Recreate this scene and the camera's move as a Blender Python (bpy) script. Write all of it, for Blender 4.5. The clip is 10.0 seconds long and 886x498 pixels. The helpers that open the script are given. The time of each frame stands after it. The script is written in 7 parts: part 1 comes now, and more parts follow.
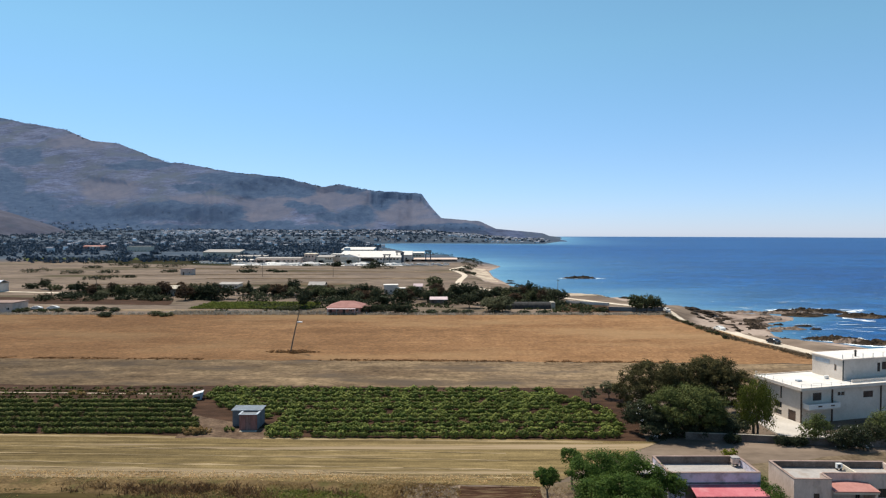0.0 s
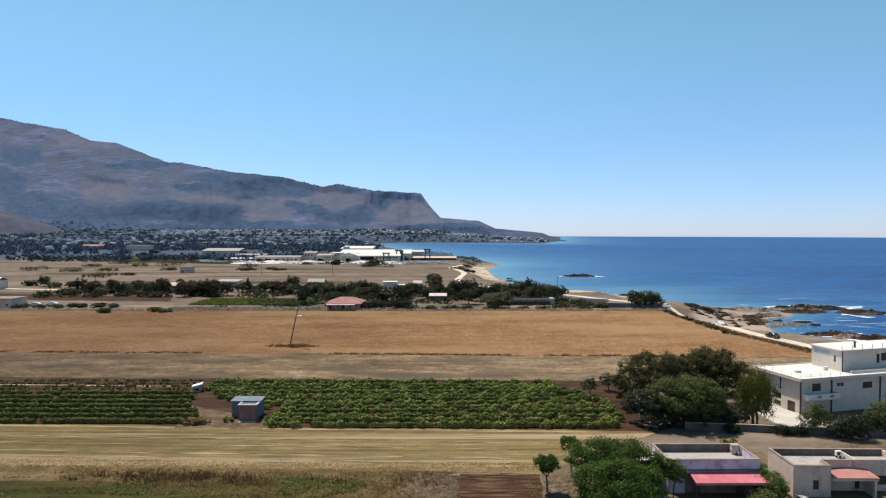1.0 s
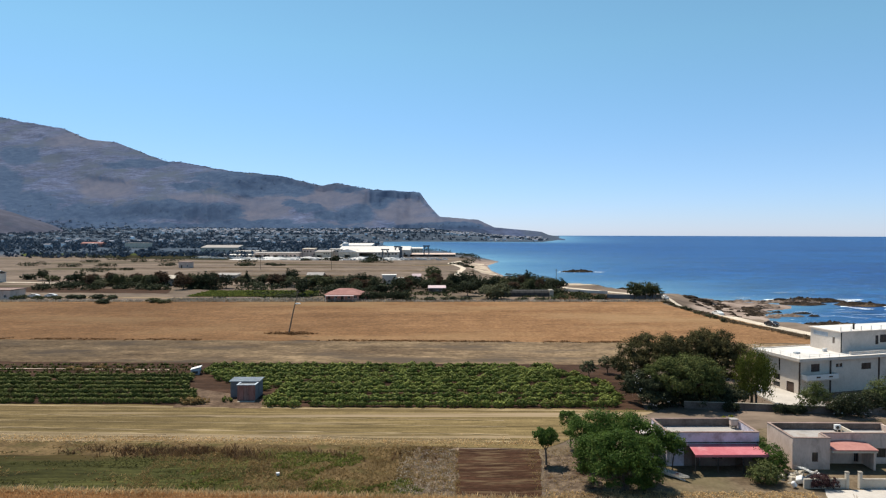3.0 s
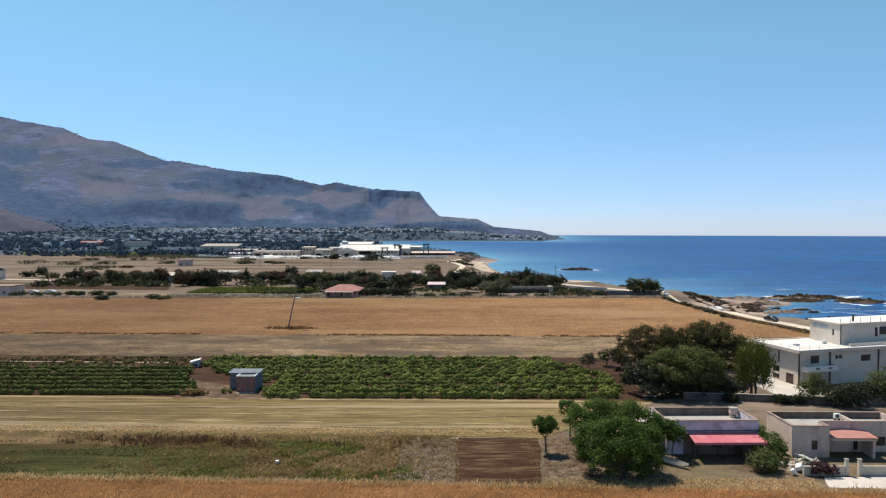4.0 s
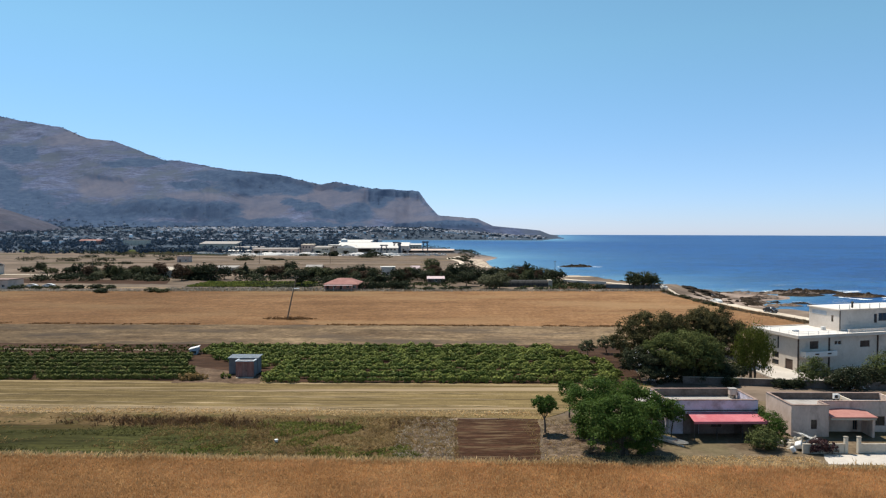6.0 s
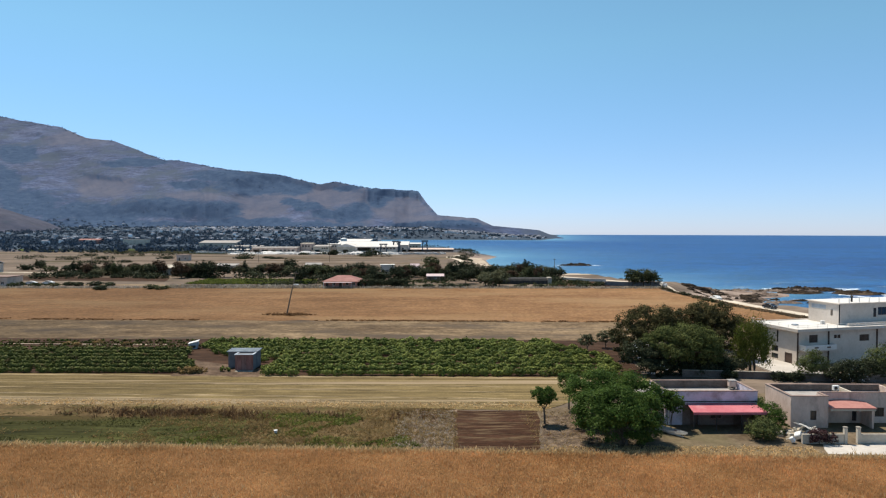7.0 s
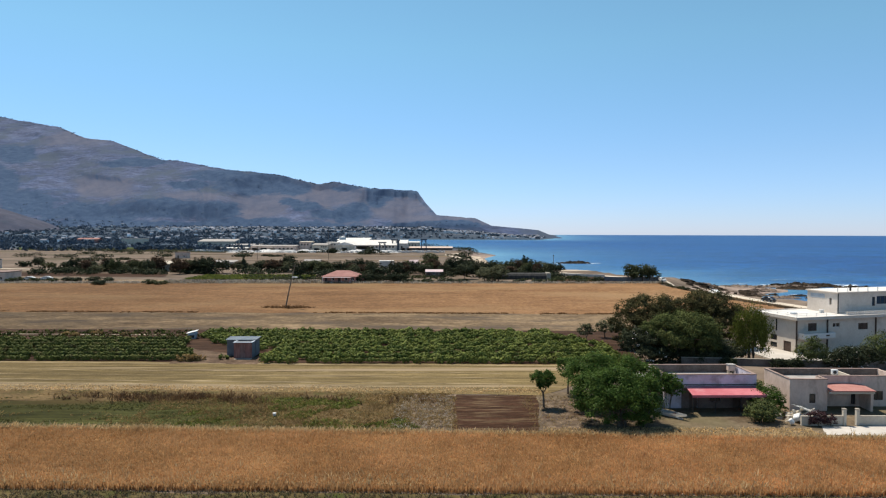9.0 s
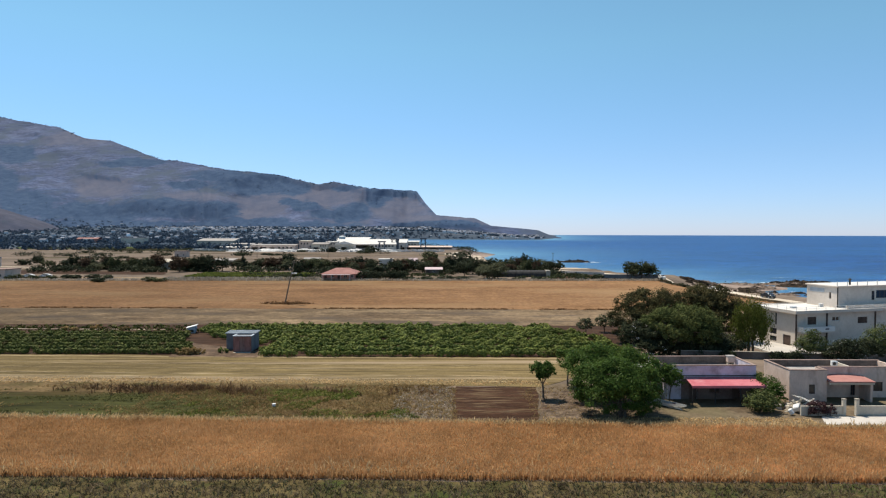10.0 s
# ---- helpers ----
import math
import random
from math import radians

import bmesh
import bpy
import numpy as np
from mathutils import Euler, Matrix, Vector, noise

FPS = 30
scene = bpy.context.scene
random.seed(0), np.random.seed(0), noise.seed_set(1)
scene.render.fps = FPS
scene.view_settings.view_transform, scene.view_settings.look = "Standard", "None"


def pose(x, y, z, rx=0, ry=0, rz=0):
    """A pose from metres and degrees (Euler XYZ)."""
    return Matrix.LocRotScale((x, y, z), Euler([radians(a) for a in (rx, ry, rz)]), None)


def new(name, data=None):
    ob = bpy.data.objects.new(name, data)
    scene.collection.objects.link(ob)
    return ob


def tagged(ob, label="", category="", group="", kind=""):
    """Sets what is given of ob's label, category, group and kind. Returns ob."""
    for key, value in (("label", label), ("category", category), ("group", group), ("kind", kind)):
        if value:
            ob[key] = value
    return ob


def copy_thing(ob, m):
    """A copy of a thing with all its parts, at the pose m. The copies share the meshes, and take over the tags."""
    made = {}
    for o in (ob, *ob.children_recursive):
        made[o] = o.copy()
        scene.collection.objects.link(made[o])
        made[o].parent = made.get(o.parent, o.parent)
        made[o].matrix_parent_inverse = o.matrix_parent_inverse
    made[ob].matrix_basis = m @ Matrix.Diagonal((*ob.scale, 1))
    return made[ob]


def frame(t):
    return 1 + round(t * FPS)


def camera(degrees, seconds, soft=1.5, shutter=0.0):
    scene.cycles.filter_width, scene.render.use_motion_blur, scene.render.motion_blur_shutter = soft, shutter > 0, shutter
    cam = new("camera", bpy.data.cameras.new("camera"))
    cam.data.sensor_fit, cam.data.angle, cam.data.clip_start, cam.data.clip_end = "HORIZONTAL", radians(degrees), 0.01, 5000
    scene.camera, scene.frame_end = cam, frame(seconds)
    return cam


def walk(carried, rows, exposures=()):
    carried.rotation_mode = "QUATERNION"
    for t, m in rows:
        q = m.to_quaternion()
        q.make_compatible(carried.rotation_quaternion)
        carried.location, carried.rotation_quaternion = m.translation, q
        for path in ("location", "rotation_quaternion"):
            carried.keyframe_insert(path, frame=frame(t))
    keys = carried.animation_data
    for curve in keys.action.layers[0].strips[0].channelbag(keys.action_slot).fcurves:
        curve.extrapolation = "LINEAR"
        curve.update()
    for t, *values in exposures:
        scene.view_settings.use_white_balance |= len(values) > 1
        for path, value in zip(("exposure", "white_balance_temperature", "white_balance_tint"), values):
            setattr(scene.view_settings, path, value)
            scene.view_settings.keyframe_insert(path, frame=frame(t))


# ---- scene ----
cam = camera(70.0, 10.0, soft=1.2)
PATH = [
    (0, pose(0, 0, 31.000, 88.442, -0.049, 0.000)),
    (0.5, pose(0, 0, 30.317, 88.447, -0.048, -0.029)),
    (1, pose(0, 0, 29.456, 88.449, -0.046, -0.057)),
    (1.5, pose(0, 0, 28.647, 88.448, -0.045, -0.082)),
    (2, pose(0, 0, 27.855, 88.441, -0.043, -0.105)),
    (2.5, pose(0, 0, 27.058, 88.430, -0.042, -0.127)),
    (4, pose(0, 0, 24.958, 88.398, -0.042, -0.192)),
    (4.5, pose(0, 0, 24.331, 88.391, -0.043, -0.211)),
    (5, pose(0, 0, 23.710, 88.388, -0.045, -0.226)),
    (5.5, pose(0, 0, 23.134, 88.388, -0.047, -0.240)),
    (7, pose(0, 0, 21.529, 88.391, -0.058, -0.305)),
    (7.5, pose(0, 0, 21.041, 88.397, -0.060, -0.330)),
    (8, pose(0, 0, 20.554, 88.404, -0.061, -0.355)),
    (8.5, pose(0, 0, 20.033, 88.415, -0.059, -0.378)),
    (9, pose(0, 0, 19.535, 88.430, -0.057, -0.400)),
    (9.5, pose(0, 0, 18.991, 88.444, -0.054, -0.423)),
    (10, pose(0, 0, 18.447, 88.457, -0.051, -0.442)),
]
walk(cam, PATH)

# ---------- world, sun, exposure ----------
SUN_DIR = Vector((-0.29, 0.35, 0.89)).normalized()     # towards the sun: ahead, a little to the left, high
sun_data = bpy.data.lights.new("sun", "SUN")
sun_data.energy, sun_data.angle, sun_data.color = 5.0, radians(0.53), (1.0, 0.93, 0.80)
sun = new("sun", sun_data)
sun.matrix_world = Matrix.Translation((0, 0, 300)) @ SUN_DIR.to_track_quat("Z", "Y").to_matrix().to_4x4()

world = bpy.data.worlds.new("world")
scene.world = world
world.use_nodes = True
wn = world.node_tree
sky = wn.nodes.new("ShaderNodeTexSky")
sky.sky_type, sky.sun_disc = "NISHITA", False
sky.sun_elevation = math.asin(SUN_DIR.z)
sky.sun_rotation = math.atan2(SUN_DIR.x, SUN_DIR.y)
sky.altitude, sky.air_density, sky.dust_density, sky.ozone_density = 0, 1.0, 0.0, 5.0
# clear air: slightly bluer and greener than the model, without its yellow rim
geo = wn.nodes.new("ShaderNodeTexCoord")
sep = wn.nodes.new("ShaderNodeSeparateXYZ")
wn.links.new(geo.outputs["Generated"], sep.inputs[0])
rise = wn.nodes.new("ShaderNodeValToRGB")
els = rise.color_ramp.elements
els[0].position, els[0].color = 0.0, (0.63, 0.76, 1.20, 1)
els[1].position, els[1].color = 0.85, (0.92, 1.10, 1.06, 1)
for at, tone in ((0.11, (0.785, 0.905, 1.065, 1)), (0.275, (0.965, 1.18, 1.04, 1)), (0.40, (1.02, 1.24, 1.03, 1))):
    els.new(at).color = tone
wn.links.new(sep.outputs["Z"], rise.inputs[0])
tint = wn.nodes.new("ShaderNodeMix")
tint.data_type, tint.blend_type = "RGBA", "MULTIPLY"
tint.inputs[0].default_value = 1.0
wn.links.new(rise.outputs[0], tint.inputs[7])
wn.links.new(sky.outputs[0], tint.inputs[6])
wn.links.new(tint.outputs[2], wn.nodes["Background"].inputs[0])
wn.nodes["Background"].inputs[1].default_value = 0.10
scene.view_settings.exposure = 0.36


# ---------- materials ----------
def ramp(nt, fac, stops):
    r = nt.nodes.new("ShaderNodeValToRGB")
    els = r.color_ramp.elements
    while len(els) < len(stops):
        els.new(0.5)
    for e, (p, c) in zip(els, stops):
        e.position, e.color = p, (*c, 1)
    nt.links.new(fac, r.inputs[0])
    return r.outputs[0]


def mix(nt, fac, a, b, mode="MIX"):
    m = nt.nodes.new("ShaderNodeMix")
    m.data_type, m.blend_type = "RGBA", mode
    for sock, v in ((m.inputs[0], fac), (m.inputs[6], a), (m.inputs[7], b)):
        if isinstance(v, bpy.types.NodeSocket):
            nt.links.new(v, sock)
        elif isinstance(v, tuple):
            sock.default_value = (*v, 1)
        else:
            sock.default_value = v
    return m.outputs[2]


def coords(nt, stretch=(1, 1, 1), turn=0.0):
    geo = nt.nodes.new("ShaderNodeNewGeometry")
    mp = nt.nodes.new("ShaderNodeMapping")
    mp.inputs["Scale"].default_value = stretch
    mp.inputs["Rotation"].default_value = (0, 0, turn)
    nt.links.new(geo.outputs["Position"], mp.inputs["Vector"])
    return mp.outputs[0]


def noise_tex(nt, vec, scale, detail=4, rough=0.55, distort=0.0):
    n = nt.nodes.new("ShaderNodeTexNoise")
    n.inputs["Scale"].default_value, n.inputs["Detail"].default_value = scale, detail
    n.inputs["Roughness"].default_value, n.inputs["Distortion"].default_value = rough, distort
    nt.links.new(vec, n.inputs["Vector"])
    return n.outputs[0]


def material(name, dark, light, scale=0.3, fine=4.0, rough=0.9, bump=0.0, bump_scale=None, stretch=(1, 1, 1),
             patch=None, patch_scale=0.05, patch_at=(0.5, 0.65), island=0.0, metallic=0.0, turn=0.0, spec=0.04, transl=0.0, mottle=()):
    """Two colours mixed by a broad and a fine noise, an optional third one in patches, relief, and variation from piece to piece."""
    m = bpy.data.materials.new(name)
    m.use_nodes = True
    nt = m.node_tree
    b = nt.nodes["Principled BSDF"]
    vec = coords(nt, stretch, turn)
    broad = noise_tex(nt, vec, scale, 5)
    small = noise_tex(nt, vec, fine, 4, 0.65)
    add = nt.nodes.new("ShaderNodeMath")
    add.operation = "MULTIPLY_ADD"
    nt.links.new(small, add.inputs[0])
    add.inputs[1].default_value = 0.6
    nt.links.new(broad, add.inputs[2])
    col = ramp(nt, add.outputs[0], [(0.55, dark), (1.05, light)])
    for ns, amount, wide in mottle:
        tone = ramp(nt, noise_tex(nt, coords(nt, (wide, 1, 1)), ns, 5, 0.65), [(0.30, (1 - amount,) * 3), (0.70, (1 + amount,) * 3)])
        col = mix(nt, 1.0, col, tone, "MULTIPLY")
    if patch:
        pn = noise_tex(nt, vec, patch_scale, 5, 0.6)
        f = ramp(nt, pn, [(patch_at[0], (0, 0, 0)), (patch_at[1], (1, 1, 1))])
        col = mix(nt, f, col, patch)
    if island:
        geo = nt.nodes.new("ShaderNodeNewGeometry")
        hsv = nt.nodes.new("ShaderNodeHueSaturation")
        mr = nt.nodes.new("ShaderNodeMapRange")
        mr.inputs["To Min"].default_value, mr.inputs["To Max"].default_value = 1 - island, 1 + island
        nt.links.new(geo.outputs["Random Per Island"], mr.inputs[0])
        nt.links.new(mr.outputs[0], hsv.inputs["Value"])
        nt.links.new(col, hsv.inputs["Color"])
        col = hsv.outputs[0]
    nt.links.new(col, b.inputs["Base Color"])
    b.inputs["Roughness"].default_value, b.inputs["Metallic"].default_value = rough, metallic
    b.inputs["Specular IOR Level"].default_value = spec
    if bump:
        bn = nt.nodes.new("ShaderNodeBump")
        bn.inputs["Strength"].default_value, bn.inputs["Distance"].default_value = 1.0, bump
        nt.links.new(noise_tex(nt, vec, bump_scale or fine, 5, 0.65), bn.inputs["Height"])
        nt.links.new(bn.outputs[0], b.inputs["Normal"])
    if transl:
        tr = nt.nodes.new("ShaderNodeBsdfTranslucent")
        nt.links.new(col, tr.inputs[0])
        ms = nt.nodes.new("ShaderNodeMixShader")
        ms.inputs[0].default_value = transl
        nt.links.new(b.outputs[0], ms.inputs[1])
        nt.links.new(tr.outputs[0], ms.inputs[2])
        nt.links.new(ms.outputs[0], nt.nodes["Material Output"].inputs[0])
    return m


M = {}
M["earth"] = material("dry_earth", (0.072, 0.050, 0.031), (0.195, 0.148, 0.098), 0.12, 1.5, bump=0.05, patch=(0.098, 0.084, 0.042), patch_scale=0.06, mottle=((0.3, 0.25, 0.7), (2.0, 0.25, 1.0)))
M["plain"] = material("dry_plain", (0.096, 0.071, 0.054), (0.178, 0.135, 0.102), 0.02, 0.25, bump=0.1, stretch=(0.5, 1.6, 1), patch=(0.0546, 0.0463, 0.0219), patch_scale=0.012, patch_at=(0.55, 0.66), mottle=((0.03, 0.25, 0.2), (0.2, 0.3, 0.6)))
nt = M["plain"].node_tree
bsdf = nt.nodes["Principled BSDF"]
near = bsdf.inputs["Base Color"].links[0].from_socket
geo = nt.nodes.new("ShaderNodeNewGeometry")
sep = nt.nodes.new("ShaderNodeSeparateXYZ")
nt.links.new(geo.outputs["Position"], sep.inputs[0])
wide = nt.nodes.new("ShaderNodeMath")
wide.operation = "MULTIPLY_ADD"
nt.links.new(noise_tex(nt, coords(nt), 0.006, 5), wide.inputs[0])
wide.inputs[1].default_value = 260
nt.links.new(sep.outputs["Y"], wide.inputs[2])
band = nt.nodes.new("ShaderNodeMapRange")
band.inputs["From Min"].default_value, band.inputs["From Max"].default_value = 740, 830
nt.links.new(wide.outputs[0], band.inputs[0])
# far scrub tones, blue-grey from distance haze painted into them
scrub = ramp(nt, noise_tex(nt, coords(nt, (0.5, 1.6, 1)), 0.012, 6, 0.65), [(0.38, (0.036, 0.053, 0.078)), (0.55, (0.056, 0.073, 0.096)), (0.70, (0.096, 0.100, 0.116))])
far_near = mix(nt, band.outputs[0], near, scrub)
low = nt.nodes.new("ShaderNodeMapRange")
low.inputs["From Min"].default_value, low.inputs["From Max"].default_value = -1.45, -2.4
nt.links.new(sep.outputs["Z"], low.inputs[0])
stony = ramp(nt, noise_tex(nt, coords(nt, (0.6, 1, 1)), 0.12, 6, 0.65), [(0.34, (0.040, 0.030, 0.024)), (0.43, (0.21, 0.155, 0.125)), (0.6, (0.34, 0.265, 0.215)), (0.75, (0.15, 0.125, 0.075))])
near_only = nt.nodes.new("ShaderNodeMath")
near_only.operation, near_only.use_clamp = "SUBTRACT", True
nt.links.new(low.outputs[0], near_only.inputs[0])
nt.links.new(band.outputs[0], near_only.inputs[1])
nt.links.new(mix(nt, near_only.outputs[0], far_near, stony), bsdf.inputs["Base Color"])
M["wheat_fill"] = material("wheat_crop_fill", (0.165, 0.085, 0.034), (0.25, 0.138, 0.058), 0.15, 3.0, bump=0.12, stretch=(0.6, 1, 1))
M["wheat_far"] = material("ripe_wheat", (0.122, 0.064, 0.030), (0.198, 0.110, 0.054), 0.06, 1.6, bump=0.14, stretch=(0.4, 1, 1), patch=(0.19, 0.120, 0.062), patch_scale=0.03, patch_at=(0.5, 0.7), mottle=((0.35, 0.22, 0.6), (0.10, 0.13, 0.2), (1.2, 0.35, 0.9)))

M["wheat"] = material("wheat_stalks", (0.41, 0.228, 0.098), (0.61, 0.362, 0.172), 0.12, 2.0, island=0.10, rough=0.75, transl=0.46, mottle=((0.22, 0.16, 0.4), (0.9, 0.12, 1.0)))
M["wheat_pale"] = material("wheat_pale_stalks", (0.46, 0.31, 0.15), (0.64, 0.46, 0.25), 0.12, 2.0, island=0.25, rough=0.75, transl=0.4)
M["mown"] = material("mown_straw", (0.098, 0.070, 0.031), (0.190, 0.138, 0.064), 0.5, 2.2, bump=0.05, stretch=(0.03, 1, 1), patch=(0.255, 0.190, 0.118), patch_scale=0.42, patch_at=(0.55, 0.64), mottle=((0.12, 0.2, 0.4), (1.3, 0.4, 0.03), (0.9, 0.25, 0.35), (4.0, 0.25, 1.0)))
M["straw"] = material("pale_straw", (0.19, 0.140, 0.075), (0.29, 0.22, 0.13), 0.5, 3.0, bump=0.06, stretch=(0.2, 1, 1), mottle=((0.4, 0.35, 0.3),))
M["fallow"] = material("fallow_stubble", (0.098, 0.065, 0.039), (0.196, 0.138, 0.082), 0.14, 1.8, bump=0.10, stretch=(0.3, 1, 1), patch=(0.086, 0.064, 0.046), patch_scale=0.12, patch_at=(0.50, 0.64), mottle=((0.10, 0.25, 0.25), (0.35, 0.42, 0.5), (1.2, 0.4, 0.8)))
M["soil"] = material("vineyard_soil", (0.026, 0.015, 0.010), (0.064, 0.036, 0.023), 0.4, 3.0, bump=0.08, stretch=(0.3, 1, 1), mottle=((0.5, 0.35, 0.3),))
M["plough"] = material("ploughed_soil", (0.027, 0.0125, 0.0075), (0.060, 0.030, 0.0175), 0.6, 4.0, bump=0.06, stretch=(0.12, 1, 1), patch=(0.115, 0.078, 0.044), patch_scale=2.3, patch_at=(0.50, 0.66), mottle=((1.1, 0.45, 0.05), (3.0, 0.35, 0.5)))
M["meadow"] = material("green_meadow", (0.0245, 0.0264, 0.0093), (0.0634, 0.0607, 0.0186), 0.2, 2.0, bump=0.06, stretch=(0.12, 1, 1), patch=(0.0828, 0.0541, 0.0223), patch_scale=0.12, patch_at=(0.5, 0.66), mottle=((0.18, 0.45, 0.3), (1.9, 0.5, 0.05), (3.0, 0.3, 0.5)))
M["rough"] = material("rough_dry_grass", (0.056, 0.037, 0.017), (0.140, 0.094, 0.045), 0.25, 2.0, bump=0.08, patch=(0.0588, 0.0566, 0.0176), patch_scale=0.15, mottle=((0.5, 0.35, 0.7), (2.5, 0.3, 1.0)))
M["verge"] = material("grass_verge", (0.0437, 0.0361, 0.0152), (0.1117, 0.0828, 0.0368), 0.3, 2.5, bump=0.08, patch=(0.047, 0.0566, 0.0152), patch_scale=0.2, mottle=((0.6, 0.3, 0.6), (3.0, 0.3, 1.0)))
M["green_crop"] = material("green_crop", (0.034, 0.046, 0.010), (0.070, 0.082, 0.020), 0.25, 2.0, bump=0.2)
M["track"] = material("white_gravel_track", (0.40, 0.33, 0.25), (0.58, 0.50, 0.40), 0.2, 2.0, bump=0.03)
M["sand_pale"] = material("pale_beach_sand", (0.30, 0.23, 0.165), (0.46, 0.38, 0.29), 0.1, 1.5, bump=0.05, mottle=((0.15, 0.25, 0.5),))
M["sand"] = material("stony_sand", (0.1411, 0.0959, 0.056), (0.2587, 0.1911, 0.1208), 0.12, 1.5, bump=0.08, patch=(0.0764, 0.0517, 0.0328), patch_scale=0.10, patch_at=(0.5, 0.62))
M["rock"] = material("shore_rock", (0.014, 0.011, 0.009), (0.062, 0.044, 0.030), 0.25, 1.4, bump=0.35, patch=(0.11, 0.075, 0.048), patch_scale=0.14, patch_at=(0.56, 0.68), mottle=((0.6, 0.5, 1.0),))
M["shore_flat"] = material("beige_shore_flat", (0.12, 0.085, 0.065), (0.30, 0.225, 0.175), 0.3, 1.6, bump=0.2, patch=(0.040, 0.030, 0.024), patch_scale=0.3, patch_at=(0.54, 0.62), mottle=((0.8, 0.35, 0.7),))
M["foam"] = material("sea_foam", (0.7, 0.74, 0.76), (0.9, 0.92, 0.93), 0.5, 3.0)
M["leaf_vine"] = material("vine_leaves", (0.032, 0.056, 0.011), (0.185, 0.200, 0.048), 0.3, 1.1, island=0.4, rough=0.55, transl=0.08, mottle=((0.35, 0.3, 0.6),))
# darker copy of the vine leaves, with the rows' shade in its colour
M["leaf_vine_shaded"] = material("shaded_vine_leaves", (0.046, 0.062, 0.014), (0.128, 0.134, 0.036), 0.3, 3.0, island=0.4, rough=0.6, transl=0.05, patch=(0.10, 0.075, 0.03), patch_scale=0.5, patch_at=(0.55, 0.7))
M["leaf_fig"] = material("broad_green_leaves", (0.024, 0.054, 0.010), (0.098, 0.146, 0.034), 0.4, 3.0, island=0.3, rough=0.5, transl=0.35)
M["leaf_pine"] = material("dark_pine_needles", (0.040, 0.056, 0.018), (0.130, 0.140, 0.048), 0.4, 3.0, island=0.25, rough=0.8, transl=0.2)
M["leaf_lime"] = material("yellow_green_leaves", (0.0791, 0.0957, 0.0108), (0.2061, 0.1987, 0.0306), 0.4, 3.0, island=0.35, rough=0.55, transl=0.35)
M["leaf_olive"] = material("grey_olive_leaves", (0.056, 0.060, 0.032), (0.122, 0.122, 0.066), 0.4, 3.0, island=0.3, rough=0.6, transl=0.2)
M["leaf_dark"] = material("dark_garden_foliage", (0.020, 0.027, 0.015), (0.054, 0.060, 0.032), 0.1, 1.0, island=0.4, rough=0.7, transl=0.15)
M["leaf_mid"] = material("garden_foliage", (0.034, 0.044, 0.019), (0.082, 0.086, 0.040), 0.1, 1.0, island=0.4, rough=0.7, transl=0.2)
M["leaf_dry"] = material("dry_weeds", (0.1582, 0.0994, 0.0387), (0.3321, 0.2282, 0.1008), 0.3, 2.0, island=0.35, rough=0.8, transl=0.3)
M["leaf_green_weed"] = material("green_weeds", (0.0791, 0.0994, 0.0225), (0.1739, 0.184, 0.045), 0.3, 2.0, island=0.35, rough=0.7, transl=0.3)
M["grass_grey"] = material("bleached_grass", (0.30, 0.25, 0.19), (0.46, 0.40, 0.32), 0.2, 2.0, island=0.3, rough=0.8, transl=0.3)
M["leaf_brown"] = material("dark_brown_stems", (0.095, 0.052, 0.028), (0.21, 0.128, 0.068), 0.3, 2.0, island=0.35, rough=0.8, transl=0.2)
M["leaf_meadow"] = material("meadow_blades", (0.066, 0.070, 0.026), (0.170, 0.160, 0.060), 0.25, 1.5, island=0.3, rough=0.8, transl=0.3, mottle=((0.2, 0.4, 0.25), (0.8, 0.3, 0.4)))
M["leaf_verge"] = material("dull_verge_grass", (0.058, 0.062, 0.030), (0.125, 0.122, 0.062), 0.3, 1.2, island=0.3, rough=0.8, transl=0.25)
M["leaf_verge_dry"] = material("brown_verge_stalks", (0.085, 0.060, 0.036), (0.19, 0.140, 0.088), 0.3, 1.2, island=0.3, rough=0.8, transl=0.25)
M["leaf_rust"] = material("rusty_dry_grass", (0.105, 0.055, 0.026), (0.19, 0.105, 0.050), 0.3, 2.0, island=0.3, rough=0.8, transl=0.25)
M["leaf_bronze"] = material("bronze_leaves", (0.044, 0.028, 0.018), (0.095, 0.062, 0.040), 0.3, 2.0, island=0.35, rough=0.8, transl=0.2)
# far leaves: bluish distance haze painted into both colours
M["leaf_mountain"] = material("hazy_mountain_bushes", (0.034, 0.052, 0.074), (0.056, 0.076, 0.096), 0.02, 0.3, island=0.2, rough=0.8, transl=0.2)
M["leaf_far"] = material("hazy_far_foliage", (0.034, 0.057, 0.090), (0.064, 0.090, 0.122), 0.02, 0.3, island=0.3, rough=0.8, transl=0.15)
M["flower"] = material("white_blossom", (0.7, 0.66, 0.62), (0.85, 0.82, 0.8), 1, 4)
M["bark"] = material("bark", (0.06, 0.045, 0.035), (0.17, 0.13, 0.1), 1.5, 8, bump=0.03)
M["stucco_white"] = material("white_stucco", (0.52, 0.445, 0.375), (0.66, 0.58, 0.505), 0.25, 3.0, rough=0.85, bump=0.01, patch=(0.3726, 0.324, 0.2736), patch_scale=0.35, patch_at=(0.55, 0.8))
M["roof_white"] = material("white_roof_screed", (0.4968, 0.4617, 0.423), (0.6291, 0.5994, 0.5562), 0.3, 2.0, rough=0.8)
M["stucco_lilac"] = material("lilac_grey_stucco", (0.45, 0.41, 0.47), (0.60, 0.55, 0.62), 0.4, 4.0, bump=0.01, patch=(0.3312, 0.2937, 0.3099), patch_scale=0.6)
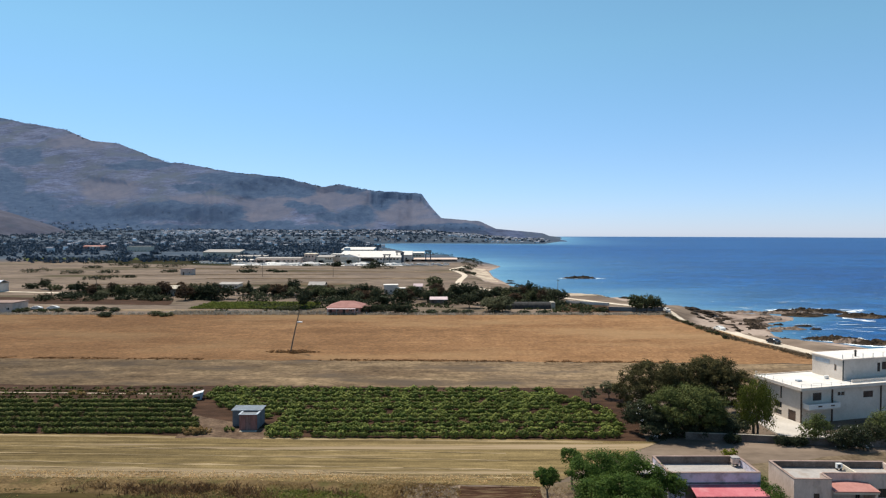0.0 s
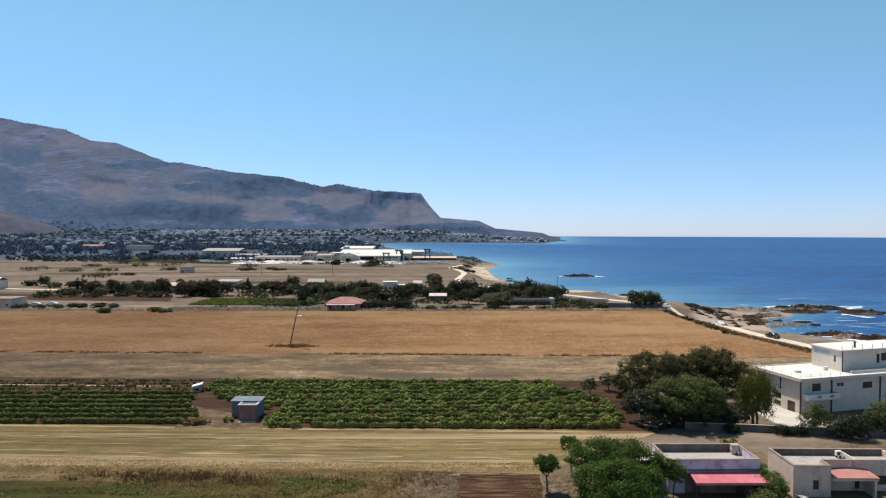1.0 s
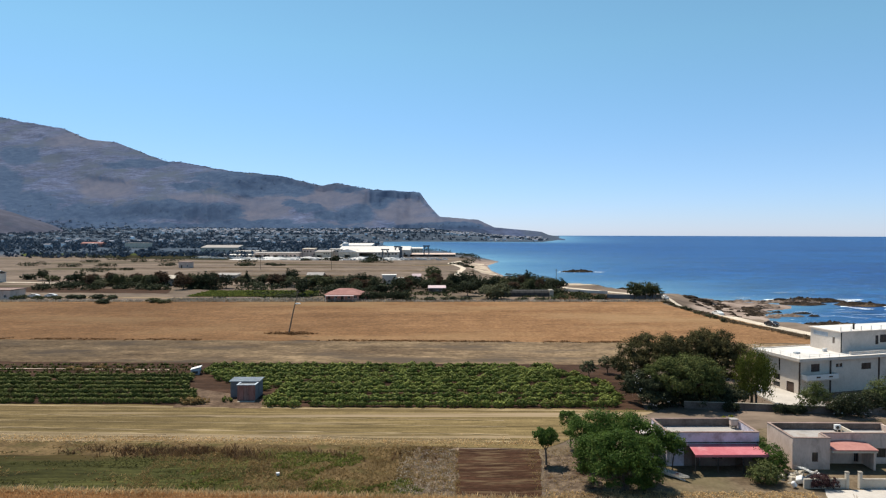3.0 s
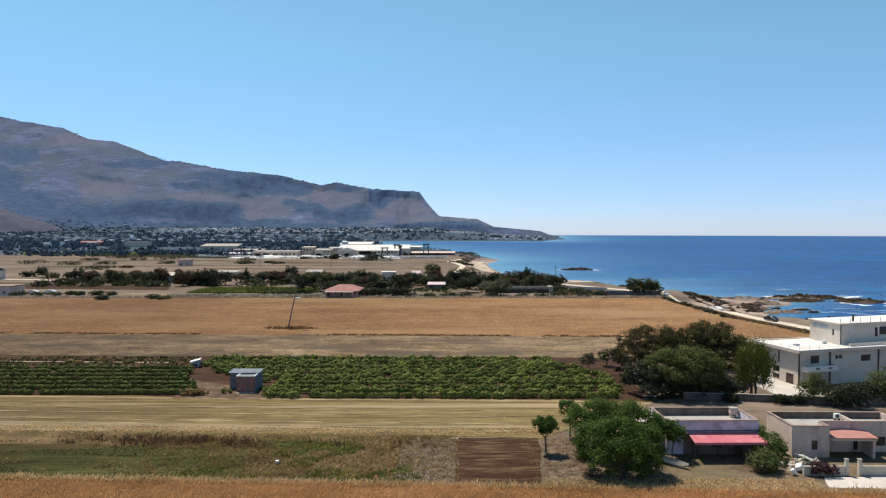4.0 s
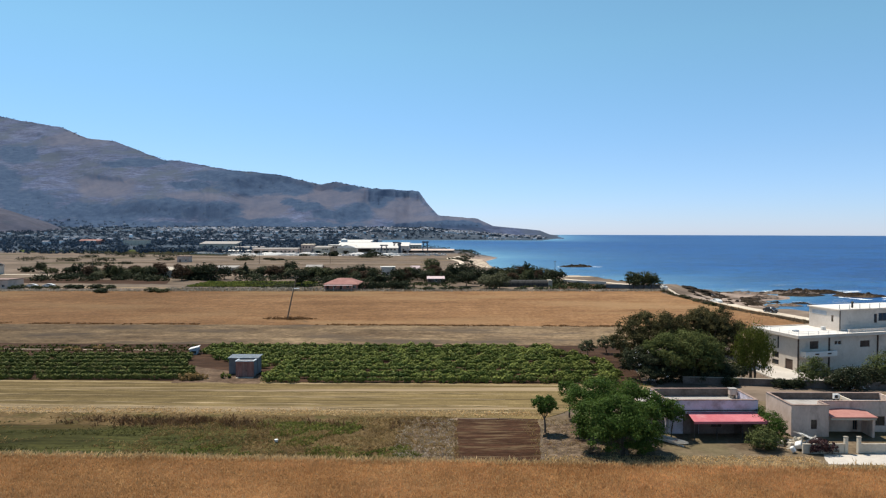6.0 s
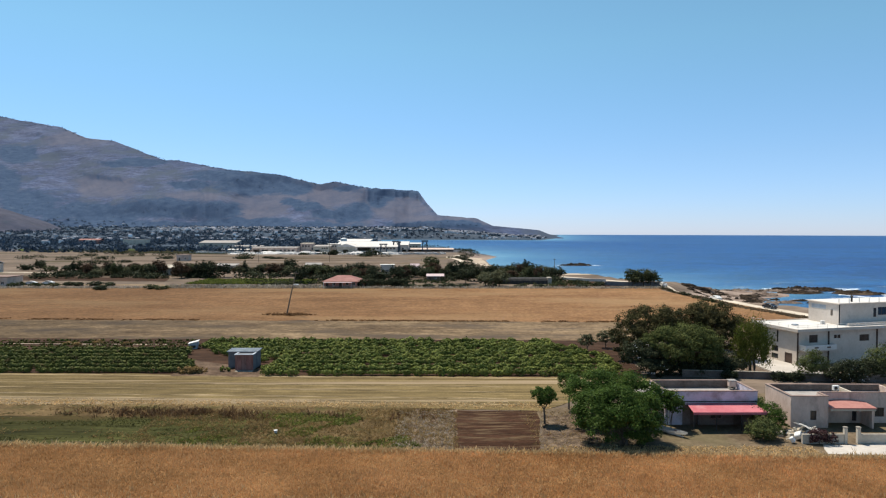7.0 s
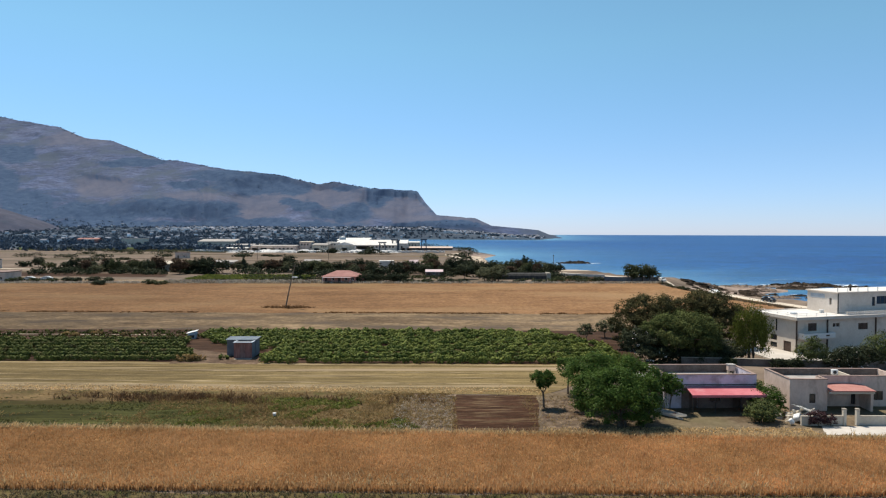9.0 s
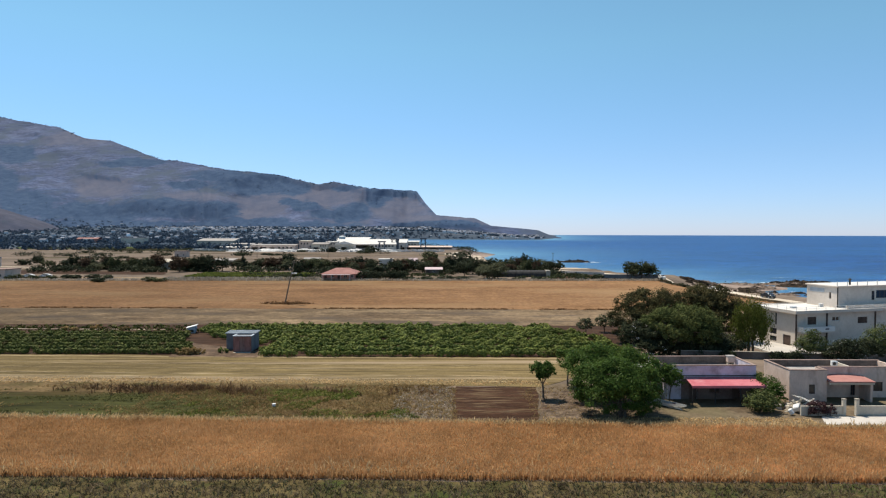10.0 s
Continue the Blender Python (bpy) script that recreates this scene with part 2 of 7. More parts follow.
M["stucco_worn"] = material("worn_beige_stucco", (0.44, 0.325, 0.270), (0.62, 0.485, 0.405), 0.45, 4.0, bump=0.015, stretch=(1, 1, 0.5), patch=(0.30, 0.235, 0.195), patch_scale=0.7, patch_at=(0.55, 0.75))
M["stucco_cream"] = material("cream_stucco", (0.414, 0.3564, 0.2817), (0.5634, 0.5022, 0.4149), 0.3, 3.0)
M["stucco_salmon"] = material("salmon_stucco", (0.42, 0.19, 0.15), (0.55, 0.28, 0.22), 0.3, 3.0)
M["stucco_red"] = material("dark_red_paint", (0.25, 0.05, 0.05), (0.36, 0.09, 0.08), 0.3, 3.0)
M["roof_grey"] = material("grey_roof_screed", (0.25, 0.23, 0.215), (0.40, 0.37, 0.345), 0.5, 3.0, patch=(0.2898, 0.2511, 0.2196), patch_scale=0.5)
M["coping"] = material("terracotta_coping", (0.17, 0.12, 0.10), (0.30, 0.22, 0.19), 0.8, 5.0)
M["awning_red"] = material("faded_red_awning", (0.46, 0.12, 0.14), (0.58, 0.20, 0.22), 0.35, 3.0, rough=0.7, patch=(0.58, 0.28, 0.29), patch_scale=0.4, transl=0.15)
M["awning_salmon"] = material("salmon_tile", (0.30, 0.135, 0.115), (0.42, 0.21, 0.18), 0.6, 4.0)
M["tile_red"] = material("red_roof_tile", (0.23, 0.115, 0.100), (0.35, 0.19, 0.165), 0.3, 2.5)
M["concrete"] = material("weathered_concrete", (0.2484, 0.2187, 0.18), (0.3978, 0.3564, 0.2979), 0.4, 3.0, bump=0.01)
M["paving"] = material("pale_paving", (0.36, 0.325, 0.285), (0.50, 0.455, 0.405), 0.3, 3.0)
M["metal_grey"] = material("galvanised_sheet", (0.27, 0.297, 0.324), (0.414, 0.45, 0.486), 0.8, 5.0, rough=0.5, spec=0.5)
M["metal_blue"] = material("blue_grey_sheet", (0.115, 0.118, 0.126), (0.185, 0.190, 0.198), 0.8, 5.0, rough=0.55)
M["wood_brown"] = material("reddish_boards", (0.1755, 0.0938, 0.078), (0.3375, 0.2, 0.169), 1.0, 6.0, stretch=(3, 3, 0.5))
M["pole_wood"] = material("weathered_pole", (0.12, 0.09, 0.065), (0.25, 0.2, 0.15), 1.0, 6.0, stretch=(3, 3, 0.3))
M["porch_dark"] = material("dark_wall_and_porch_shade", (0.10, 0.072, 0.062), (0.19, 0.145, 0.125), 0.6, 4.0)
M["dark_metal"] = material("dark_metal", (0.03, 0.03, 0.03), (0.07, 0.065, 0.06), 1, 5, rough=0.6)
M["shutter"] = material("brown_shutter", (0.06, 0.042, 0.034), (0.12, 0.085, 0.07), 1, 5, rough=0.6)
M["white_paint"] = material("white_paint", (0.5796, 0.567, 0.54), (0.6957, 0.6804, 0.6498), 1, 5, rough=0.45, spec=0.5)
M["black_paint"] = material("black_car_paint", (0.012, 0.012, 0.014), (0.03, 0.03, 0.033), 1, 5, rough=0.25, spec=0.6)
M["rubber"] = material("tyre_rubber", (0.015, 0.015, 0.015), (0.03, 0.03, 0.03), 2, 8, rough=0.9)
M["pink_sheet"] = material("pale_pink_sheet", (0.44, 0.34, 0.34), (0.56, 0.45, 0.45), 0.4, 3)
M["crane_grey"] = material("dark_crane_paint", (0.06, 0.07, 0.085), (0.12, 0.13, 0.15), 0.3, 2.0, rough=0.6)
# shade of inner parapet faces and the garden wall, put into the colour
M["wall_shaded"] = material("shade_dark_wall", (0.085, 0.066, 0.056), (0.19, 0.155, 0.135), 0.6, 4.0, bump=0.015, patch=(0.25, 0.21, 0.18), patch_scale=0.8, patch_at=(0.58, 0.75))
M["leaf_shrub"] = material("olive_green_shrub_leaves", (0.052, 0.066, 0.020), (0.122, 0.136, 0.050), 0.4, 3.0, island=0.3, rough=0.6, transl=0.2)
M["leaf_purple"] = material("dark_purple_leaves", (0.030, 0.016, 0.018), (0.080, 0.042, 0.042), 0.5, 3.0, island=0.35, rough=0.7, transl=0.2)
M["leaf_pine_brown"] = material("brownish_pine_needles", (0.034, 0.036, 0.016), (0.104, 0.088, 0.038), 0.25, 2.0, island=0.25, rough=0.8, transl=0.2)
M["leaf_weep"] = material("hanging_green_leaves", (0.060, 0.076, 0.014), (0.160, 0.166, 0.036), 0.5, 3.0, island=0.35, rough=0.55, transl=0.3)
M["marble"] = material("white_marble_blocks", (0.40, 0.38, 0.36), (0.62, 0.60, 0.57), 0.08, 0.8, island=0.15)
# grass tones shifted to blue: the haze of distance is in the colour
M["mountain"] = material("hazy_mountain_grass", (0.052, 0.074, 0.136), (0.090, 0.106, 0.166), 0.0045, 0.06, bump=1.4, bump_scale=0.04, patch=(0.066, 0.084, 0.116), patch_scale=0.006, patch_at=(0.46, 0.62), mottle=((0.004, 0.14, 0.6), (0.016, 0.26, 0.4), (0.05, 0.34, 0.45), (0.16, 0.25, 0.6)))
nt = M["mountain"].node_tree
bsdf = nt.nodes["Principled BSDF"]
col = bsdf.inputs["Base Color"].links[0].from_socket


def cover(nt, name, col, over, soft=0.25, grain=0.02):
    """Lays a second tone, plant cover or painted shade, over the first where the mesh attribute says so, with a frayed
    edge.
    """
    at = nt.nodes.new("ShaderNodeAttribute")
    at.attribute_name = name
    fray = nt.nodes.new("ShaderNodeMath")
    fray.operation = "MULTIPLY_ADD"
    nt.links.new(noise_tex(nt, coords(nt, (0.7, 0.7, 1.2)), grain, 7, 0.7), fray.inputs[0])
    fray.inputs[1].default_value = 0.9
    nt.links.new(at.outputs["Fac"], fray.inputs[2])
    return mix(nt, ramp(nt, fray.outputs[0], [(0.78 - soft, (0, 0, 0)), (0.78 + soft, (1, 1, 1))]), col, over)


# bare slopes and woods carry the same painted blue haze
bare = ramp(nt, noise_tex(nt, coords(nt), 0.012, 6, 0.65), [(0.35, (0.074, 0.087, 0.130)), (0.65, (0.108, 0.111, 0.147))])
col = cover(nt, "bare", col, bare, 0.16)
# dark tone of the woods, and of gully and cliff shade painted with them
woods_shade_tone = ramp(nt, noise_tex(nt, coords(nt), 0.03, 6, 0.7), [(0.36, (0.031, 0.056, 0.106)), (0.55, (0.045, 0.074, 0.128)), (0.72, (0.062, 0.092, 0.140))])
col = cover(nt, "woods", col, woods_shade_tone, 0.12, 0.03)
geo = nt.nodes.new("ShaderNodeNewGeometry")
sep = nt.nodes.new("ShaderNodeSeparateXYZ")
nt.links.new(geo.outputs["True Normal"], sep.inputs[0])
# steep faces get the dark blue of hazy shade in their colour
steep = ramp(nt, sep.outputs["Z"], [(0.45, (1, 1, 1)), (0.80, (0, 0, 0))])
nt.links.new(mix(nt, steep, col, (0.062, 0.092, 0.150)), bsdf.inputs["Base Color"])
# hill grass, blued by haze put into its base colour
M["foothill"] = material("hazy_foothill_grass", (0.050, 0.058, 0.088), (0.082, 0.082, 0.106), 0.008, 0.08, bump=0.6, bump_scale=0.05, patch=(0.050, 0.062, 0.086), patch_scale=0.012, patch_at=(0.56, 0.68), mottle=((0.03, 0.18, 0.6),))

def vary_across(mat, x0, x1, a, b):
    """Scales a material's tone along x, from factor a at x0 to factor b at x1."""
    nt = mat.node_tree
    bsdf = nt.nodes["Principled BSDF"]
    col = bsdf.inputs["Base Color"].links[0].from_socket
    sep = nt.nodes.new("ShaderNodeSeparateXYZ")
    nt.links.new(coords(nt), sep.inputs[0])
    mr = nt.nodes.new("ShaderNodeMapRange")
    for i, v in enumerate((x0, x1, a, b)):
        mr.inputs[i + 1].default_value = v
    nt.links.new(sep.outputs["X"], mr.inputs[0])
    out = mix(nt, 1.0, col, mr.outputs[0], "MULTIPLY")
    for link in list(col.links):
        if link.to_node != out.node:
            nt.links.new(out, link.to_socket)


vary_across(M["wheat_far"], -90, 70, 0.82, 1.30)
vary_across(M["fallow"], -90, 40, 0.66, 1.12)
vary_across(M["meadow"], -60, -34, 0.45, 1.0)
vary_across(M["leaf_meadow"], -60, -34, 0.55, 1.0)
vary_across(M["wheat"], -35, 35, 0.90, 1.20)
vary_across(M["mown"], -50, 20, 0.80, 1.08)

glass = bpy.data.materials.new("dark_window_glass")
glass.use_nodes = True
gb = glass.node_tree.nodes["Principled BSDF"]
gb.inputs["Base Color"].default_value = (0.02, 0.025, 0.03, 1)
gb.inputs["Roughness"].default_value, gb.inputs["Specular IOR Level"].default_value = 0.08, 0.6
M["glass"] = glass

# sea: deep blue, paler over the shallows, ruffled by wind
sea_m = bpy.data.materials.new("sea_water")
sea_m.use_nodes = True
nt = sea_m.node_tree
sb = nt.nodes["Principled BSDF"]
at = nt.nodes.new("ShaderNodeAttribute")
at.attribute_name = "shallow"
vec = coords(nt, (0.35, 1, 1))
streak = noise_tex(nt, coords(nt, (0.12, 1, 1)), 0.035, 6, 0.6)
big = noise_tex(nt, coords(nt, (0.3, 1, 1)), 0.006, 4)
deep = mix(nt, ramp(nt, big, [(0.35, (0, 0, 0)), (0.7, (1, 1, 1))]), (0.001, 0.025, 0.118), (0.002, 0.044, 0.172))
deep = mix(nt, ramp(nt, streak, [(0.45, (0, 0, 0)), (0.75, (1, 1, 1))]), deep, (0.004, 0.066, 0.205))
# light and dark sides of waves, multiplied into the water's base colour
ripple_tone = ramp(nt, noise_tex(nt, coords(nt, (0.6, 1.0, 1)), 0.085, 7, 0.75), [(0.40, (0.55, 0.58, 0.62)), (0.62, (1.5, 1.48, 1.42))])
deep = mix(nt, 1.0, deep, ripple_tone, "MULTIPLY")
wavelet_tone = ramp(nt, noise_tex(nt, coords(nt, (0.9, 1.0, 1)), 0.19, 6, 0.75), [(0.36, (0.45, 0.48, 0.52)), (0.66, (1.62, 1.58, 1.52))])
deep = mix(nt, 1.0, deep, wavelet_tone, "MULTIPLY")
shal = mix(nt, ramp(nt, noise_tex(nt, coords(nt, (0.3, 1, 1)), 0.03, 5), [(0.35, (0, 0, 0)), (0.7, (1, 1, 1))]), (0.05, 0.155, 0.26), (0.12, 0.25, 0.335))
nt.links.new(mix(nt, at.outputs["Fac"], deep, shal), sb.inputs["Base Color"])
sb.inputs["Roughness"].default_value, sb.inputs["IOR"].default_value = 0.35, 1.33
sb.inputs["Specular IOR Level"].default_value = 0.14
bn = nt.nodes.new("ShaderNodeBump")
bn.inputs["Strength"].default_value, bn.inputs["Distance"].default_value = 1.0, 0.5
nt.links.new(noise_tex(nt, vec, 0.35, 6, 0.65), bn.inputs["Height"])
nt.links.new(bn.outputs[0], sb.inputs["Normal"])
M["sea"] = sea_m

# ---------- ground ----------
SEA = -5.0
COAST = [(300, -1500), (185, -300), (165, 60), (146, 140), (136, 182), (126, 202), (116, 210), (112, 216), (116, 228), (121, 240), (127, 251), (141, 258), (146, 267), (138, 276),
         (124, 281), (107, 290), (103, 315), (96, 346), (78, 336), (60, 366), (44, 397), (42, 450), (38, 507), (40, 580),
         (58, 656), (49, 740), (30, 830), (-20, 960), (-90, 1250), (-224, 1870), (-100, 1965), (100, 1935), (300, 1893),
         (420, 2300), (560, 3030), (700, 3700), (790, 4250), (600, 4950)]
LAND = COAST + [(-9000, 4950), (-9000, -1500)]


def inland(x, y):
    """Signed distance to the shore, positive on land (numpy arrays)."""
    x, y = np.asarray(x, float), np.asarray(y, float)
    d = np.full(x.shape, 1e9)
    for (ax, ay), (bx, by) in zip(COAST, COAST[1:]):
        ex, ey = bx - ax, by - ay
        k = np.clip(((x - ax) * ex + (y - ay) * ey) / (ex * ex + ey * ey), 0, 1)
        d = np.minimum(d, np.hypot(x - ax - k * ex, y - ay - k * ey))
    inside = np.zeros(x.shape, bool)
    for (ax, ay), (bx, by) in zip(LAND, LAND[1:] + LAND[:1]):
        if ay != by:
            inside ^= ((ay > y) != (by > y)) & (x < (bx - ax) * (y - ay) / (by - ay) + ax)
    return np.where(inside, d, -d)


def wobble(x, y, s, seed=0.0):
    return (np.sin(x / s + 1.3 * np.sin(y / s * 0.7 + seed) + seed) + np.sin(y / s * 1.37 + 1.7 * np.sin(x / s * 0.53 + seed * 2))
            + 0.5 * np.sin((x + y) / s * 2.3 + seed * 3) + 0.5 * np.sin((x - 1.4 * y) / s * 3.1 + seed)) / 3


def ground_z(x, y):
    x, y = np.asarray(x, float), np.asarray(y, float)
    z = np.interp(y, [0, 55, 66, 78, 95, 160, 250, 330, 600, 1500, 2700, 4800], [-1.35, -1.32, -1.2, -0.9, -0.6, 0, 0.8, 1.05, 0.8, 1, 45, 60])
    s = inland(x, y)
    z = np.where(y > 1500, 1 + (z - 1) * np.clip(1 - (x / np.maximum(y, 1) + 0.02) / 0.15, 0.04, 1), z)
    width = np.interp(y, [0, 140, 170, 230, 300, 400, 700, 2000], [14, 22, 30, 32, 30, 22, 24, 60])
    k = np.clip((s + 1.2 * wobble(x, y, 3.1)) / width, 0, 1)
    k = np.clip((k - 0.35) / 0.65, 0, 1) ** 1.5 * 0.86 + 0.14 * np.minimum(1, k / 0.35)
    shore = SEA + 0.25 + (z - SEA - 0.25) * k + 0.35 * wobble(x, y, 2.3, 2.0) * np.clip(1 - abs(s - 9) / 12, 0, 1)
    return np.where(s > 0, shore, SEA + 0.25 + np.clip(s * 0.12, -6, 0))


def gz(x, y):
    return float(ground_z(np.array([x]), np.array([y]))[0])


def link_mesh(name, verts, faces, mat, smooth=False):
    me = bpy.data.meshes.new(name)
    me.from_pydata([tuple(map(float, v)) for v in verts] if not isinstance(verts, np.ndarray) else verts.tolist(), [], faces if isinstance(faces, list) else faces.tolist())
    me.materials.append(M[mat] if isinstance(mat, str) else mat)
    if smooth:
        me.polygons.foreach_set("use_smooth", [True] * len(me.polygons))
    me.update()
    return new(name, me)


def grid_faces(nx, ny):
    i, j = np.meshgrid(np.arange(nx - 1), np.arange(ny - 1), indexing="ij")
    a = (i * ny + j).ravel()
    return np.stack([a, a + ny, a + ny + 1, a + 1], 1)


def steps(*spans):
    out = []
    for a, b, d in spans:
        out.extend(np.arange(a, b, d))
    return np.array(out + [spans[-1][1]], float)


gx = steps((-8000, -2000, 500), (-2000, -400, 80), (-400, -60, 15), (-60, 20, 8), (20, 170, 2.5), (170, 600, 15), (600, 1000, 60))
gy = steps((-1500, 0, 150), (0, 140, 7), (140, 420, 3), (420, 860, 9), (860, 1860, 40), (1860, 3100, 22), (3100, 4900, 90))
X, Y = np.meshgrid(gx, gy, indexing="ij")
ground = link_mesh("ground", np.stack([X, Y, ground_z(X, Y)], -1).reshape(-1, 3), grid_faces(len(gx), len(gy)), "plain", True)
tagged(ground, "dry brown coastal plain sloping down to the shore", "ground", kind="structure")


def field(name, outline, mat, label, lift=0.03, step=3.0, ragged=0.5, category="field"):
    """A patch of ground over a four-cornered outline (near left, near right, far right, far left) with ragged edges."""
    (ax, ay), (bx, by), (cx, cy), (dx, dy) = outline
    nu = max(2, int(max(math.hypot(bx - ax, by - ay), math.hypot(cx - dx, cy - dy)) / step))
    nv = max(2, int(max(math.hypot(dx - ax, dy - ay), math.hypot(cx - bx, cy - by)) / step))
    u, v = np.meshgrid(np.linspace(0, 1, nu + 1), np.linspace(0, 1, nv + 1), indexing="ij")
    x = (ax * (1 - u) + bx * u) * (1 - v) + (dx * (1 - u) + cx * u) * v
    y = (ay * (1 - u) + by * u) * (1 - v) + (dy * (1 - u) + cy * u) * v
    edge = np.minimum(np.minimum(u, 1 - u), np.minimum(v, 1 - v)) < 1e-6
    x = x + np.where(edge, ragged * wobble(x, y, 1.9, 1.0), 0)
    y = y + np.where(edge, ragged * wobble(x, y, 1.7, 4.0), 0)
    ob = link_mesh(name, np.stack([x, y, ground_z(x, y) + lift], -1).reshape(-1, 3), grid_faces(nu + 1, nv + 1), mat, True)
    return tagged(ob, label, category, kind="structure")


field("grass_verge", [(-70, 10), (70, 10), (70, 47.9), (-70, 51.4)], "verge", "green and brown grass verge beside ripe wheat", 0.03, 4)
# added sheet, raised among the stalks to hide the shaded gaps between them
field("wheat_field_near", [(-75, 52.6), (75, 48.8), (75, 59.6), (-75, 66.0)], "wheat_fill", "golden brown ripe wheat field", 0.40, 1.5, 0.25)
field("meadow", [(-78, 65.6), (-21, 64), (-23, 75.6), (-80, 77.5)], "meadow", "low green meadow with brown patches", 0.05, 2.5, 1.0)
field("rough_grass", [(-80, 64.5), (2, 63.6), (2, 79.2), (-84, 82.5)], "rough", "rough dry grass with green weeds", 0.035, 2.5, 0.8)
field("ploughed_plot", [(1.4, 64.0), (10.1, 63.6), (12.3, 78.2), (1.8, 78.4)], "plough", "freshly ploughed red-brown plot", 0.06, 1.5, 0.35)
field("yard_earth", [(10.2, 62.4), (75, 60.0), (75, 93), (12.4, 79)], "earth", "pale dry earth around the small houses", 0.03, 3, 0.8)
field("mown_field", [(-92, 82.8), (12.8, 78.5), (33, 94.6), (-98, 99.4)], "mown", "mown straw-coloured field with pale swaths", 0.045, 3, 0.5)
field("vineyard_soil", [(-96, 99.2), (31, 94.6), (36, 125.5), (-105, 128.8)], "soil", "dark red-brown soil of the vineyard", 0.05, 3, 0.5)
field("fallow_strip", [(-112, 128.6), (68, 124.6), (92, 147.4), (-130, 156.0)], "fallow", "fallow strip of pale dry stubble", 0.035, 4, 0.8)
field("wheat_field_far", [(-190, 156.5), (92, 148.0), (83, 231), (-210, 230)], "wheat_far", "wide ripe wheat field, orange brown", 0.06, 5, 1.2)
field("garden_earth", [(-240, 231.5), (84, 231.5), (64, 270), (-240, 268)], "plain", "brown garden earth behind the wheat", 0.03, 6, 1.5)
field("green_crop_bed", [(-100, 247), (-52, 246), (-52, 270), (-98, 268)], "green_crop", "bright green vegetable crop bed", 0.25, 2.5, 0.8)
field("dark_ploughed_strip", [(-235, 268), (-112, 258), (-118, 276), (-240, 296)], "soil", "dark ploughed strip before the garden trees", 0.05, 6, 1.5)
field("farm_track", [(-250, 245.5), (-85, 240.0), (-85, 244.0), (-250, 251)], "sand", "pale dusty farm track", 0.05, 5, 0.5)
field("ploughed_seaside_plot", [(44, 238), (70, 238), (66, 264), (44, 262)], "plough", "dark ploughed plot close to the sea", 0.05, 4, 0.6)
field("green_meadow_far", [(-330, 610), (-190, 560), (-200, 640), (-360, 690)], "meadow", "strip of green scrub on the plain", 0.15, 12, 5)
field("pale_meadow_far", [(-420, 640), (-240, 690), (-260, 740), (-480, 720)], "green_crop", "pale green strip of pasture", 0.15, 12, 4)



for a, b, c, d in ((-210, 352, -60, 355), (-150, 398, -10, 402), (-240, 430, -70, 441), (-120, 470, 5, 466), (-230, 512, -40, 508)):
    field("stubble_strip", [(a, b), (c, d), (c + 6, d + 11), (a - 4, b + 9)], "fallow", "pale strip of dry stubble across the plain", 0.05, 6, 2.5)


M["clearing"] = material("trodden_soil", (0.060, 0.038, 0.026), (0.135, 0.092, 0.062), 0.5, 3.0, bump=0.05, mottle=((0.6, 0.35, 0.6), (2.5, 0.3, 1.0)))
M["litter"] = material("straw_litter_ground", (0.034, 0.021, 0.015), (0.180, 0.132, 0.092), 0.9, 3.5, bump=0.12, patch=(0.060, 0.034, 0.022), patch_scale=0.45, patch_at=(0.52, 0.62), mottle=((1.4, 0.45, 0.7), (4.0, 0.35, 1.0)))
field("straw_ground", [(10.3, 63.6), (17.2, 63.2), (18.8, 77.0), (12.4, 76.6)], "litter", "pale straw litter over dark earth under the trees", 0.065, 0.8, 0.6)
field("straw_ground", [(-3.6, 64.0), (1.5, 63.8), (1.9, 78.6), (-3.2, 78.6)], "litter", "pale straw litter beside the ploughed plot", 0.065, 0.8, 0.7)


def ribbon(name, pts, width, mat, label, lift=0.08, step=2.5):
    """A track that follows a smooth line over the ground."""
    p = np.array(pts, float)
    fine = []
    for i in range(len(p) - 1):
        a, b = p[max(i - 1, 0)], p[min(i + 2, len(p) - 1)]
        n = max(2, int(np.hypot(*(p[i + 1] - p[i])) / step))
        for t in np.arange(n) / n:
            h = (2 * t**3 - 3 * t**2 + 1) * p[i] + (t**3 - 2 * t**2 + t) * (p[i + 1] - a) / 2 + (3 * t**2 - 2 * t**3) * p[i + 1] + (t**3 - t**2) * (b - p[i]) / 2
            fine.append(h)
    fine = np.array(fine + [p[-1]])
    tang = np.gradient(fine, axis=0)
    side = np.stack([tang[:, 1], -tang[:, 0]], 1) / np.hypot(tang[:, 0], tang[:, 1])[:, None]
    rows = []
    for k in np.linspace(-0.5, 0.5, 5):
        q = fine + side * (k * width + 0.25 * wobble(fine[:, 0], fine[:, 1], 2.0, k * 9)[:, None])
        rows.append(np.stack([q[:, 0], q[:, 1], ground_z(q[:, 0], q[:, 1]) + lift], 1))
    v = np.stack(rows, 1).reshape(-1, 3)
    return tagged(link_mesh(name, v, grid_faces(len(fine), 5), mat, True), label, "track", kind="structure")


ribbon("coast_road", [(108, 60), (104, 110), (95.5, 158), (90.0, 180), (87.5, 200), (86.0, 222), (85.8, 242), (78, 256), (66, 272), (54, 288), (33, 312), (17, 338), (9.5, 366), (11, 395), (15, 434), (12, 470), (7, 506), (16, 540), (24, 590)],
       3.8, "track", "white gravel coast road")
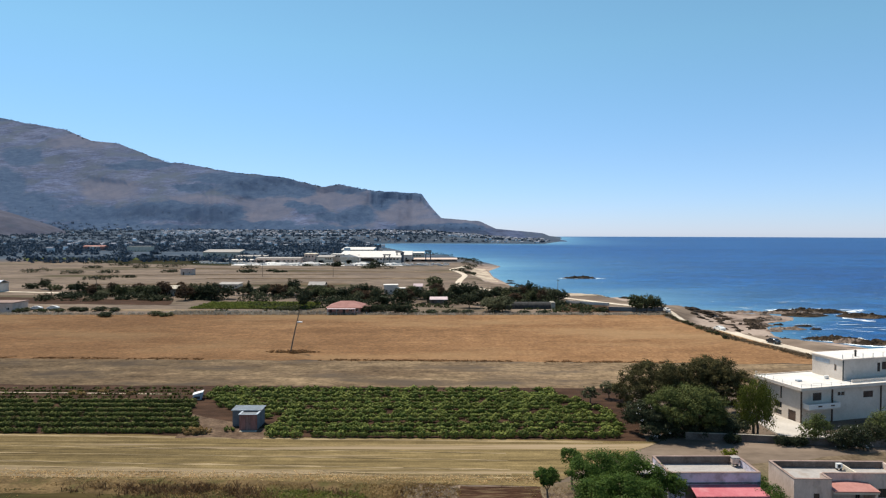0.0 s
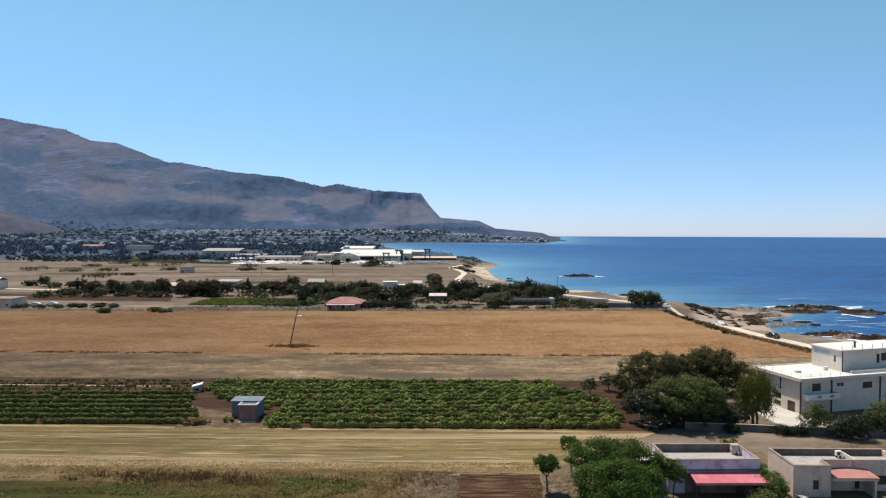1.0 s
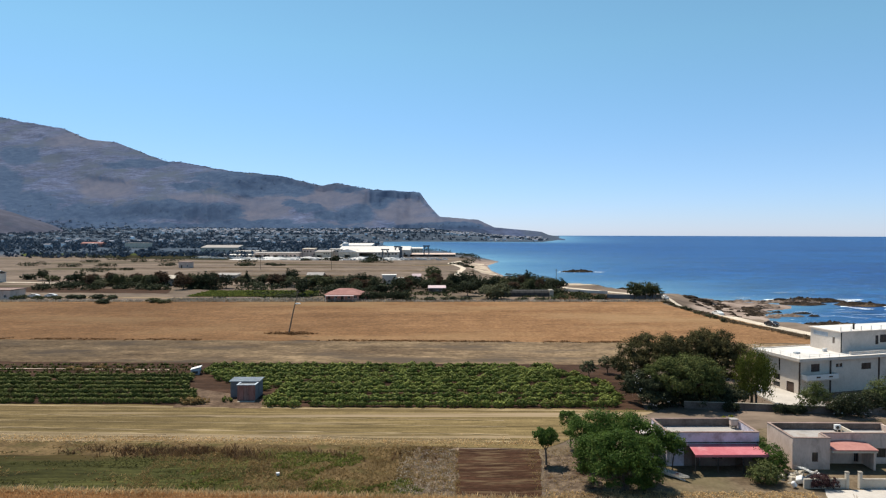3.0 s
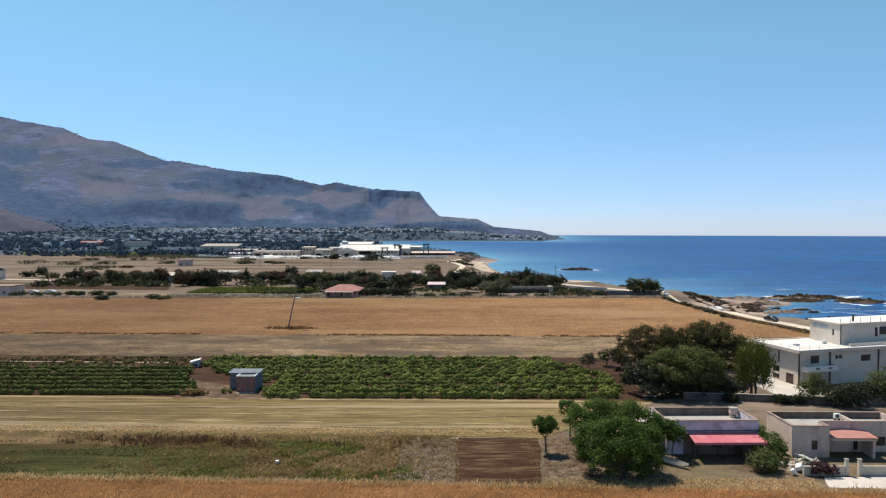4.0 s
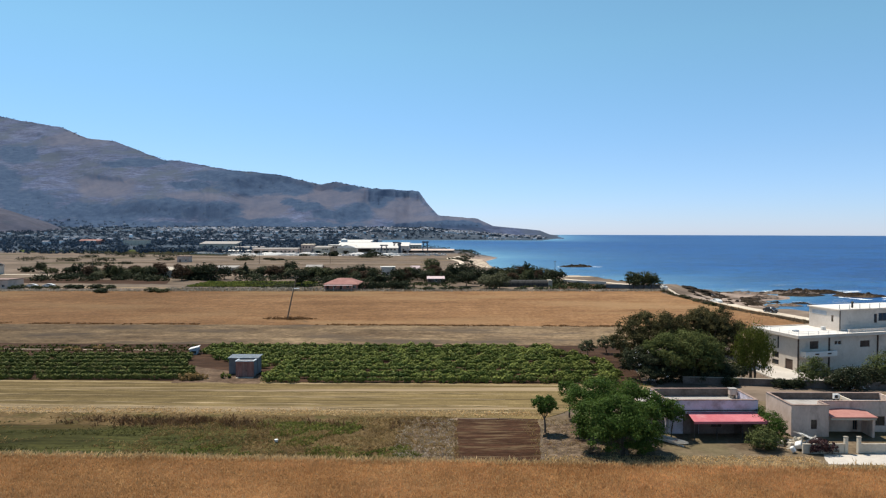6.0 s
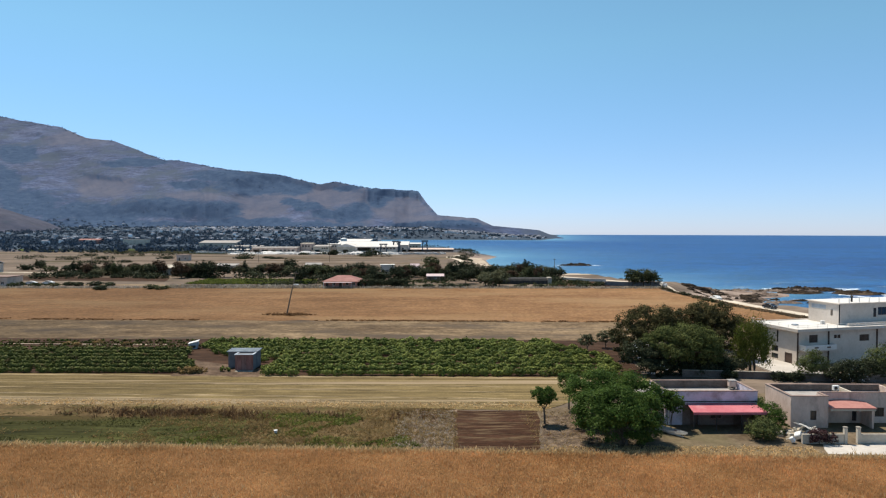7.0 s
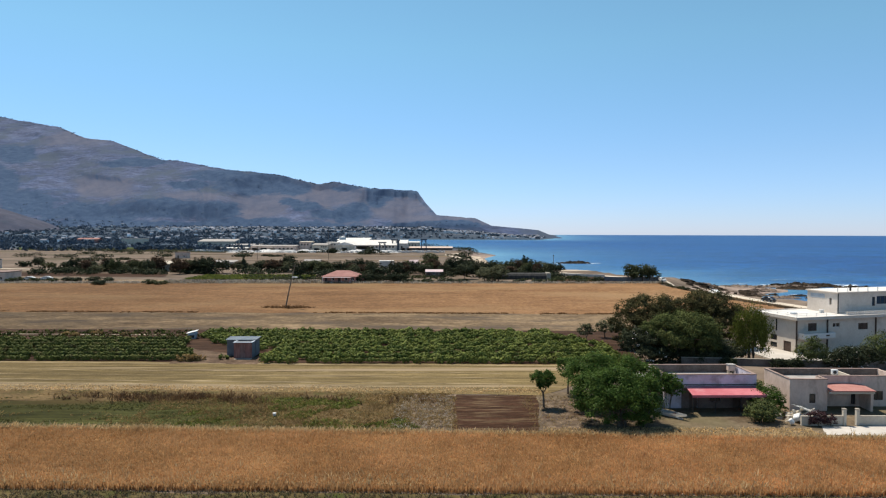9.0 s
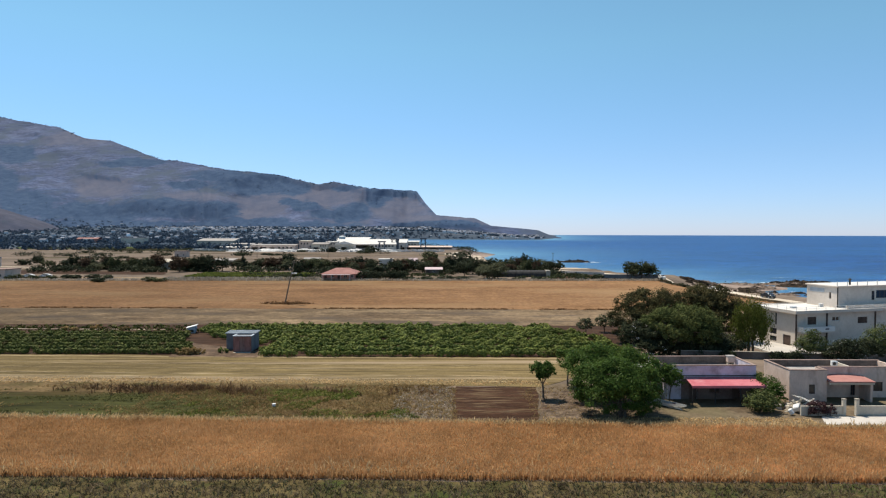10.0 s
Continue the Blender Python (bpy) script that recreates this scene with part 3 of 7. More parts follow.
for a, b, w in ((86.3, 83.6, 0.32), (84.5, 82.0, 0.5), (83.4, 80.9, 0.3), (89.2, 87.0, 0.2), (92.0, 89.6, 0.22), (96.6, 94.2, 0.6)):
    ribbon("straw_swath", [(-75, a + 1.0), (-35, (a + b) / 2 + 0.6), (9 if b < 90 else 24, b)], w, "straw", "pale straw swath left on the mown field", 0.055, 3.0)
ribbon("stone_edging", [(-92, 122.4), (-70, 121.6), (-50, 120.9)], 0.5, "sand_pale", "broken line of pale stones beside the vines", 0.12, 3.0)
ribbon("gravel_lane", [(-260, 322), (-183, 307), (-161, 297), (-140, 292)], 3.5, "track", "pale gravel lane past garden trees")

# ---------- sea ----------
rr = np.concatenate([[0.0], np.geomspace(60, 4980, 130)])
aa = np.concatenate([np.radians(np.arange(-60, 60, 0.6)), np.radians(np.arange(60, 300.1, 6))])
R_, A_ = np.meshgrid(rr, aa, indexing="ij")
X, Y = R_ * np.sin(A_), R_ * np.cos(A_)
sea = link_mesh("sea", np.stack([X, Y, np.full(X.shape, SEA)], -1).reshape(-1, 3), grid_faces(len(rr), len(aa)), "sea", True)
shore = -inland(X.ravel(), Y.ravel())
reach = np.interp(Y.ravel(), [0, 250, 350, 800, 2000], [10, 14, 60, 90, 120])
att = sea.data.attributes.new("shallow", "FLOAT", "POINT")
att.data.foreach_set("value", np.clip(np.exp(-np.clip(shore, 0, 1e5) / reach), 0, 1).astype(np.float32))
tagged(sea, "deep blue wind-ruffled sea, paler along the shore", "sea", kind="structure")

# ---------- mountain ----------
RIDGE_K = [-1.0, -0.72, -0.652, -0.595, -0.555, -0.511, -0.431, -0.413, -0.333, -0.253, -0.191, -0.164, -0.12, -0.034, -0.020, -0.003, 0.058, 0.084, 0.140, 0.158, 0.170, 0.180, 0.21]
RIDGE_H = [900, 765, 710, 673, 604, 585, 461, 464, 406, 375, 313, 331, 293, 272, 192, 118, 98, 50, 30, 22, 2, -14, -36]


def fbm(p, octaves, h=0.9):
    return noise.fractal(p, h, 2.1, octaves)


# steps in the slope: side bearing from, to, rise at both ends, half height (tangents in thousandths), and steepness in tenths
SCARPS = "-345 -250 74 69 12 5|-128 -83 44 44 12 8|-85 -24 54 50 6 9|-128 -84 52 56 9 8|-44 -14 46 36 8 7|-560 -488 27 25 13 6|-488 -418 32 30 12 6|-412 -328 28 28 15 6|-246 -184 34 28 8 6|-196 -162 24 17 8 7|-165 -118 27 23 10 8|-76 -20 5 3 5 8|-60 52 6 1 6 9|-700 -602 155 147 5 5|-550 -478 106 101 4 5|-432 -342 76 62 7 4|60 106 4 -2 4 6|-640 -560 120 112 6 4|-330 -262 52 50 4 5|-100 -60 30 27 4 5|-560 -440 84 70 5 5|-680 -560 84 74 7 4"
SCARPS = [[float(n) / 1000 for n in row.split()] for row in SCARPS.split("|")]
# plant cover, with shade of gullies and cliffs painted in as woods: side bearing and rise of each patch's middle, half
# width, half height (tangents in thousandths)
WOODS_AND_SHADE = "-290 72 50 14|-340 84 40 7|-235 64 26 8|-118 66 36 4|-92 58 22 11|-58 61 42 6|-101 46 14 12|-138 24 20 11|-232 42 16 5|-205 35 18 5|-178 24 20 6|-430 32 60 12|-520 26 60 11|-350 28 30 11|-8 6 56 5|44 8 20 4|-700 182 60 7|-690 70 26 22|-645 40 40 16|-560 26 60 10|-300 10 60 6|-665 118 26 11|70 28 60 3|-390 3 150 6|-190 4 50 6|-600 4 140 8|-480 104 36 5|-395 70 26 5"
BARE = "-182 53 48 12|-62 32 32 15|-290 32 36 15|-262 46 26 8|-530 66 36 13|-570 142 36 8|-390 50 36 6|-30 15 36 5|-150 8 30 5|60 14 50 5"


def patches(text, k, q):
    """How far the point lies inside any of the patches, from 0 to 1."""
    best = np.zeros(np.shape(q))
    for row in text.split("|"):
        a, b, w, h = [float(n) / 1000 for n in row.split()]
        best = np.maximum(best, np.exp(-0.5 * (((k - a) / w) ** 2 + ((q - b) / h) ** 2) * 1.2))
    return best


def smooth(t):
    t = np.clip(t, 0, 1)
    return t * t * (3 - 2 * t)


ks = np.concatenate([np.linspace(-1.0, -0.72, 24, endpoint=False), np.linspace(-0.72, 0.196, 560)])
levels = 150
FOOT = 2350.0
cols, woods_shade_at, bare_at = [], [], []
for k in ks:
    top = (float(np.interp(k, RIDGE_K, RIDGE_H)) - 31) / 4000
    top += 0.0012 * fbm(Vector((k * 60, 0, 2.0)), 6) * min(1.0, max(0.0, top / 0.04))
    q = np.linspace(-0.0165, max(top, -0.0152), levels)
    tan = 0.43
    y = FOOT * (tan + 0.0165) / (tan - q)
    run = y / (tan - q)
    bulge = np.zeros(levels)
    for a, b, qa, qb, half, hard in SCARPS:
        soft = 0.016 + 0.30 * (b - a)
        g = float(smooth((k - a) / soft + 0.5) * smooth((b - k) / soft + 0.5))
        if g > 0.001:
            wave = 0.005 * fbm(Vector((k * 30, a * 9, 4.0)), 4)
            qc = qa + (qb - qa) * min(1.0, max(0.0, (k - a) / (b - a))) + wave
            u = (q - qc) / half
            bulge += g * 70 * hard * half * run * -u * np.exp(-0.5 * u * u)
    rel = np.array([130 * fbm(Vector((k * 8 + v * 4, v * 9, 7.0)), 2) + 22 * abs(fbm(Vector((k * 26 + v * 9, v * 20, 1.0)), 3)) + 3 * fbm(Vector((k * 95, v * 90, 3.0)), 3) for v in q])
    y = y + bulge + rel * smooth((q + 0.0165) / 0.02) * (0.35 + 0.65 * smooth((top - q) / 0.012))
    y = y[0] + np.concatenate([[0], np.cumsum(np.maximum(np.diff(y), 0.42 * np.diff(FOOT * (tan + 0.0165) / (tan - q))))])
    z = 31 + q * y
    bend = 0.010 * fbm(Vector((k * 22, 5.0, 8.0)), 4)
    woods_shade_at.append(np.append(patches(WOODS_AND_SHADE, k + bend, q + 0.5 * bend), [0, 0]))
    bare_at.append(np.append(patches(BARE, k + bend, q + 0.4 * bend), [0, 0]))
    y = np.append(y, [y[-1] + 60, y[-1] + 420])
    z = np.append(z, [z[-1] - 40, max(z[-1] - 330, -15)])
    cols.append(np.stack([k * y, y, z], 1))
slopes, woods_shade_at = np.array(cols), np.array(woods_shade_at)
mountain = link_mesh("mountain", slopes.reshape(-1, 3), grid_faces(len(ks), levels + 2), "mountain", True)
for name, values in (("woods", woods_shade_at), ("bare", np.array(bare_at))):
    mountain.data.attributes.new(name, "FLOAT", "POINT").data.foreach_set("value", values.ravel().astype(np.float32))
tagged(mountain, "long scrub mountain with haze in its colours, ending in a cliff at the sea", "mountain", kind="structure")
# a low dry hill before the mountain
hu, hv_ = np.meshgrid(np.linspace(-1, 1, 60), np.linspace(-1, 1, 40), indexing="ij")
hx_, hy_ = -1680 + 400 * hu, 2140 + 260 * hv_
hd_ = np.hypot(hu, hv_)
hz_ = np.interp(hd_, [0, 0.25, 0.6, 0.85, 1, 2], [136, 128, 82, 46, 20, -20]) + 5 * wobble(hx_, hy_, 60)
tagged(link_mesh("foothill", np.stack([hx_, hy_, hz_], -1).reshape(-1, 3), grid_faces(60, 40), "foothill", True), "low grassy hill with haze in its colour before the mountain", "hill", kind="structure")

# ---------- builders ----------
def thing(name, x, y, label, category, group="", z=None, turn=0.0):
    """An Empty at the base of a thing, standing on the ground."""
    ob = new(name)
    ob.matrix_world = pose(x, y, gz(x, y) if z is None else z, 0, 0, turn)
    ob.empty_display_size = 0.3
    return tagged(ob, label, category, group)


def part(name, bm, mat, parent, label=""):
    me = bpy.data.meshes.new(name)
    bm.to_mesh(me)
    bm.free()
    me.materials.append(M[mat])
    ob = new(name, me)
    ob.parent = parent
    if label:
        ob["label"] = label
    return ob


def raw_part(name, verts, faces, mat, parent, label=""):
    ob = link_mesh(name, verts, faces, mat)
    ob.parent = parent
    if label:
        ob["label"] = label
    return ob


def box(x0, x1, y0, y1, z0, z1, bevel=0.0, bm=None):
    bm = bm or bmesh.new()
    v = [bm.verts.new(p) for p in ((x0, y0, z0), (x1, y0, z0), (x1, y1, z0), (x0, y1, z0), (x0, y0, z1), (x1, y0, z1), (x1, y1, z1), (x0, y1, z1))]
    fs = [bm.faces.new([v[i] for i in q]) for q in ((3, 2, 1, 0), (4, 5, 6, 7), (0, 1, 5, 4), (1, 2, 6, 5), (2, 3, 7, 6), (3, 0, 4, 7))]
    if bevel:
        es = {e for f in fs for e in f.edges}
        bmesh.ops.bevel(bm, geom=list(es), offset=bevel, segments=1, affect="EDGES")
    return bm


def prism(outline, z0, z1, bm=None):
    """An upright block over an outline given anticlockwise."""
    bm = bm or bmesh.new()
    lo = [bm.verts.new((x, y, z0)) for x, y in outline]
    hi = [bm.verts.new((x, y, z1)) for x, y in outline]
    bm.faces.new(lo[::-1])
    bm.faces.new(hi)
    for i in range(len(lo)):
        j = (i + 1) % len(lo)
        bm.faces.new((lo[i], lo[j], hi[j], hi[i]))
    return bm


def tube(bm, points, radii, sides=7):
    """A tapered tube along points."""
    rings = []
    for i, p in enumerate(points):
        p = Vector(p)
        a, b = Vector(points[max(i - 1, 0)]), Vector(points[min(i + 1, len(points) - 1)])
        q = (b - a).to_track_quat("Z", "Y")
        rings.append([bm.verts.new(p + q @ Vector((radii[i] * math.cos(2 * math.pi * k / sides), radii[i] * math.sin(2 * math.pi * k / sides), 0))) for k in range(sides)])
    for r, s in zip(rings, rings[1:]):
        for k in range(sides):
            bm.faces.new((r[k], r[(k + 1) % sides], s[(k + 1) % sides], s[k]))
    bm.faces.new(rings[0][::-1])
    bm.faces.new(rings[-1])
    return bm


def wall_panel(length, z0, z1, thick, openings=()):
    """A wall along +x with its outer face at y = 0, and openings (x0, x1, z0, z1) that go through it."""
    bm = bmesh.new()
    xs = sorted({0.0, length, *[c for o in openings for c in o[:2]]})
    zs = sorted({z0, z1, *[c for o in openings for c in o[2:]]})
    cache = {}

    def v(x, y, z):
        key = (round(x, 4), round(y, 4), round(z, 4))
        if key not in cache:
            cache[key] = bm.verts.new(key)
        return cache[key]

    def solid(i, j):
        if not (0 <= i < len(xs) - 1 and 0 <= j < len(zs) - 1):
            return False
        cx, cz = (xs[i] + xs[i + 1]) / 2, (zs[j] + zs[j + 1]) / 2
        return not any(o[0] < cx < o[1] and o[2] < cz < o[3] for o in openings)

    for i in range(len(xs) - 1):
        for j in range(len(zs) - 1):
            if not solid(i, j):
                continue
            a, b, c, d = xs[i], xs[i + 1], zs[j], zs[j + 1]
            bm.faces.new((v(a, 0, c), v(b, 0, c), v(b, 0, d), v(a, 0, d)))
            bm.faces.new((v(a, thick, d), v(b, thick, d), v(b, thick, c), v(a, thick, c)))
            if not solid(i - 1, j):
                bm.faces.new((v(a, thick, c), v(a, 0, c), v(a, 0, d), v(a, thick, d)))
            if not solid(i + 1, j):
                bm.faces.new((v(b, 0, c), v(b, thick, c), v(b, thick, d), v(b, 0, d)))
            if not solid(i, j - 1):
                bm.faces.new((v(a, thick, c), v(b, thick, c), v(b, 0, c), v(a, 0, c)))
            if not solid(i, j + 1):
                bm.faces.new((v(a, 0, d), v(b, 0, d), v(b, thick, d), v(a, thick, d)))
    return bm


def moved(bm, m):
    bm.transform(m)
    return bm


def window_unit(parent, place, w, h, bars=1, mat="white_paint", pane_mat="glass"):
    """Frame, mullions and pane in an opening; place puts its lower left outer corner."""
    bm = bmesh.new()
    f = 0.07
    for x0, x1, z0, z1 in [(0, w, 0, f), (0, w, h - f, h), (0, f, f, h - f), (w - f, w, f, h - f)] + [(w * (i + 1) / (bars + 1) - f / 2, w * (i + 1) / (bars + 1) + f / 2, f, h - f) for i in range(bars)]:
        box(x0, x1, 0.08, 0.15, z0, z1, bm=bm)
    win = part("window", moved(bm, place), mat, parent)
    pane = part("pane", moved(box(f * 0.5, w - f * 0.5, 0.11, 0.125, f * 0.5, h - f * 0.5), place), pane_mat, win, "dark glass pane")
    return win


# foliage -----------------------------------------------------------------
def leaf_cloud(rng, blobs, count, size, clump=0.28, clumps=None, flat=0.6, droop=0.0):
    """Leaf quads in clumps over the shells of ellipsoids (cx, cy, cz, rx, ry, rz). Returns vertices and faces."""
    b = np.array(blobs, float)
    vol = (b[:, 3] * b[:, 4] * b[:, 5]) ** 0.67
    per = clumps or max(12, count // 22)
    which = rng.choice(len(b), per, p=vol / vol.sum())
    d = rng.normal(size=(per, 3))
    d[:, 2] = d[:, 2] * 0.9 + 0.25
    d /= np.linalg.norm(d, axis=1)[:, None]
    rad = rng.uniform(0.58, 1.17, per) ** 0.8
    cc = b[which, :3] + d * b[which, 3:] * rad[:, None]
    csize = clump * b[which, 3:].mean(1) * rng.uniform(0.6, 1.5, per)
    ci = rng.integers(0, per, count)
    off = rng.normal(size=(count, 3)) * 0.55
    off[:, 2] *= flat
    c = cc[ci] + off * csize[ci][:, None]
    n = d[ci] * 0.45 + off * 0.8 + rng.normal(size=(count, 3)) * 0.45 + np.array([0, 0, 0.35])
    n /= np.linalg.norm(n, axis=1)[:, None]
    t = np.cross(n, rng.normal(size=(count, 3)))
    t /= np.linalg.norm(t, axis=1)[:, None] + 1e-9
    if droop:
        t = t * (1 - droop) + np.array([0, 0, -droop])
        t /= np.linalg.norm(t, axis=1)[:, None] + 1e-9
    w = np.cross(n, t)
    s = size * rng.uniform(0.6, 1.4, count)[:, None]
    t, w = t * s, w * s * rng.uniform(0.45, 0.8, count)[:, None]
    v = np.stack([c - t, c + w * 0.9 - t * 0.15, c + t, c - w * 0.9 - t * 0.15], 1).reshape(-1, 3)
    return v, np.arange(4 * count).reshape(-1, 4)


def tree(name, x, y, label, blobs, count, leaf, mat, trunk_r=0.18, fork=1.2, seed=1, category="tree", group="", stems=1, flowers=0, clump=0.28, lean=0.0, lumps=None, droop=0.0):
    """A tapered trunk that forks into limbs towards the clumps of its crown."""
    rng = np.random.default_rng(seed)
    root = thing(name, x, y, label, category, group)
    bm = bmesh.new()
    for s in range(stems):
        ox, oy = rng.uniform(-0.3, 0.3, 2) * (stems > 1)
        top = (ox + lean + rng.uniform(-0.15, 0.15), oy + rng.uniform(-0.15, 0.15), fork)
        tube(bm, [(ox, oy, -0.25), (ox * 1.1, oy, fork * 0.5), top], [trunk_r * 1.35, trunk_r, trunk_r * 0.8])
        for i, q in enumerate(blobs):
            if i % stems != s and stems > 1:
                continue
            e = Vector(q[:3])
            m = Vector(top).lerp(e, 0.5) + Vector(rng.uniform(-0.25, 0.25, 3))
            tube(bm, [top, m, e + Vector((0, 0, q[5] * 0.3))], [trunk_r * 0.6, trunk_r * 0.38, trunk_r * 0.12], 5)
            for _ in range(3):
                f = e + Vector(rng.normal(size=3) * np.array(q[3:]) * 0.55)
                tube(bm, [m, m.lerp(f, 0.6) + Vector((0, 0, 0.1)), f], [trunk_r * 0.3, trunk_r * 0.2, trunk_r * 0.06], 4)
    part("trunk", bm, "bark", root)
    v, f = leaf_cloud(rng, blobs, count, leaf, clump, lumps, 2.2 if droop else 0.6, droop)
    raw_part("crown", v, f, mat, root)
    if flowers:
        v, f = leaf_cloud(rng, blobs, flowers, leaf * 0.8, clump, flowers // 2)
        raw_part("blossom", v, f, "flower", root, "white flowers")
    return root


def tufts(name, label, x, y, height, width, mat, seed, blades=3, lean=0.35, category="plants", z=None):
    """Upright blades in one mesh of kind stuff."""
    rng = np.random.default_rng(seed)
    n = len(x)
    bx, by = np.repeat(x, blades), np.repeat(y, blades)
    bz = np.repeat(ground_z(x, y) if z is None else z, blades)
    m = n * blades
    a = rng.uniform(0, math.tau, m)
    h = np.repeat(height, blades) * rng.uniform(0.7, 1.15, m)
    w = width * rng.uniform(0.6, 1.4, m)
    jx, jy = rng.normal(size=m) * width * 0.8, rng.normal(size=m) * width * 0.8
    p = np.stack([bx + jx, by + jy, bz], 1)
    s = np.stack([np.cos(a) * w, np.sin(a) * w, np.zeros(m)], 1)
    tip = np.stack([rng.normal(size=m) * lean * h, rng.normal(size=m) * lean * h, h], 1)
    v = np.stack([p - s * 0.5, p + s * 0.5, p + tip * 0.75 + s * 0.75, p + tip, p + tip * 0.7 - s * 0.75], 1).reshape(-1, 3)
    return tagged(link_mesh(name, v, np.arange(5 * m).reshape(-1, 5), mat), label, category, kind="stuff")


rng = np.random.default_rng(5)
# ---------- wheat and weeds ----------
n = 120000
wx, wy = rng.uniform(-62, 62, n), rng.uniform(0, 1, n)
wy = (49.8 - 0.026 * wx) + wy * (13.7 - 0.019 * wx)
tufts("wheat_crop", "ripe golden brown wheat standing in a field", wx, wy, 0.62 + 0.07 * wobble(wx, wy, 2.2), 0.036, "wheat", 11, 3, 0.15, "wheat")
n = 3000
wx = rng.uniform(-60, 60, n)
wy = 63.7 - 0.045 * wx + rng.normal(size=n) * 0.4
tufts("pale_grass_edge", "pale dry grass along the far edge of the wheat", wx, wy, np.full(n, 0.7), 0.06, "wheat_pale", 12, 4, 0.4, "grass")
n = 1100
wx = rng.uniform(-60, 60, n)
wy = 50.2 - 0.026 * wx + rng.exponential(1.5, n)
tufts("tall_grass", "tall pale grass growing through the wheat", wx, wy, rng.uniform(0.6, 0.95, n), 0.04, "wheat_pale", 13, 4, 0.35, "grass")
n = 5000
wx, wy = rng.uniform(-50, 50, n), rng.uniform(38, 49.4, n)
tufts("verge_grass", "green and brown grass of the verge", wx, wy - 0.026 * wx, rng.uniform(0.10, 0.35, n), 0.045, "leaf_verge", 14, 4, 0.7, "grass")
n = 9000
wx, wy = rng.uniform(-50, 50, n), rng.uniform(38, 49.6, n)
tufts("verge_dry_grass", "dry stalks in the verge", wx, wy - 0.026 * wx, rng.uniform(0.12, 0.45, n), 0.035, "leaf_verge_dry", 15, 4, 0.7, "grass")
n = 3000
wx = rng.uniform(-175, 84, n)
wy = 231.0 + rng.normal(size=n) * 0.9
tufts("field_edge_grass", "pale tall grass along the far edge of the field", wx, wy, rng.uniform(0.3, 1.0, n), 0.14, "grass_grey", 17, 3, 0.4, "grass")
n = 9000
wx, wy = rng.uniform(-34, 2, n), rng.uniform(64.5, 79, n)
keep = wobble(wx, wy, 3.0, 2.0) > -0.35
tufts("dry_weeds", "dry brown weeds on rough ground", wx[keep], wy[keep], rng.uniform(0.08, 0.32, keep.sum()), 0.032, "leaf_dry", 18, 4, 0.8, "weeds")
n = 6000
wx, wy = rng.uniform(-28, -2, n), rng.uniform(64.5, 77, n)
keep = wobble(wx, wy, 3.4, 5.0) > 0.05
tufts("green_weeds", "low green weeds on rough ground", wx[keep], wy[keep], rng.uniform(0.08, 0.3, keep.sum()), 0.07, "leaf_green_weed", 19, 4, 0.9, "weeds")
n = 1900
wx = np.concatenate([rng.normal(-31, 6.0, n // 2), rng.uniform(-47, 1, n - n // 2)])
wy = 77.4 - 0.05 * (wx + 38) + 0.7 * wobble(wx, wx * 0, 5.0, 1.0) + rng.normal(size=n) * 0.9
keep = (wobble(wx, wy * 2.0, 1.6, 3.0) + 0.5 * wobble(wx, wy, 0.9) > 0.15) | ((np.abs(wx + 32) < 10) & (wobble(wx, wy, 1.1, 3.0) > -0.15))
tufts("brown_weeds", "dark brown dock stems along the meadow", wx[keep], wy[keep], rng.gamma(2.2, 0.14, keep.sum()).clip(0.08, 0.9), 0.05, "leaf_brown", 20, 4, 0.5, "weeds")
n = 15000
wx, wy = rng.uniform(-62, -14, n), rng.uniform(64.2, 77.5, n)
keep = wobble(wx * 0.35, wy * 2.2, 2.2, 6.0) > 0.0
tufts("meadow_grass", "low green meadow grass in uneven streaks", wx[keep], wy[keep], rng.gamma(2.0, 0.05, keep.sum()).clip(0.04, 0.3), 0.045, "leaf_meadow", 22, 4, 0.9, "grass")
n = 4500
wx, wy = rng.uniform(-62, 2, n), rng.uniform(64.0, 80.0, n)
keep = wobble(wx * 0.6, wy * 1.6, 2.9, 8.0) > 0.1
tufts("meadow_straw", "bleached dry stalks between the meadow weeds", wx[keep], wy[keep], rng.uniform(0.06, 0.3, keep.sum()), 0.05, "leaf_dry", 23, 4, 0.9, "grass")
n = 2600
wx = rng.uniform(-70, 14, n)
wy = 80.6 - 0.03 * wx + rng.normal(size=n) * 0.7
tufts("mown_edge_straw", "pale straw fringe along the mown field", wx, wy, rng.uniform(0.05, 0.25, n), 0.06, "wheat_pale", 29, 4, 1.0, "grass")
n = 3600
wx = rng.uniform(-150, 60, n)
wy = 151.4 - 0.03 * wx + rng.normal(size=n) * 0.5
keep = wobble(wx, wy * 0, 9.0, 4.0) + 0.6 * wobble(wx, wy, 2.0) > -0.1
tufts("boundary_scrub", "dark low scrub between fallow land and wheat", wx[keep], wy[keep], rng.uniform(0.08, 0.3, keep.sum()), 0.10, "leaf_rust", 30, 4, 0.8, "scrub")
n = 900
wx, wy = rng.uniform(10, 22, n), rng.uniform(62, 78, n)
tufts("yard_weeds", "dry weeds and straw under the trees", wx, wy, rng.uniform(0.08, 0.3, n), 0.03, "leaf_dry", 21, 4, 0.9, "weeds")
n = 1800
wx, wy = rng.uniform(-5, 1.4, n), rng.uniform(64.5, 78, n)
tufts("straw_litter", "bleached straw litter beside the ploughed plot", wx, wy, rng.uniform(0.05, 0.2, n), 0.035, "grass_grey", 28, 4, 1.1, "straw")
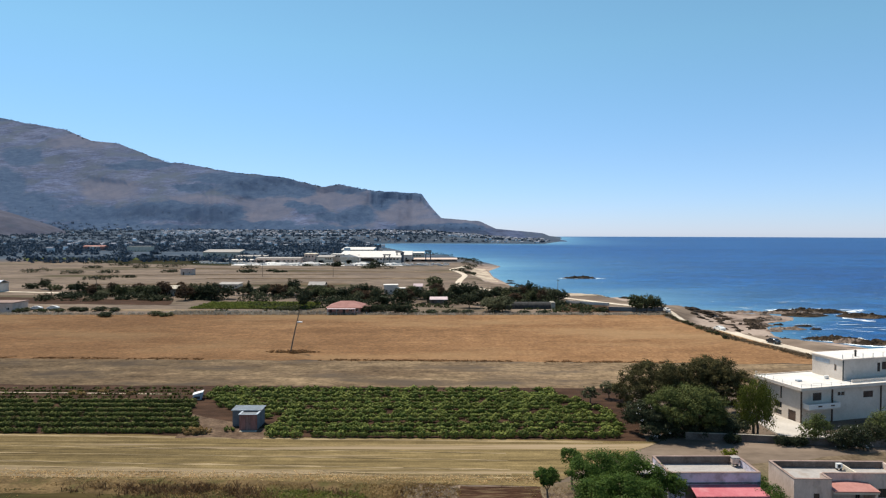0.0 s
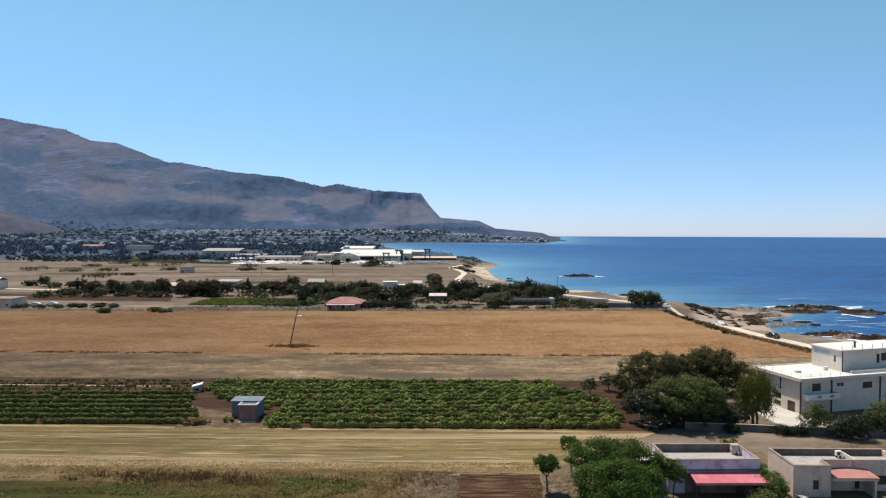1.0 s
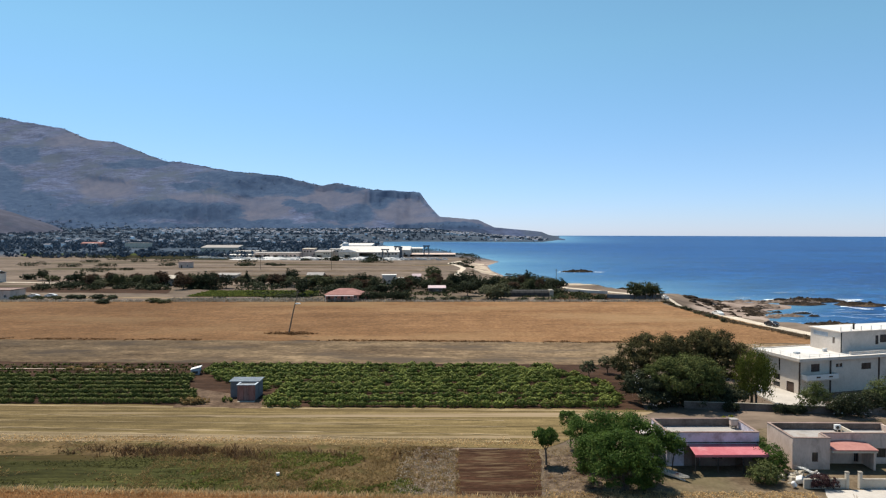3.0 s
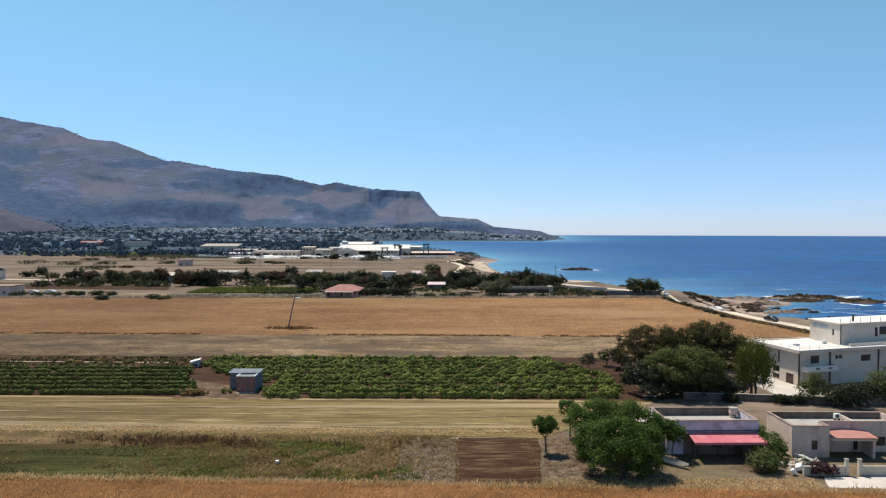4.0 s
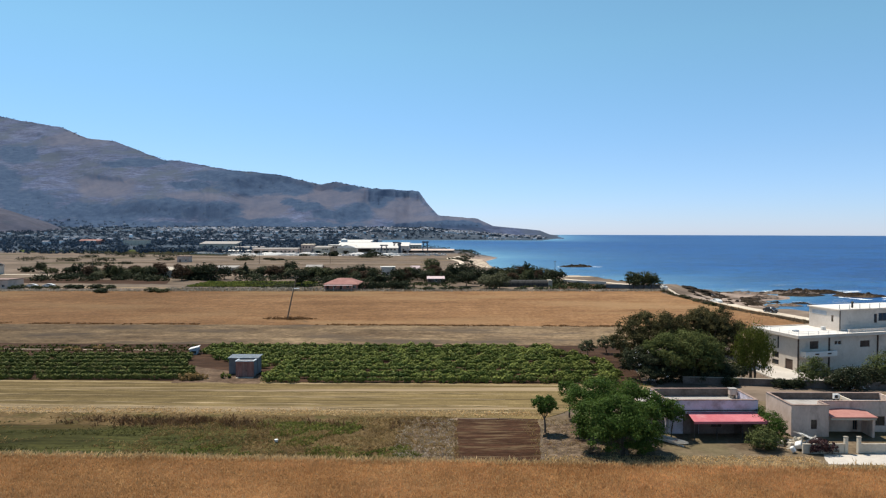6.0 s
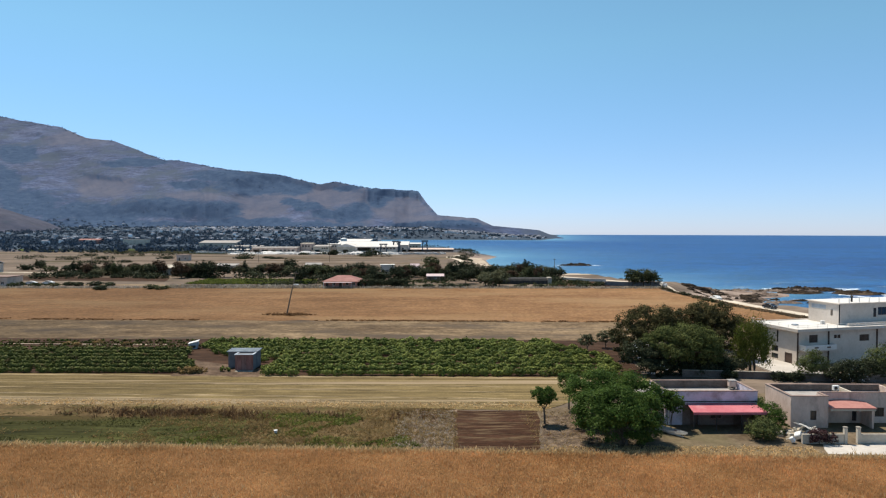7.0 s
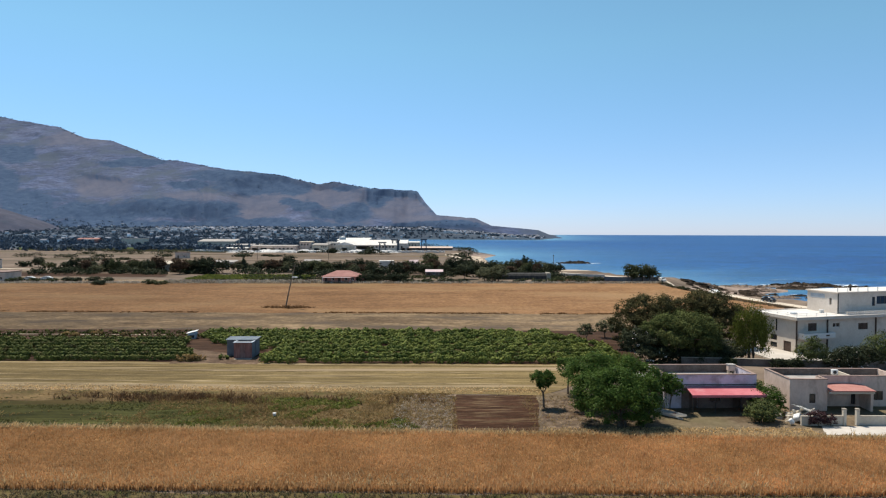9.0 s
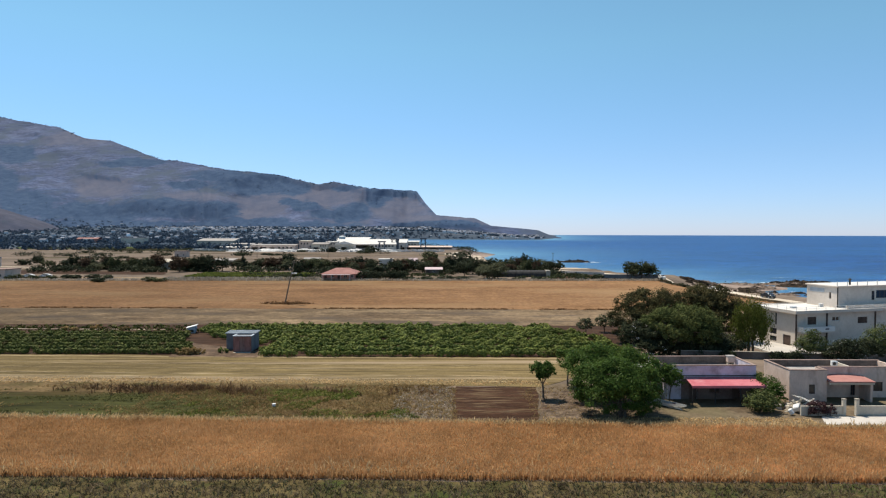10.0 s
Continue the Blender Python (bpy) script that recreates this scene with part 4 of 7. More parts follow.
n = 3500
wx, wy = rng.uniform(11, 39, n), rng.uniform(61.5, 66, n)
tufts("yard_grass", "pale dry grass strip before the houses", wx, wy, rng.uniform(0.06, 0.25, n), 0.05, "wheat_pale", 27, 4, 0.8, "grass")


# ---------- vineyard ----------
def vine_row(x0, x1, y, label, spacing, height, half, per_metre, seed, lumpy, leaf="leaf_vine"):
    """Stocks along a row, and a hedge of leaves round them whose top swells over each stock."""
    rng = np.random.default_rng(seed)
    root = thing("vine_row", (x0 + x1) / 2, y, label, "vine row", "rows of the vineyard")
    base = root.matrix_world.translation.copy()
    xs = np.arange(x0, x1, spacing)
    xs = xs + rng.normal(size=len(xs)) * 0.14
    xs = xs[rng.uniform(size=len(xs)) > (0.05 if lumpy > 0.8 else 0.008)]
    ys = y + rng.normal(size=len(xs)) * 0.14 * lumpy
    bm = bmesh.new()
    for x, yy in zip(xs, ys):
        z = gz(x, yy)
        tube(bm, [(x - base.x, yy - base.y, z - base.z - 0.1), (x - base.x + 0.05, yy - base.y, z - base.z + height * 0.5)], [0.05, 0.035], 5)
    tagged(part("vine_stock_row", bm, "bark", root, "short gnarled vine stocks"), kind="stuff")
    n = int(per_metre * spacing)
    k = np.repeat(np.arange(len(xs)), n)
    m = len(k)
    big = (rng.uniform(0.55, 1.35, len(xs)) ** lumpy)[k]
    u = rng.uniform(-1, 1, m)
    phi = rng.uniform(-0.5, math.pi + 0.5, m)
    swell = (1 - lumpy * 0.75 * u * u) * big * (1 + 0.16 * np.sin(u * 9 + k * 2.1) + 0.1 * rng.normal(size=m))
    reach = spacing * (0.52 + 0.12 * rng.normal(size=m))
    px = xs[k] + u * reach
    py = ys[k] + half * swell * np.cos(phi)
    pz = height * (0.45 + 0.55 * swell * np.sin(phi))
    c = np.stack([px - base.x, py - base.y, ground_z(px, py) + pz.clip(0.12, 9) - base.z], 1)
    nr = np.stack([0.5 * lumpy * u, np.cos(phi), np.sin(phi)], 1) + rng.normal(size=(m, 3)) * 0.28
    nr /= np.linalg.norm(nr, axis=1)[:, None]
    t = np.cross(nr, rng.normal(size=(m, 3)))
    t /= np.linalg.norm(t, axis=1)[:, None] + 1e-9
    w = np.cross(nr, t)
    s = 0.14 * rng.uniform(0.6, 1.5, m)[:, None]
    t, w = t * s, w * s * 0.8
    v = np.stack([c - t, c + w - t * 0.15, c + t, c - w - t * 0.15], 1).reshape(-1, 3)
    raw_part("foliage", v, np.arange(4 * m).reshape(-1, 4), leaf, root)
    return root


for i in range(12):
    y = 96.4 + 2.4 * i
    k = (y - 94) / 31
    left = -26.0 - 2 * k if y < 99 else (-26.5 if y < 106 else -33 - 11 * min(1, (y - 106) / 12))
    right = 27.3 - 6.5 * max(0, (k - 0.55) / 0.45) if k > 0.55 else 28.0 + 1.2 * k
    vine_row(left, right, y + 0.25 * math.sin(i * 2.4), "row of leafy green bush vines on brown soil", 1.75, 1.02, 0.56, 130, 100 + i, 1.0)
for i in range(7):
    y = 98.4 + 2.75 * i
    vine_row(-84 if i < 5 else -82, -39.0 - 0.42 * (y - 99), y, "low trellised vine row on dark soil", 1.1, 0.86, 0.33, 150, 140 + i, 0.4, "leaf_vine_shaded")

n = 420
wx, wy = rng.uniform(-96, -48, n), 118.6 + 2.2 * rng.integers(0, 4, n) + rng.normal(size=n) * 0.12
tufts("young_vines", "short young vines in rows on bare brown soil", wx, wy, rng.uniform(0.2, 0.55, n), 0.16, "leaf_vine_shaded", 26, 5, 0.6, "vines")

# ---------- near trees ----------
tree("broadleaf_tree", 19.6, 66.8, "spreading dense green broadleaf tree beside the wheat",
     [(-0.4, 0, 4.0, 3.0, 2.8, 1.9), (-2.9, 0.8, 3.5, 2.2, 2.2, 1.7), (2.0, 0.6, 3.6, 2.2, 2.2, 1.6), (0.2, -1.4, 2.4, 2.8, 1.6, 1.5), (-2.6, -0.8, 2.0, 1.9, 1.5, 1.4), (0.0, 1.4, 4.7, 2.3, 2.0, 1.3), (2.8, 0.2, 3.2, 1.4, 1.5, 1.3), (2.0, -0.9, 1.9, 1.3, 1.3, 1.2), (-4.0, 0.4, 2.5, 1.1, 1.3, 1.1), (-1.4, -1.6, 3.3, 1.6, 1.2, 1.1), (1.6, -1.5, 3.2, 1.5, 1.2, 1.1)],
     38000, 0.105, "leaf_fig", 0.18, 0.6, 31, stems=4, lumps=190, clump=0.33)
tree("broadleaf_tree", 18.0, 72.9, "tall green broadleaf tree behind a spreading one",
     [(0, 0, 4.6, 2.4, 2.2, 1.6), (-1.6, 0.3, 3.9, 1.7, 1.8, 1.3), (2.4, 0, 4.6, 2.4, 2.2, 1.6), (4.4, 0.4, 4.2, 2.2, 2.0, 1.6), (6.2, 0, 3.6, 1.9, 1.8, 1.6), (1.5, -1.2, 3.2, 2.4, 1.6, 1.5), (4.4, -1.0, 2.8, 2.2, 1.6, 1.5)],
     25000, 0.11, "leaf_fig", 0.2, 1.3, 32, stems=2, lumps=140, clump=0.34)
tree("broadleaf_tree", 26.5, 71.7, "slender young green tree before the lilac house",
     [(0, 0, 3.5, 1.2, 1.1, 0.9), (0.4, 0, 2.8, 1.1, 1.0, 0.8), (-0.6, 0.1, 2.9, 0.9, 0.9, 0.8)], 3600, 0.11, "leaf_fig", 0.09, 1.8, 33)
tree("small_tree", 12.3, 73.3, "small round-topped green tree with forked trunk",
     [(0, 0, 3.6, 1.05, 1.0, 0.8), (-0.75, 0, 3.5, 0.75, 0.8, 0.75), (0.75, 0.1, 3.3, 0.75, 0.8, 0.8), (0, 0, 2.8, 0.7, 0.7, 0.5)], 4200, 0.10, "leaf_fig", 0.12, 1.7, 34)
tree("small_tree", 16.3, 79.0, "thin young green tree on bare earth",
     [(0, 0, 3.6, 1.2, 1.0, 0.9), (-0.7, 0, 4.0, 0.8, 0.8, 0.7), (0.5, 0, 2.9, 0.9, 0.8, 0.8)], 2600, 0.11, "leaf_fig", 0.10, 2.1, 35)
tree("shrub", 16.4, 73.6, "low yellow-green shrub under the trees",
     [(0, 0, 1.3, 0.9, 0.8, 1.1), (0.6, 0, 0.9, 0.8, 0.8, 0.8)], 1600, 0.10, "leaf_shrub", 0.05, 0.4, 61, "shrub", stems=2)
tree("shrub", 35.3, 68.2, "rounded olive-green shrub before the lilac house",
     [(0, 0, 1.25, 1.5, 1.3, 1.0), (-0.9, -0.2, 1.1, 1.0, 1.0, 0.8), (0.9, 0, 1.0, 1.1, 1.0, 0.8), (-0.2, -0.5, 0.7, 1.2, 0.9, 0.6)], 5200, 0.085, "leaf_shrub", 0.06, 0.4, 36, "shrub", stems=2)
tree("hedge_shrub", 37.6, 72.2, "dense clipped dark green hedge between two houses",
     [(0, 0, 1.7, 1.6, 2.0, 1.2), (-0.2, 3.0, 1.7, 1.6, 2.0, 1.2), (0.5, -1.4, 1.4, 1.2, 1.2, 1.0), (0.6, -1.8, 0.8, 1.0, 0.9, 0.7)], 13000, 0.075, "leaf_fig", 0.07, 0.5, 37, "shrub", stems=2, clump=0.16, lumps=500)
tree("bougainvillea", 40.6, 66.9, "dark purple-leaved bush beside a rubble heap",
     [(0, 0, 0.85, 1.1, 0.8, 0.75), (1.0, 0, 0.7, 0.9, 0.7, 0.6), (-0.7, 0, 0.6, 0.7, 0.6, 0.5)], 2600, 0.09, "leaf_purple", 0.05, 0.3, 38, "bush", stems=2)

# pine grove beside the villa
tree("pine_tree", 37.8, 97.5, "dark green umbrella pine with broad crown",
     [(0, 0, 6.0, 4.2, 3.6, 1.5), (-3.2, 0, 5.0, 2.8, 2.6, 1.6), (3.4, 0.4, 5.0, 3.0, 2.8, 1.7), (0.6, -2.2, 4.6, 3.6, 2.2, 1.6), (-1.6, -1.4, 3.6, 3.0, 2.2, 1.5), (2.6, -1.4, 3.4, 2.8, 2.0, 1.5), (4.6, 0.5, 3.2, 2.2, 2.2, 1.6), (0.5, 1.5, 3.2, 4.0, 2.0, 1.6)],
     40000, 0.125, "leaf_pine", 0.34, 2.2, 41, stems=2, lumps=420, clump=0.24)
tree("pine_tree", 36.6, 108.0, "dark umbrella pine in a villa garden",
     [(0, 0, 7.6, 3.6, 3.4, 1.6), (-2.8, 0, 6.6, 3.0, 2.8, 1.7), (2.8, 0, 6.6, 2.8, 2.8, 1.7), (-4.2, -0.5, 4.6, 2.8, 2.6, 2.0), (0, -2, 5.0, 3.6, 2.4, 1.9), (3.0, -1, 4.4, 3.0, 2.2, 1.9), (-4.0, -1, 2.4, 2.8, 2.2, 1.8), (0, -2.4, 2.6, 3.2, 2.0, 1.8)],
     36000, 0.13, "leaf_pine_brown", 0.32, 2.6, 42, lumps=420, clump=0.24)
tree("pine_tree", 46.8, 109.5, "tall dark pine in a villa garden",
     [(0, 0, 8.0, 3.4, 3.2, 1.7), (2.8, 0, 6.8, 2.8, 2.8, 1.8), (-2.8, 0, 7.0, 3.0, 2.8, 1.8), (4.6, -0.4, 5.2, 2.4, 2.4, 2.0), (0.5, -1.6, 5.6, 3.6, 2.4, 1.9), (-3.0, -1, 4.4, 3.0, 2.4, 1.9), (2.5, -1.5, 3.4, 3.4, 2.2, 1.9), (-2.5, -1.8, 2.4, 3.2, 2.0, 1.8)],
     36000, 0.13, "leaf_pine_brown", 0.32, 2.8, 43, lumps=420, clump=0.24)
tree("pine_tree", 49.6, 116.5, "dark pine close behind the villa corner",
     [(0, 0, 6.2, 2.8, 2.6, 1.6), (-2.2, 0, 5.0, 2.4, 2.4, 1.8), (1.5, 0, 4.6, 2.2, 2.2, 1.7), (-1.5, 0, 2.8, 2.8, 2.2, 1.8)], 13000, 0.15, "leaf_pine_brown", 0.26, 2.2, 44, lumps=160)
tree("oleander", 32.6, 96.5, "dark oleander bush with white flowers",
     [(0, 0, 2.6, 1.9, 1.8, 1.9), (-1.2, 0.6, 3.4, 1.6, 1.6, 1.6), (0.9, -0.6, 1.6, 1.8, 1.5, 1.4), (-0.6, -0.8, 1.5, 1.6, 1.4, 1.3), (-2.0, 2.4, 3.0, 1.8, 1.8, 1.9)],
     15000, 0.125, "leaf_dark", 0.08, 0.6, 45, "bush", stems=3, flowers=90, lumps=200)
tree("yellow_green_tree", 48.9, 98.2, "upright yellow-green tree with drooping branches",
     [(0.2, 0, 6.2, 1.0, 1.0, 2.2), (-1.4, 0, 5.2, 0.9, 0.9, 2.2), (1.5, 0.2, 5.2, 1.0, 1.0, 2.2), (-0.5, -0.6, 4.0, 1.1, 1.0, 2.2), (0.9, -0.7, 4.0, 1.0, 1.0, 2.1), (-2.2, 0, 3.8, 0.8, 0.8, 2.2), (2.5, 0, 3.9, 0.8, 0.8, 2.0), (0.9, 0.3, 7.2, 0.6, 0.6, 1.2), (-0.9, 0.3, 6.9, 0.6, 0.6, 1.1), (2.2, -0.2, 2.4, 0.8, 0.7, 1.3), (-1.6, -0.4, 2.2, 0.8, 0.7, 1.4)],
     12500, 0.13, "leaf_weep", 0.2, 2.0, 46, clump=0.46, stems=2, lumps=130, droop=0.75)
for x, y, w in ((43.4, 94.0, 1.0), (50.6, 93.2, 1.4), (52.6, 92.9, 1.1)):
    tree("shrub", x, y, "dark low shrub at the foot of the garden wall",
         [(0, 0, 0.7, w, 0.8, 0.65), (w * 0.7, 0.1, 0.6, w * 0.7, 0.7, 0.5)], 2200, 0.10, "leaf_dark", 0.05, 0.3, int(700 + x), "shrub", stems=2)
for x, y in ((34.5, 96.6), (37.4, 96.5), (40.0, 96.4), (43.6, 96.6)):
    tree("shrub", x, y, "dark dense undergrowth beneath the pines",
         [(0, 0, 1.0, 1.9, 1.0, 1.0), (0.9, 0.4, 1.4, 1.3, 1.0, 1.1)], 3600, 0.12, "leaf_dark", 0.06, 0.4, int(720 + x), "shrub", stems=2)
tree("shrub", 45.6, 98.0, "grey-green shrub under a tree by the garden wall",
     [(0, 0, 1.8, 1.6, 1.4, 1.6), (1.0, 0, 1.4, 1.3, 1.2, 1.2), (-1.2, 0.2, 1.5, 1.3, 1.2, 1.3)], 2600, 0.14, "leaf_olive", 0.08, 0.6, 47, "shrub", stems=2)
tree("shrub", 41.3, 97.2, "grey-green shrub beneath the pines",
     [(0, 0, 1.7, 1.5, 1.4, 1.5), (0.9, 0, 1.2, 1.2, 1.2, 1.1)], 2000, 0.14, "leaf_olive", 0.08, 0.6, 48, "shrub", stems=2)
for i, (x, y, s) in enumerate([(26.9, 114.5, 1.0), (31.2, 118.0, 1.05), (33.2, 115.8, 1.1)]):
    tree("olive_tree", x, y, "small grey-green olive tree on red soil",
         [(0, 0, 2.1 * s, 1.3 * s, 1.2 * s, 0.95 * s), (0.7 * s, 0, 1.9 * s, 0.9, 0.9, 0.75), (-0.7 * s, 0.2, 1.9 * s, 0.9, 0.9, 0.75)], 1500, 0.13, "leaf_olive", 0.11, 0.9, 50 + i, group="olive trees by the vineyard")
tree("shrub", 55.6, 93.6, "olive-green shrub against the garden wall",
     [(0, 0, 2.5, 1.7, 1.4, 1.9), (1.2, 0, 2.0, 1.5, 1.2, 1.6), (-1.2, 0, 1.6, 1.2, 1.1, 1.4), (0.4, 0, 3.6, 0.9, 0.8, 1.0)], 5600, 0.10, "leaf_shrub", 0.08, 0.7, 55, "shrub", stems=3)
tree("oleander", 58.8, 91.4, "dark bush with white flowers before the villa",
     [(0, 0, 1.7, 1.9, 1.4, 1.6), (1.8, 0, 1.8, 1.8, 1.4, 1.6), (-0.9, 0.3, 1.2, 1.4, 1.2, 1.1), (0.9, 0, 2.6, 1.3, 1.1, 1.0)], 7000, 0.11, "leaf_dark", 0.07, 0.5, 56, "bush", stems=3, flowers=150)
tree("shrub", 62.9, 93.2, "dark green shrub along the garden wall",
     [(0, 0, 1.8, 1.9, 1.2, 1.5), (1.8, 0, 1.6, 1.6, 1.2, 1.4)], 4400, 0.11, "leaf_dark", 0.07, 0.5, 57, "shrub", stems=2)
tree("shrub", 66.6, 94.0, "tall leafy green shrub before the villa",
     [(0, 0, 2.9, 2.1, 1.6, 2.1), (2.0, 0.2, 2.7, 2.0, 1.6, 2.0), (-1.6, 0, 2.1, 1.5, 1.3, 1.7), (3.6, 0, 3.0, 1.8, 1.5, 2.0), (0.8, -0.4, 1.4, 2.4, 1.2, 1.3)], 8600, 0.115, "leaf_shrub", 0.09, 0.7, 58, "shrub", stems=3)
tree("weed_bush", 40.6, 88.6, "low green bush on the dry lane", [(0, 0, 0.5, 1.2, 0.8, 0.45)], 600, 0.12, "leaf_lime", 0.04, 0.2, 59, "bush")


# ---------- villa ----------
def villa():
    """Three-storey white villa; local x runs along its front, y into the depth, from the front left corner."""
    base_z = -0.75
    root = new("villa")
    root.matrix_world = pose(58.6, 103.0, 0, 0, 0, 15.0)
    tagged(root, "white three-storey flat-roofed villa with terrace", "house")
    W, D, T, TOP = 30.0, 9.2, 0.3, 5.1
    front = [(2.5, 4.3, 3.15, 4.45), (7.6, 9.1, 3.6, 4.35), (13.0, 15.1, 3.0, 4.1), (19.5, 21.5, 3.0, 4.2)]
    part("front_wall", wall_panel(W, base_z, TOP, T, front), "stucco_white", root)
    # the left wall runs back from the front corner
    side = [(0.6, 2.2, base_z + 0.02, 1.35), (3.6, 5.1, 1.1, 2.1), (3.6, 5.1, -0.1, 0.75), (3.62, 4.0, 2.75, 4.8)]
    turn = Matrix(((0, 1, 0, 0), (1, 0, 0, 0.3), (0, 0, 1, 0), (0, 0, 0, 1)))
    bm = moved(wall_panel(D - 0.3, base_z, TOP, T, side), turn)
    bmesh.ops.reverse_faces(bm, faces=bm.faces[:])
    part("side_wall", bm, "stucco_white", root)
    part("side_wall", box(W - T, W, T, D, base_z, TOP), "stucco_white", root)
    part("back_wall", box(T, W - T, D - T, D, base_z, TOP), "stucco_white", root)
    part("floor_slab", box(T, W - T, T, D - T, 2.0, 2.25), "concrete", root)
    # projecting terrace slab with a thick white edge and a kerb
    part("terrace_slab", box(-0.7, W + 0.6, -0.9, D + 0.5, TOP, 5.45, 0.04), "stucco_white", root, "white overhanging terrace slab")
    part("terrace_floor", box(-0.5, W + 0.3, -0.7, D + 0.25, 5.45, 5.47), "roof_white", root, "bright white terrace floor")
    for a in ((-0.7, W + 0.6, -0.9, -0.72), (-0.7, -0.52, -0.72, D + 0.5), (-0.52, W + 0.6, D + 0.32, D + 0.5)):
        part("kerb", box(*a, 5.45, 5.62), "stucco_white", root)
    rail = new("terrace_railing")
    rail.parent = root
    bm = bmesh.new()
    for z in (5.95, 6.25):
        tube(bm, [(-0.6, D + 0.4, z), (-0.6, -0.8, z)], [0.02, 0.02], 5)
        tube(bm, [(-0.6, -0.8, z), (W, -0.8, z)], [0.02, 0.02], 5)
    part("rail", bm, "white_paint", rail)
    for i in range(6):
        part("post", tube(bmesh.new(), [(-0.6, -0.8 + i * 2.0, 5.6), (-0.6, -0.8 + i * 2.0, 6.28)], [0.03, 0.03], 6), "white_paint", rail)
    for i in range(1, 15):
        part("post", tube(bmesh.new(), [(-0.6 + i * 2.0, -0.8, 5.6), (-0.6 + i * 2.0, -0.8, 6.28)], [0.03, 0.03], 6), "white_paint", rail)
    # upper storey, set back
    U0, V0, V1, ZT = 11.0, 2.3, 8.6, 9.0
    up = [(7.6, 8.3, 6.6, 8.2), (8.6, 12.5, 6.9, 8.3)]
    part("upper_front_wall", moved(wall_panel(W - U0, 5.47, ZT, T, up), Matrix.Translation((U0, V0, 0))), "stucco_white", root)
    ups = [(0.9, 1.35, 6.9, 8.0)]
    bm = moved(wall_panel(V1 - V0 - T, 5.47, ZT, T, ups), Matrix.Translation((U0, V0 + T, 0)) @ Matrix(((0, 1, 0, 0), (1, 0, 0, 0), (0, 0, 1, 0), (0, 0, 0, 1))))
    bmesh.ops.reverse_faces(bm, faces=bm.faces[:])
    part("upper_side_wall", bm, "stucco_white", root)
    part("upper_back_wall", box(U0 + T, W, V1 - T, V1, 5.47, ZT), "stucco_white", root)
    part("upper_roof", box(U0 - 0.25, W + 0.3, V0 - 0.25, V1 + 0.25, ZT, 9.2, 0.03), "stucco_white", root)
    part("roof_surface", box(U0, W, V0, V1, 9.2, 9.22), "roof_white", root)
    part("louvre_panel", box(U0 - 0.04, U0, V0 + 2.6, V0 + 5.6, 7.9, 8.6, 0.0), "metal_grey", root, "grey louvred panel")
    for i in range(8):
        u, v = U0 + i * 2.2, V0
        part("roof_post", tube(bmesh.new(), [(u, v, 9.2), (u, v, 10.0)], [0.07, 0.06], 6), "white_paint", root)
    part("chimney", moved(tube(bmesh.new(), [(0, 0, 9.2), (0, 0, 10.1), (0, 0, 10.15), (0, 0, 10.4)], [0.16, 0.16, 0.32, 0.05], 8), Matrix.Translation((15.2, 3.6, 0))), "dark_metal", root, "dark roof vent cowl")
    part("parapet", box(U0 + 0.4, W, V0 - 1.6, V0 - 1.4, 5.47, 6.0), "stucco_white", root)
    # roof clutter and wall fittings
    part("skylight", box(3.0, 3.9, 3.6, 4.3, 5.47, 5.75, 0.04), "metal_grey", root)
    part("air_unit", box(9.2, 10.0, 4.0, 4.4, 5.47, 6.05, 0.04), "white_paint", root)
    for u in (0.0, 6.3, 16.6):
        part("downpipe", box(u + 0.02, u + 0.24, -0.14, 0.0, base_z, TOP), "shutter", root, "dark brown pilaster strip")
    part("upper_downpipe", box(U0 + 0.02, U0 + 0.16, V0 - 0.1, V0, 5.47, 9.0), "dark_metal", root)
    bal = part("balcony", box(0.5, 6.9, -1.25, -0.004, 1.95, 2.12), "stucco_white", root)
    for a in ((0.5, 6.9, -1.25, -1.13, 2.12, 2.95), (0.5, 0.62, -1.13, -0.004, 2.12, 2.95), (6.78, 6.9, -1.13, -0.004, 2.12, 2.95)):
        part("balcony_parapet", box(*a, 0.02), "white_paint", bal)
    for u in (2.4, 4.9):
        part("flower_box", box(u, u + 0.7, -1.33, -1.25, 2.45, 2.65), "shutter", bal)
    part("gallery_lamp", box(16.2, 17.2, -0.98, -0.9, 5.2, 5.3), "white_paint", root)
    for k, (a, b, c, d) in enumerate(front):
        if k in (0, 2, 3):
            part("shutter", box(a + 0.03, b - 0.03, 0.08, 0.14, c + 0.02, d - 0.02), "shutter", root, "closed dark brown shutter")
        else:
            window_unit(root, Matrix.Translation((a, 0, c)), b - a, d - c)
    for a, b, c, d in up:
        window_unit(root, Matrix.Translation((U0 + a, V0, c)), b - a, d - c, 1 if b - a < 1 else 3, "shutter")
    side_m = Matrix.Translation((0, 0.3, 0)) @ Matrix(((0, 1, 0, 0), (1, 0, 0, 0), (0, 0, 1, 0), (0, 0, 0, 1)))
    for a, b, c, d in side[1:]:
        window_unit(root, side_m @ Matrix.Translation((a, 0, c)), b - a, d - c, 0, "shutter")
    part("door", moved(box(0.62, 2.18, 0.08, 0.14, base_z + 0.03, 1.33), side_m), "shutter", root, "dark wooden side door")
    part("patio", prism([(-8.5, -7.5), (-0.2, -6.8), (-0.02, 0.0), (-0.02, 9.0), (-5.5, 6.5)], base_z - 0.3, base_z + 0.42), "paving", root, "bright pale paved forecourt")
    return root


villa()


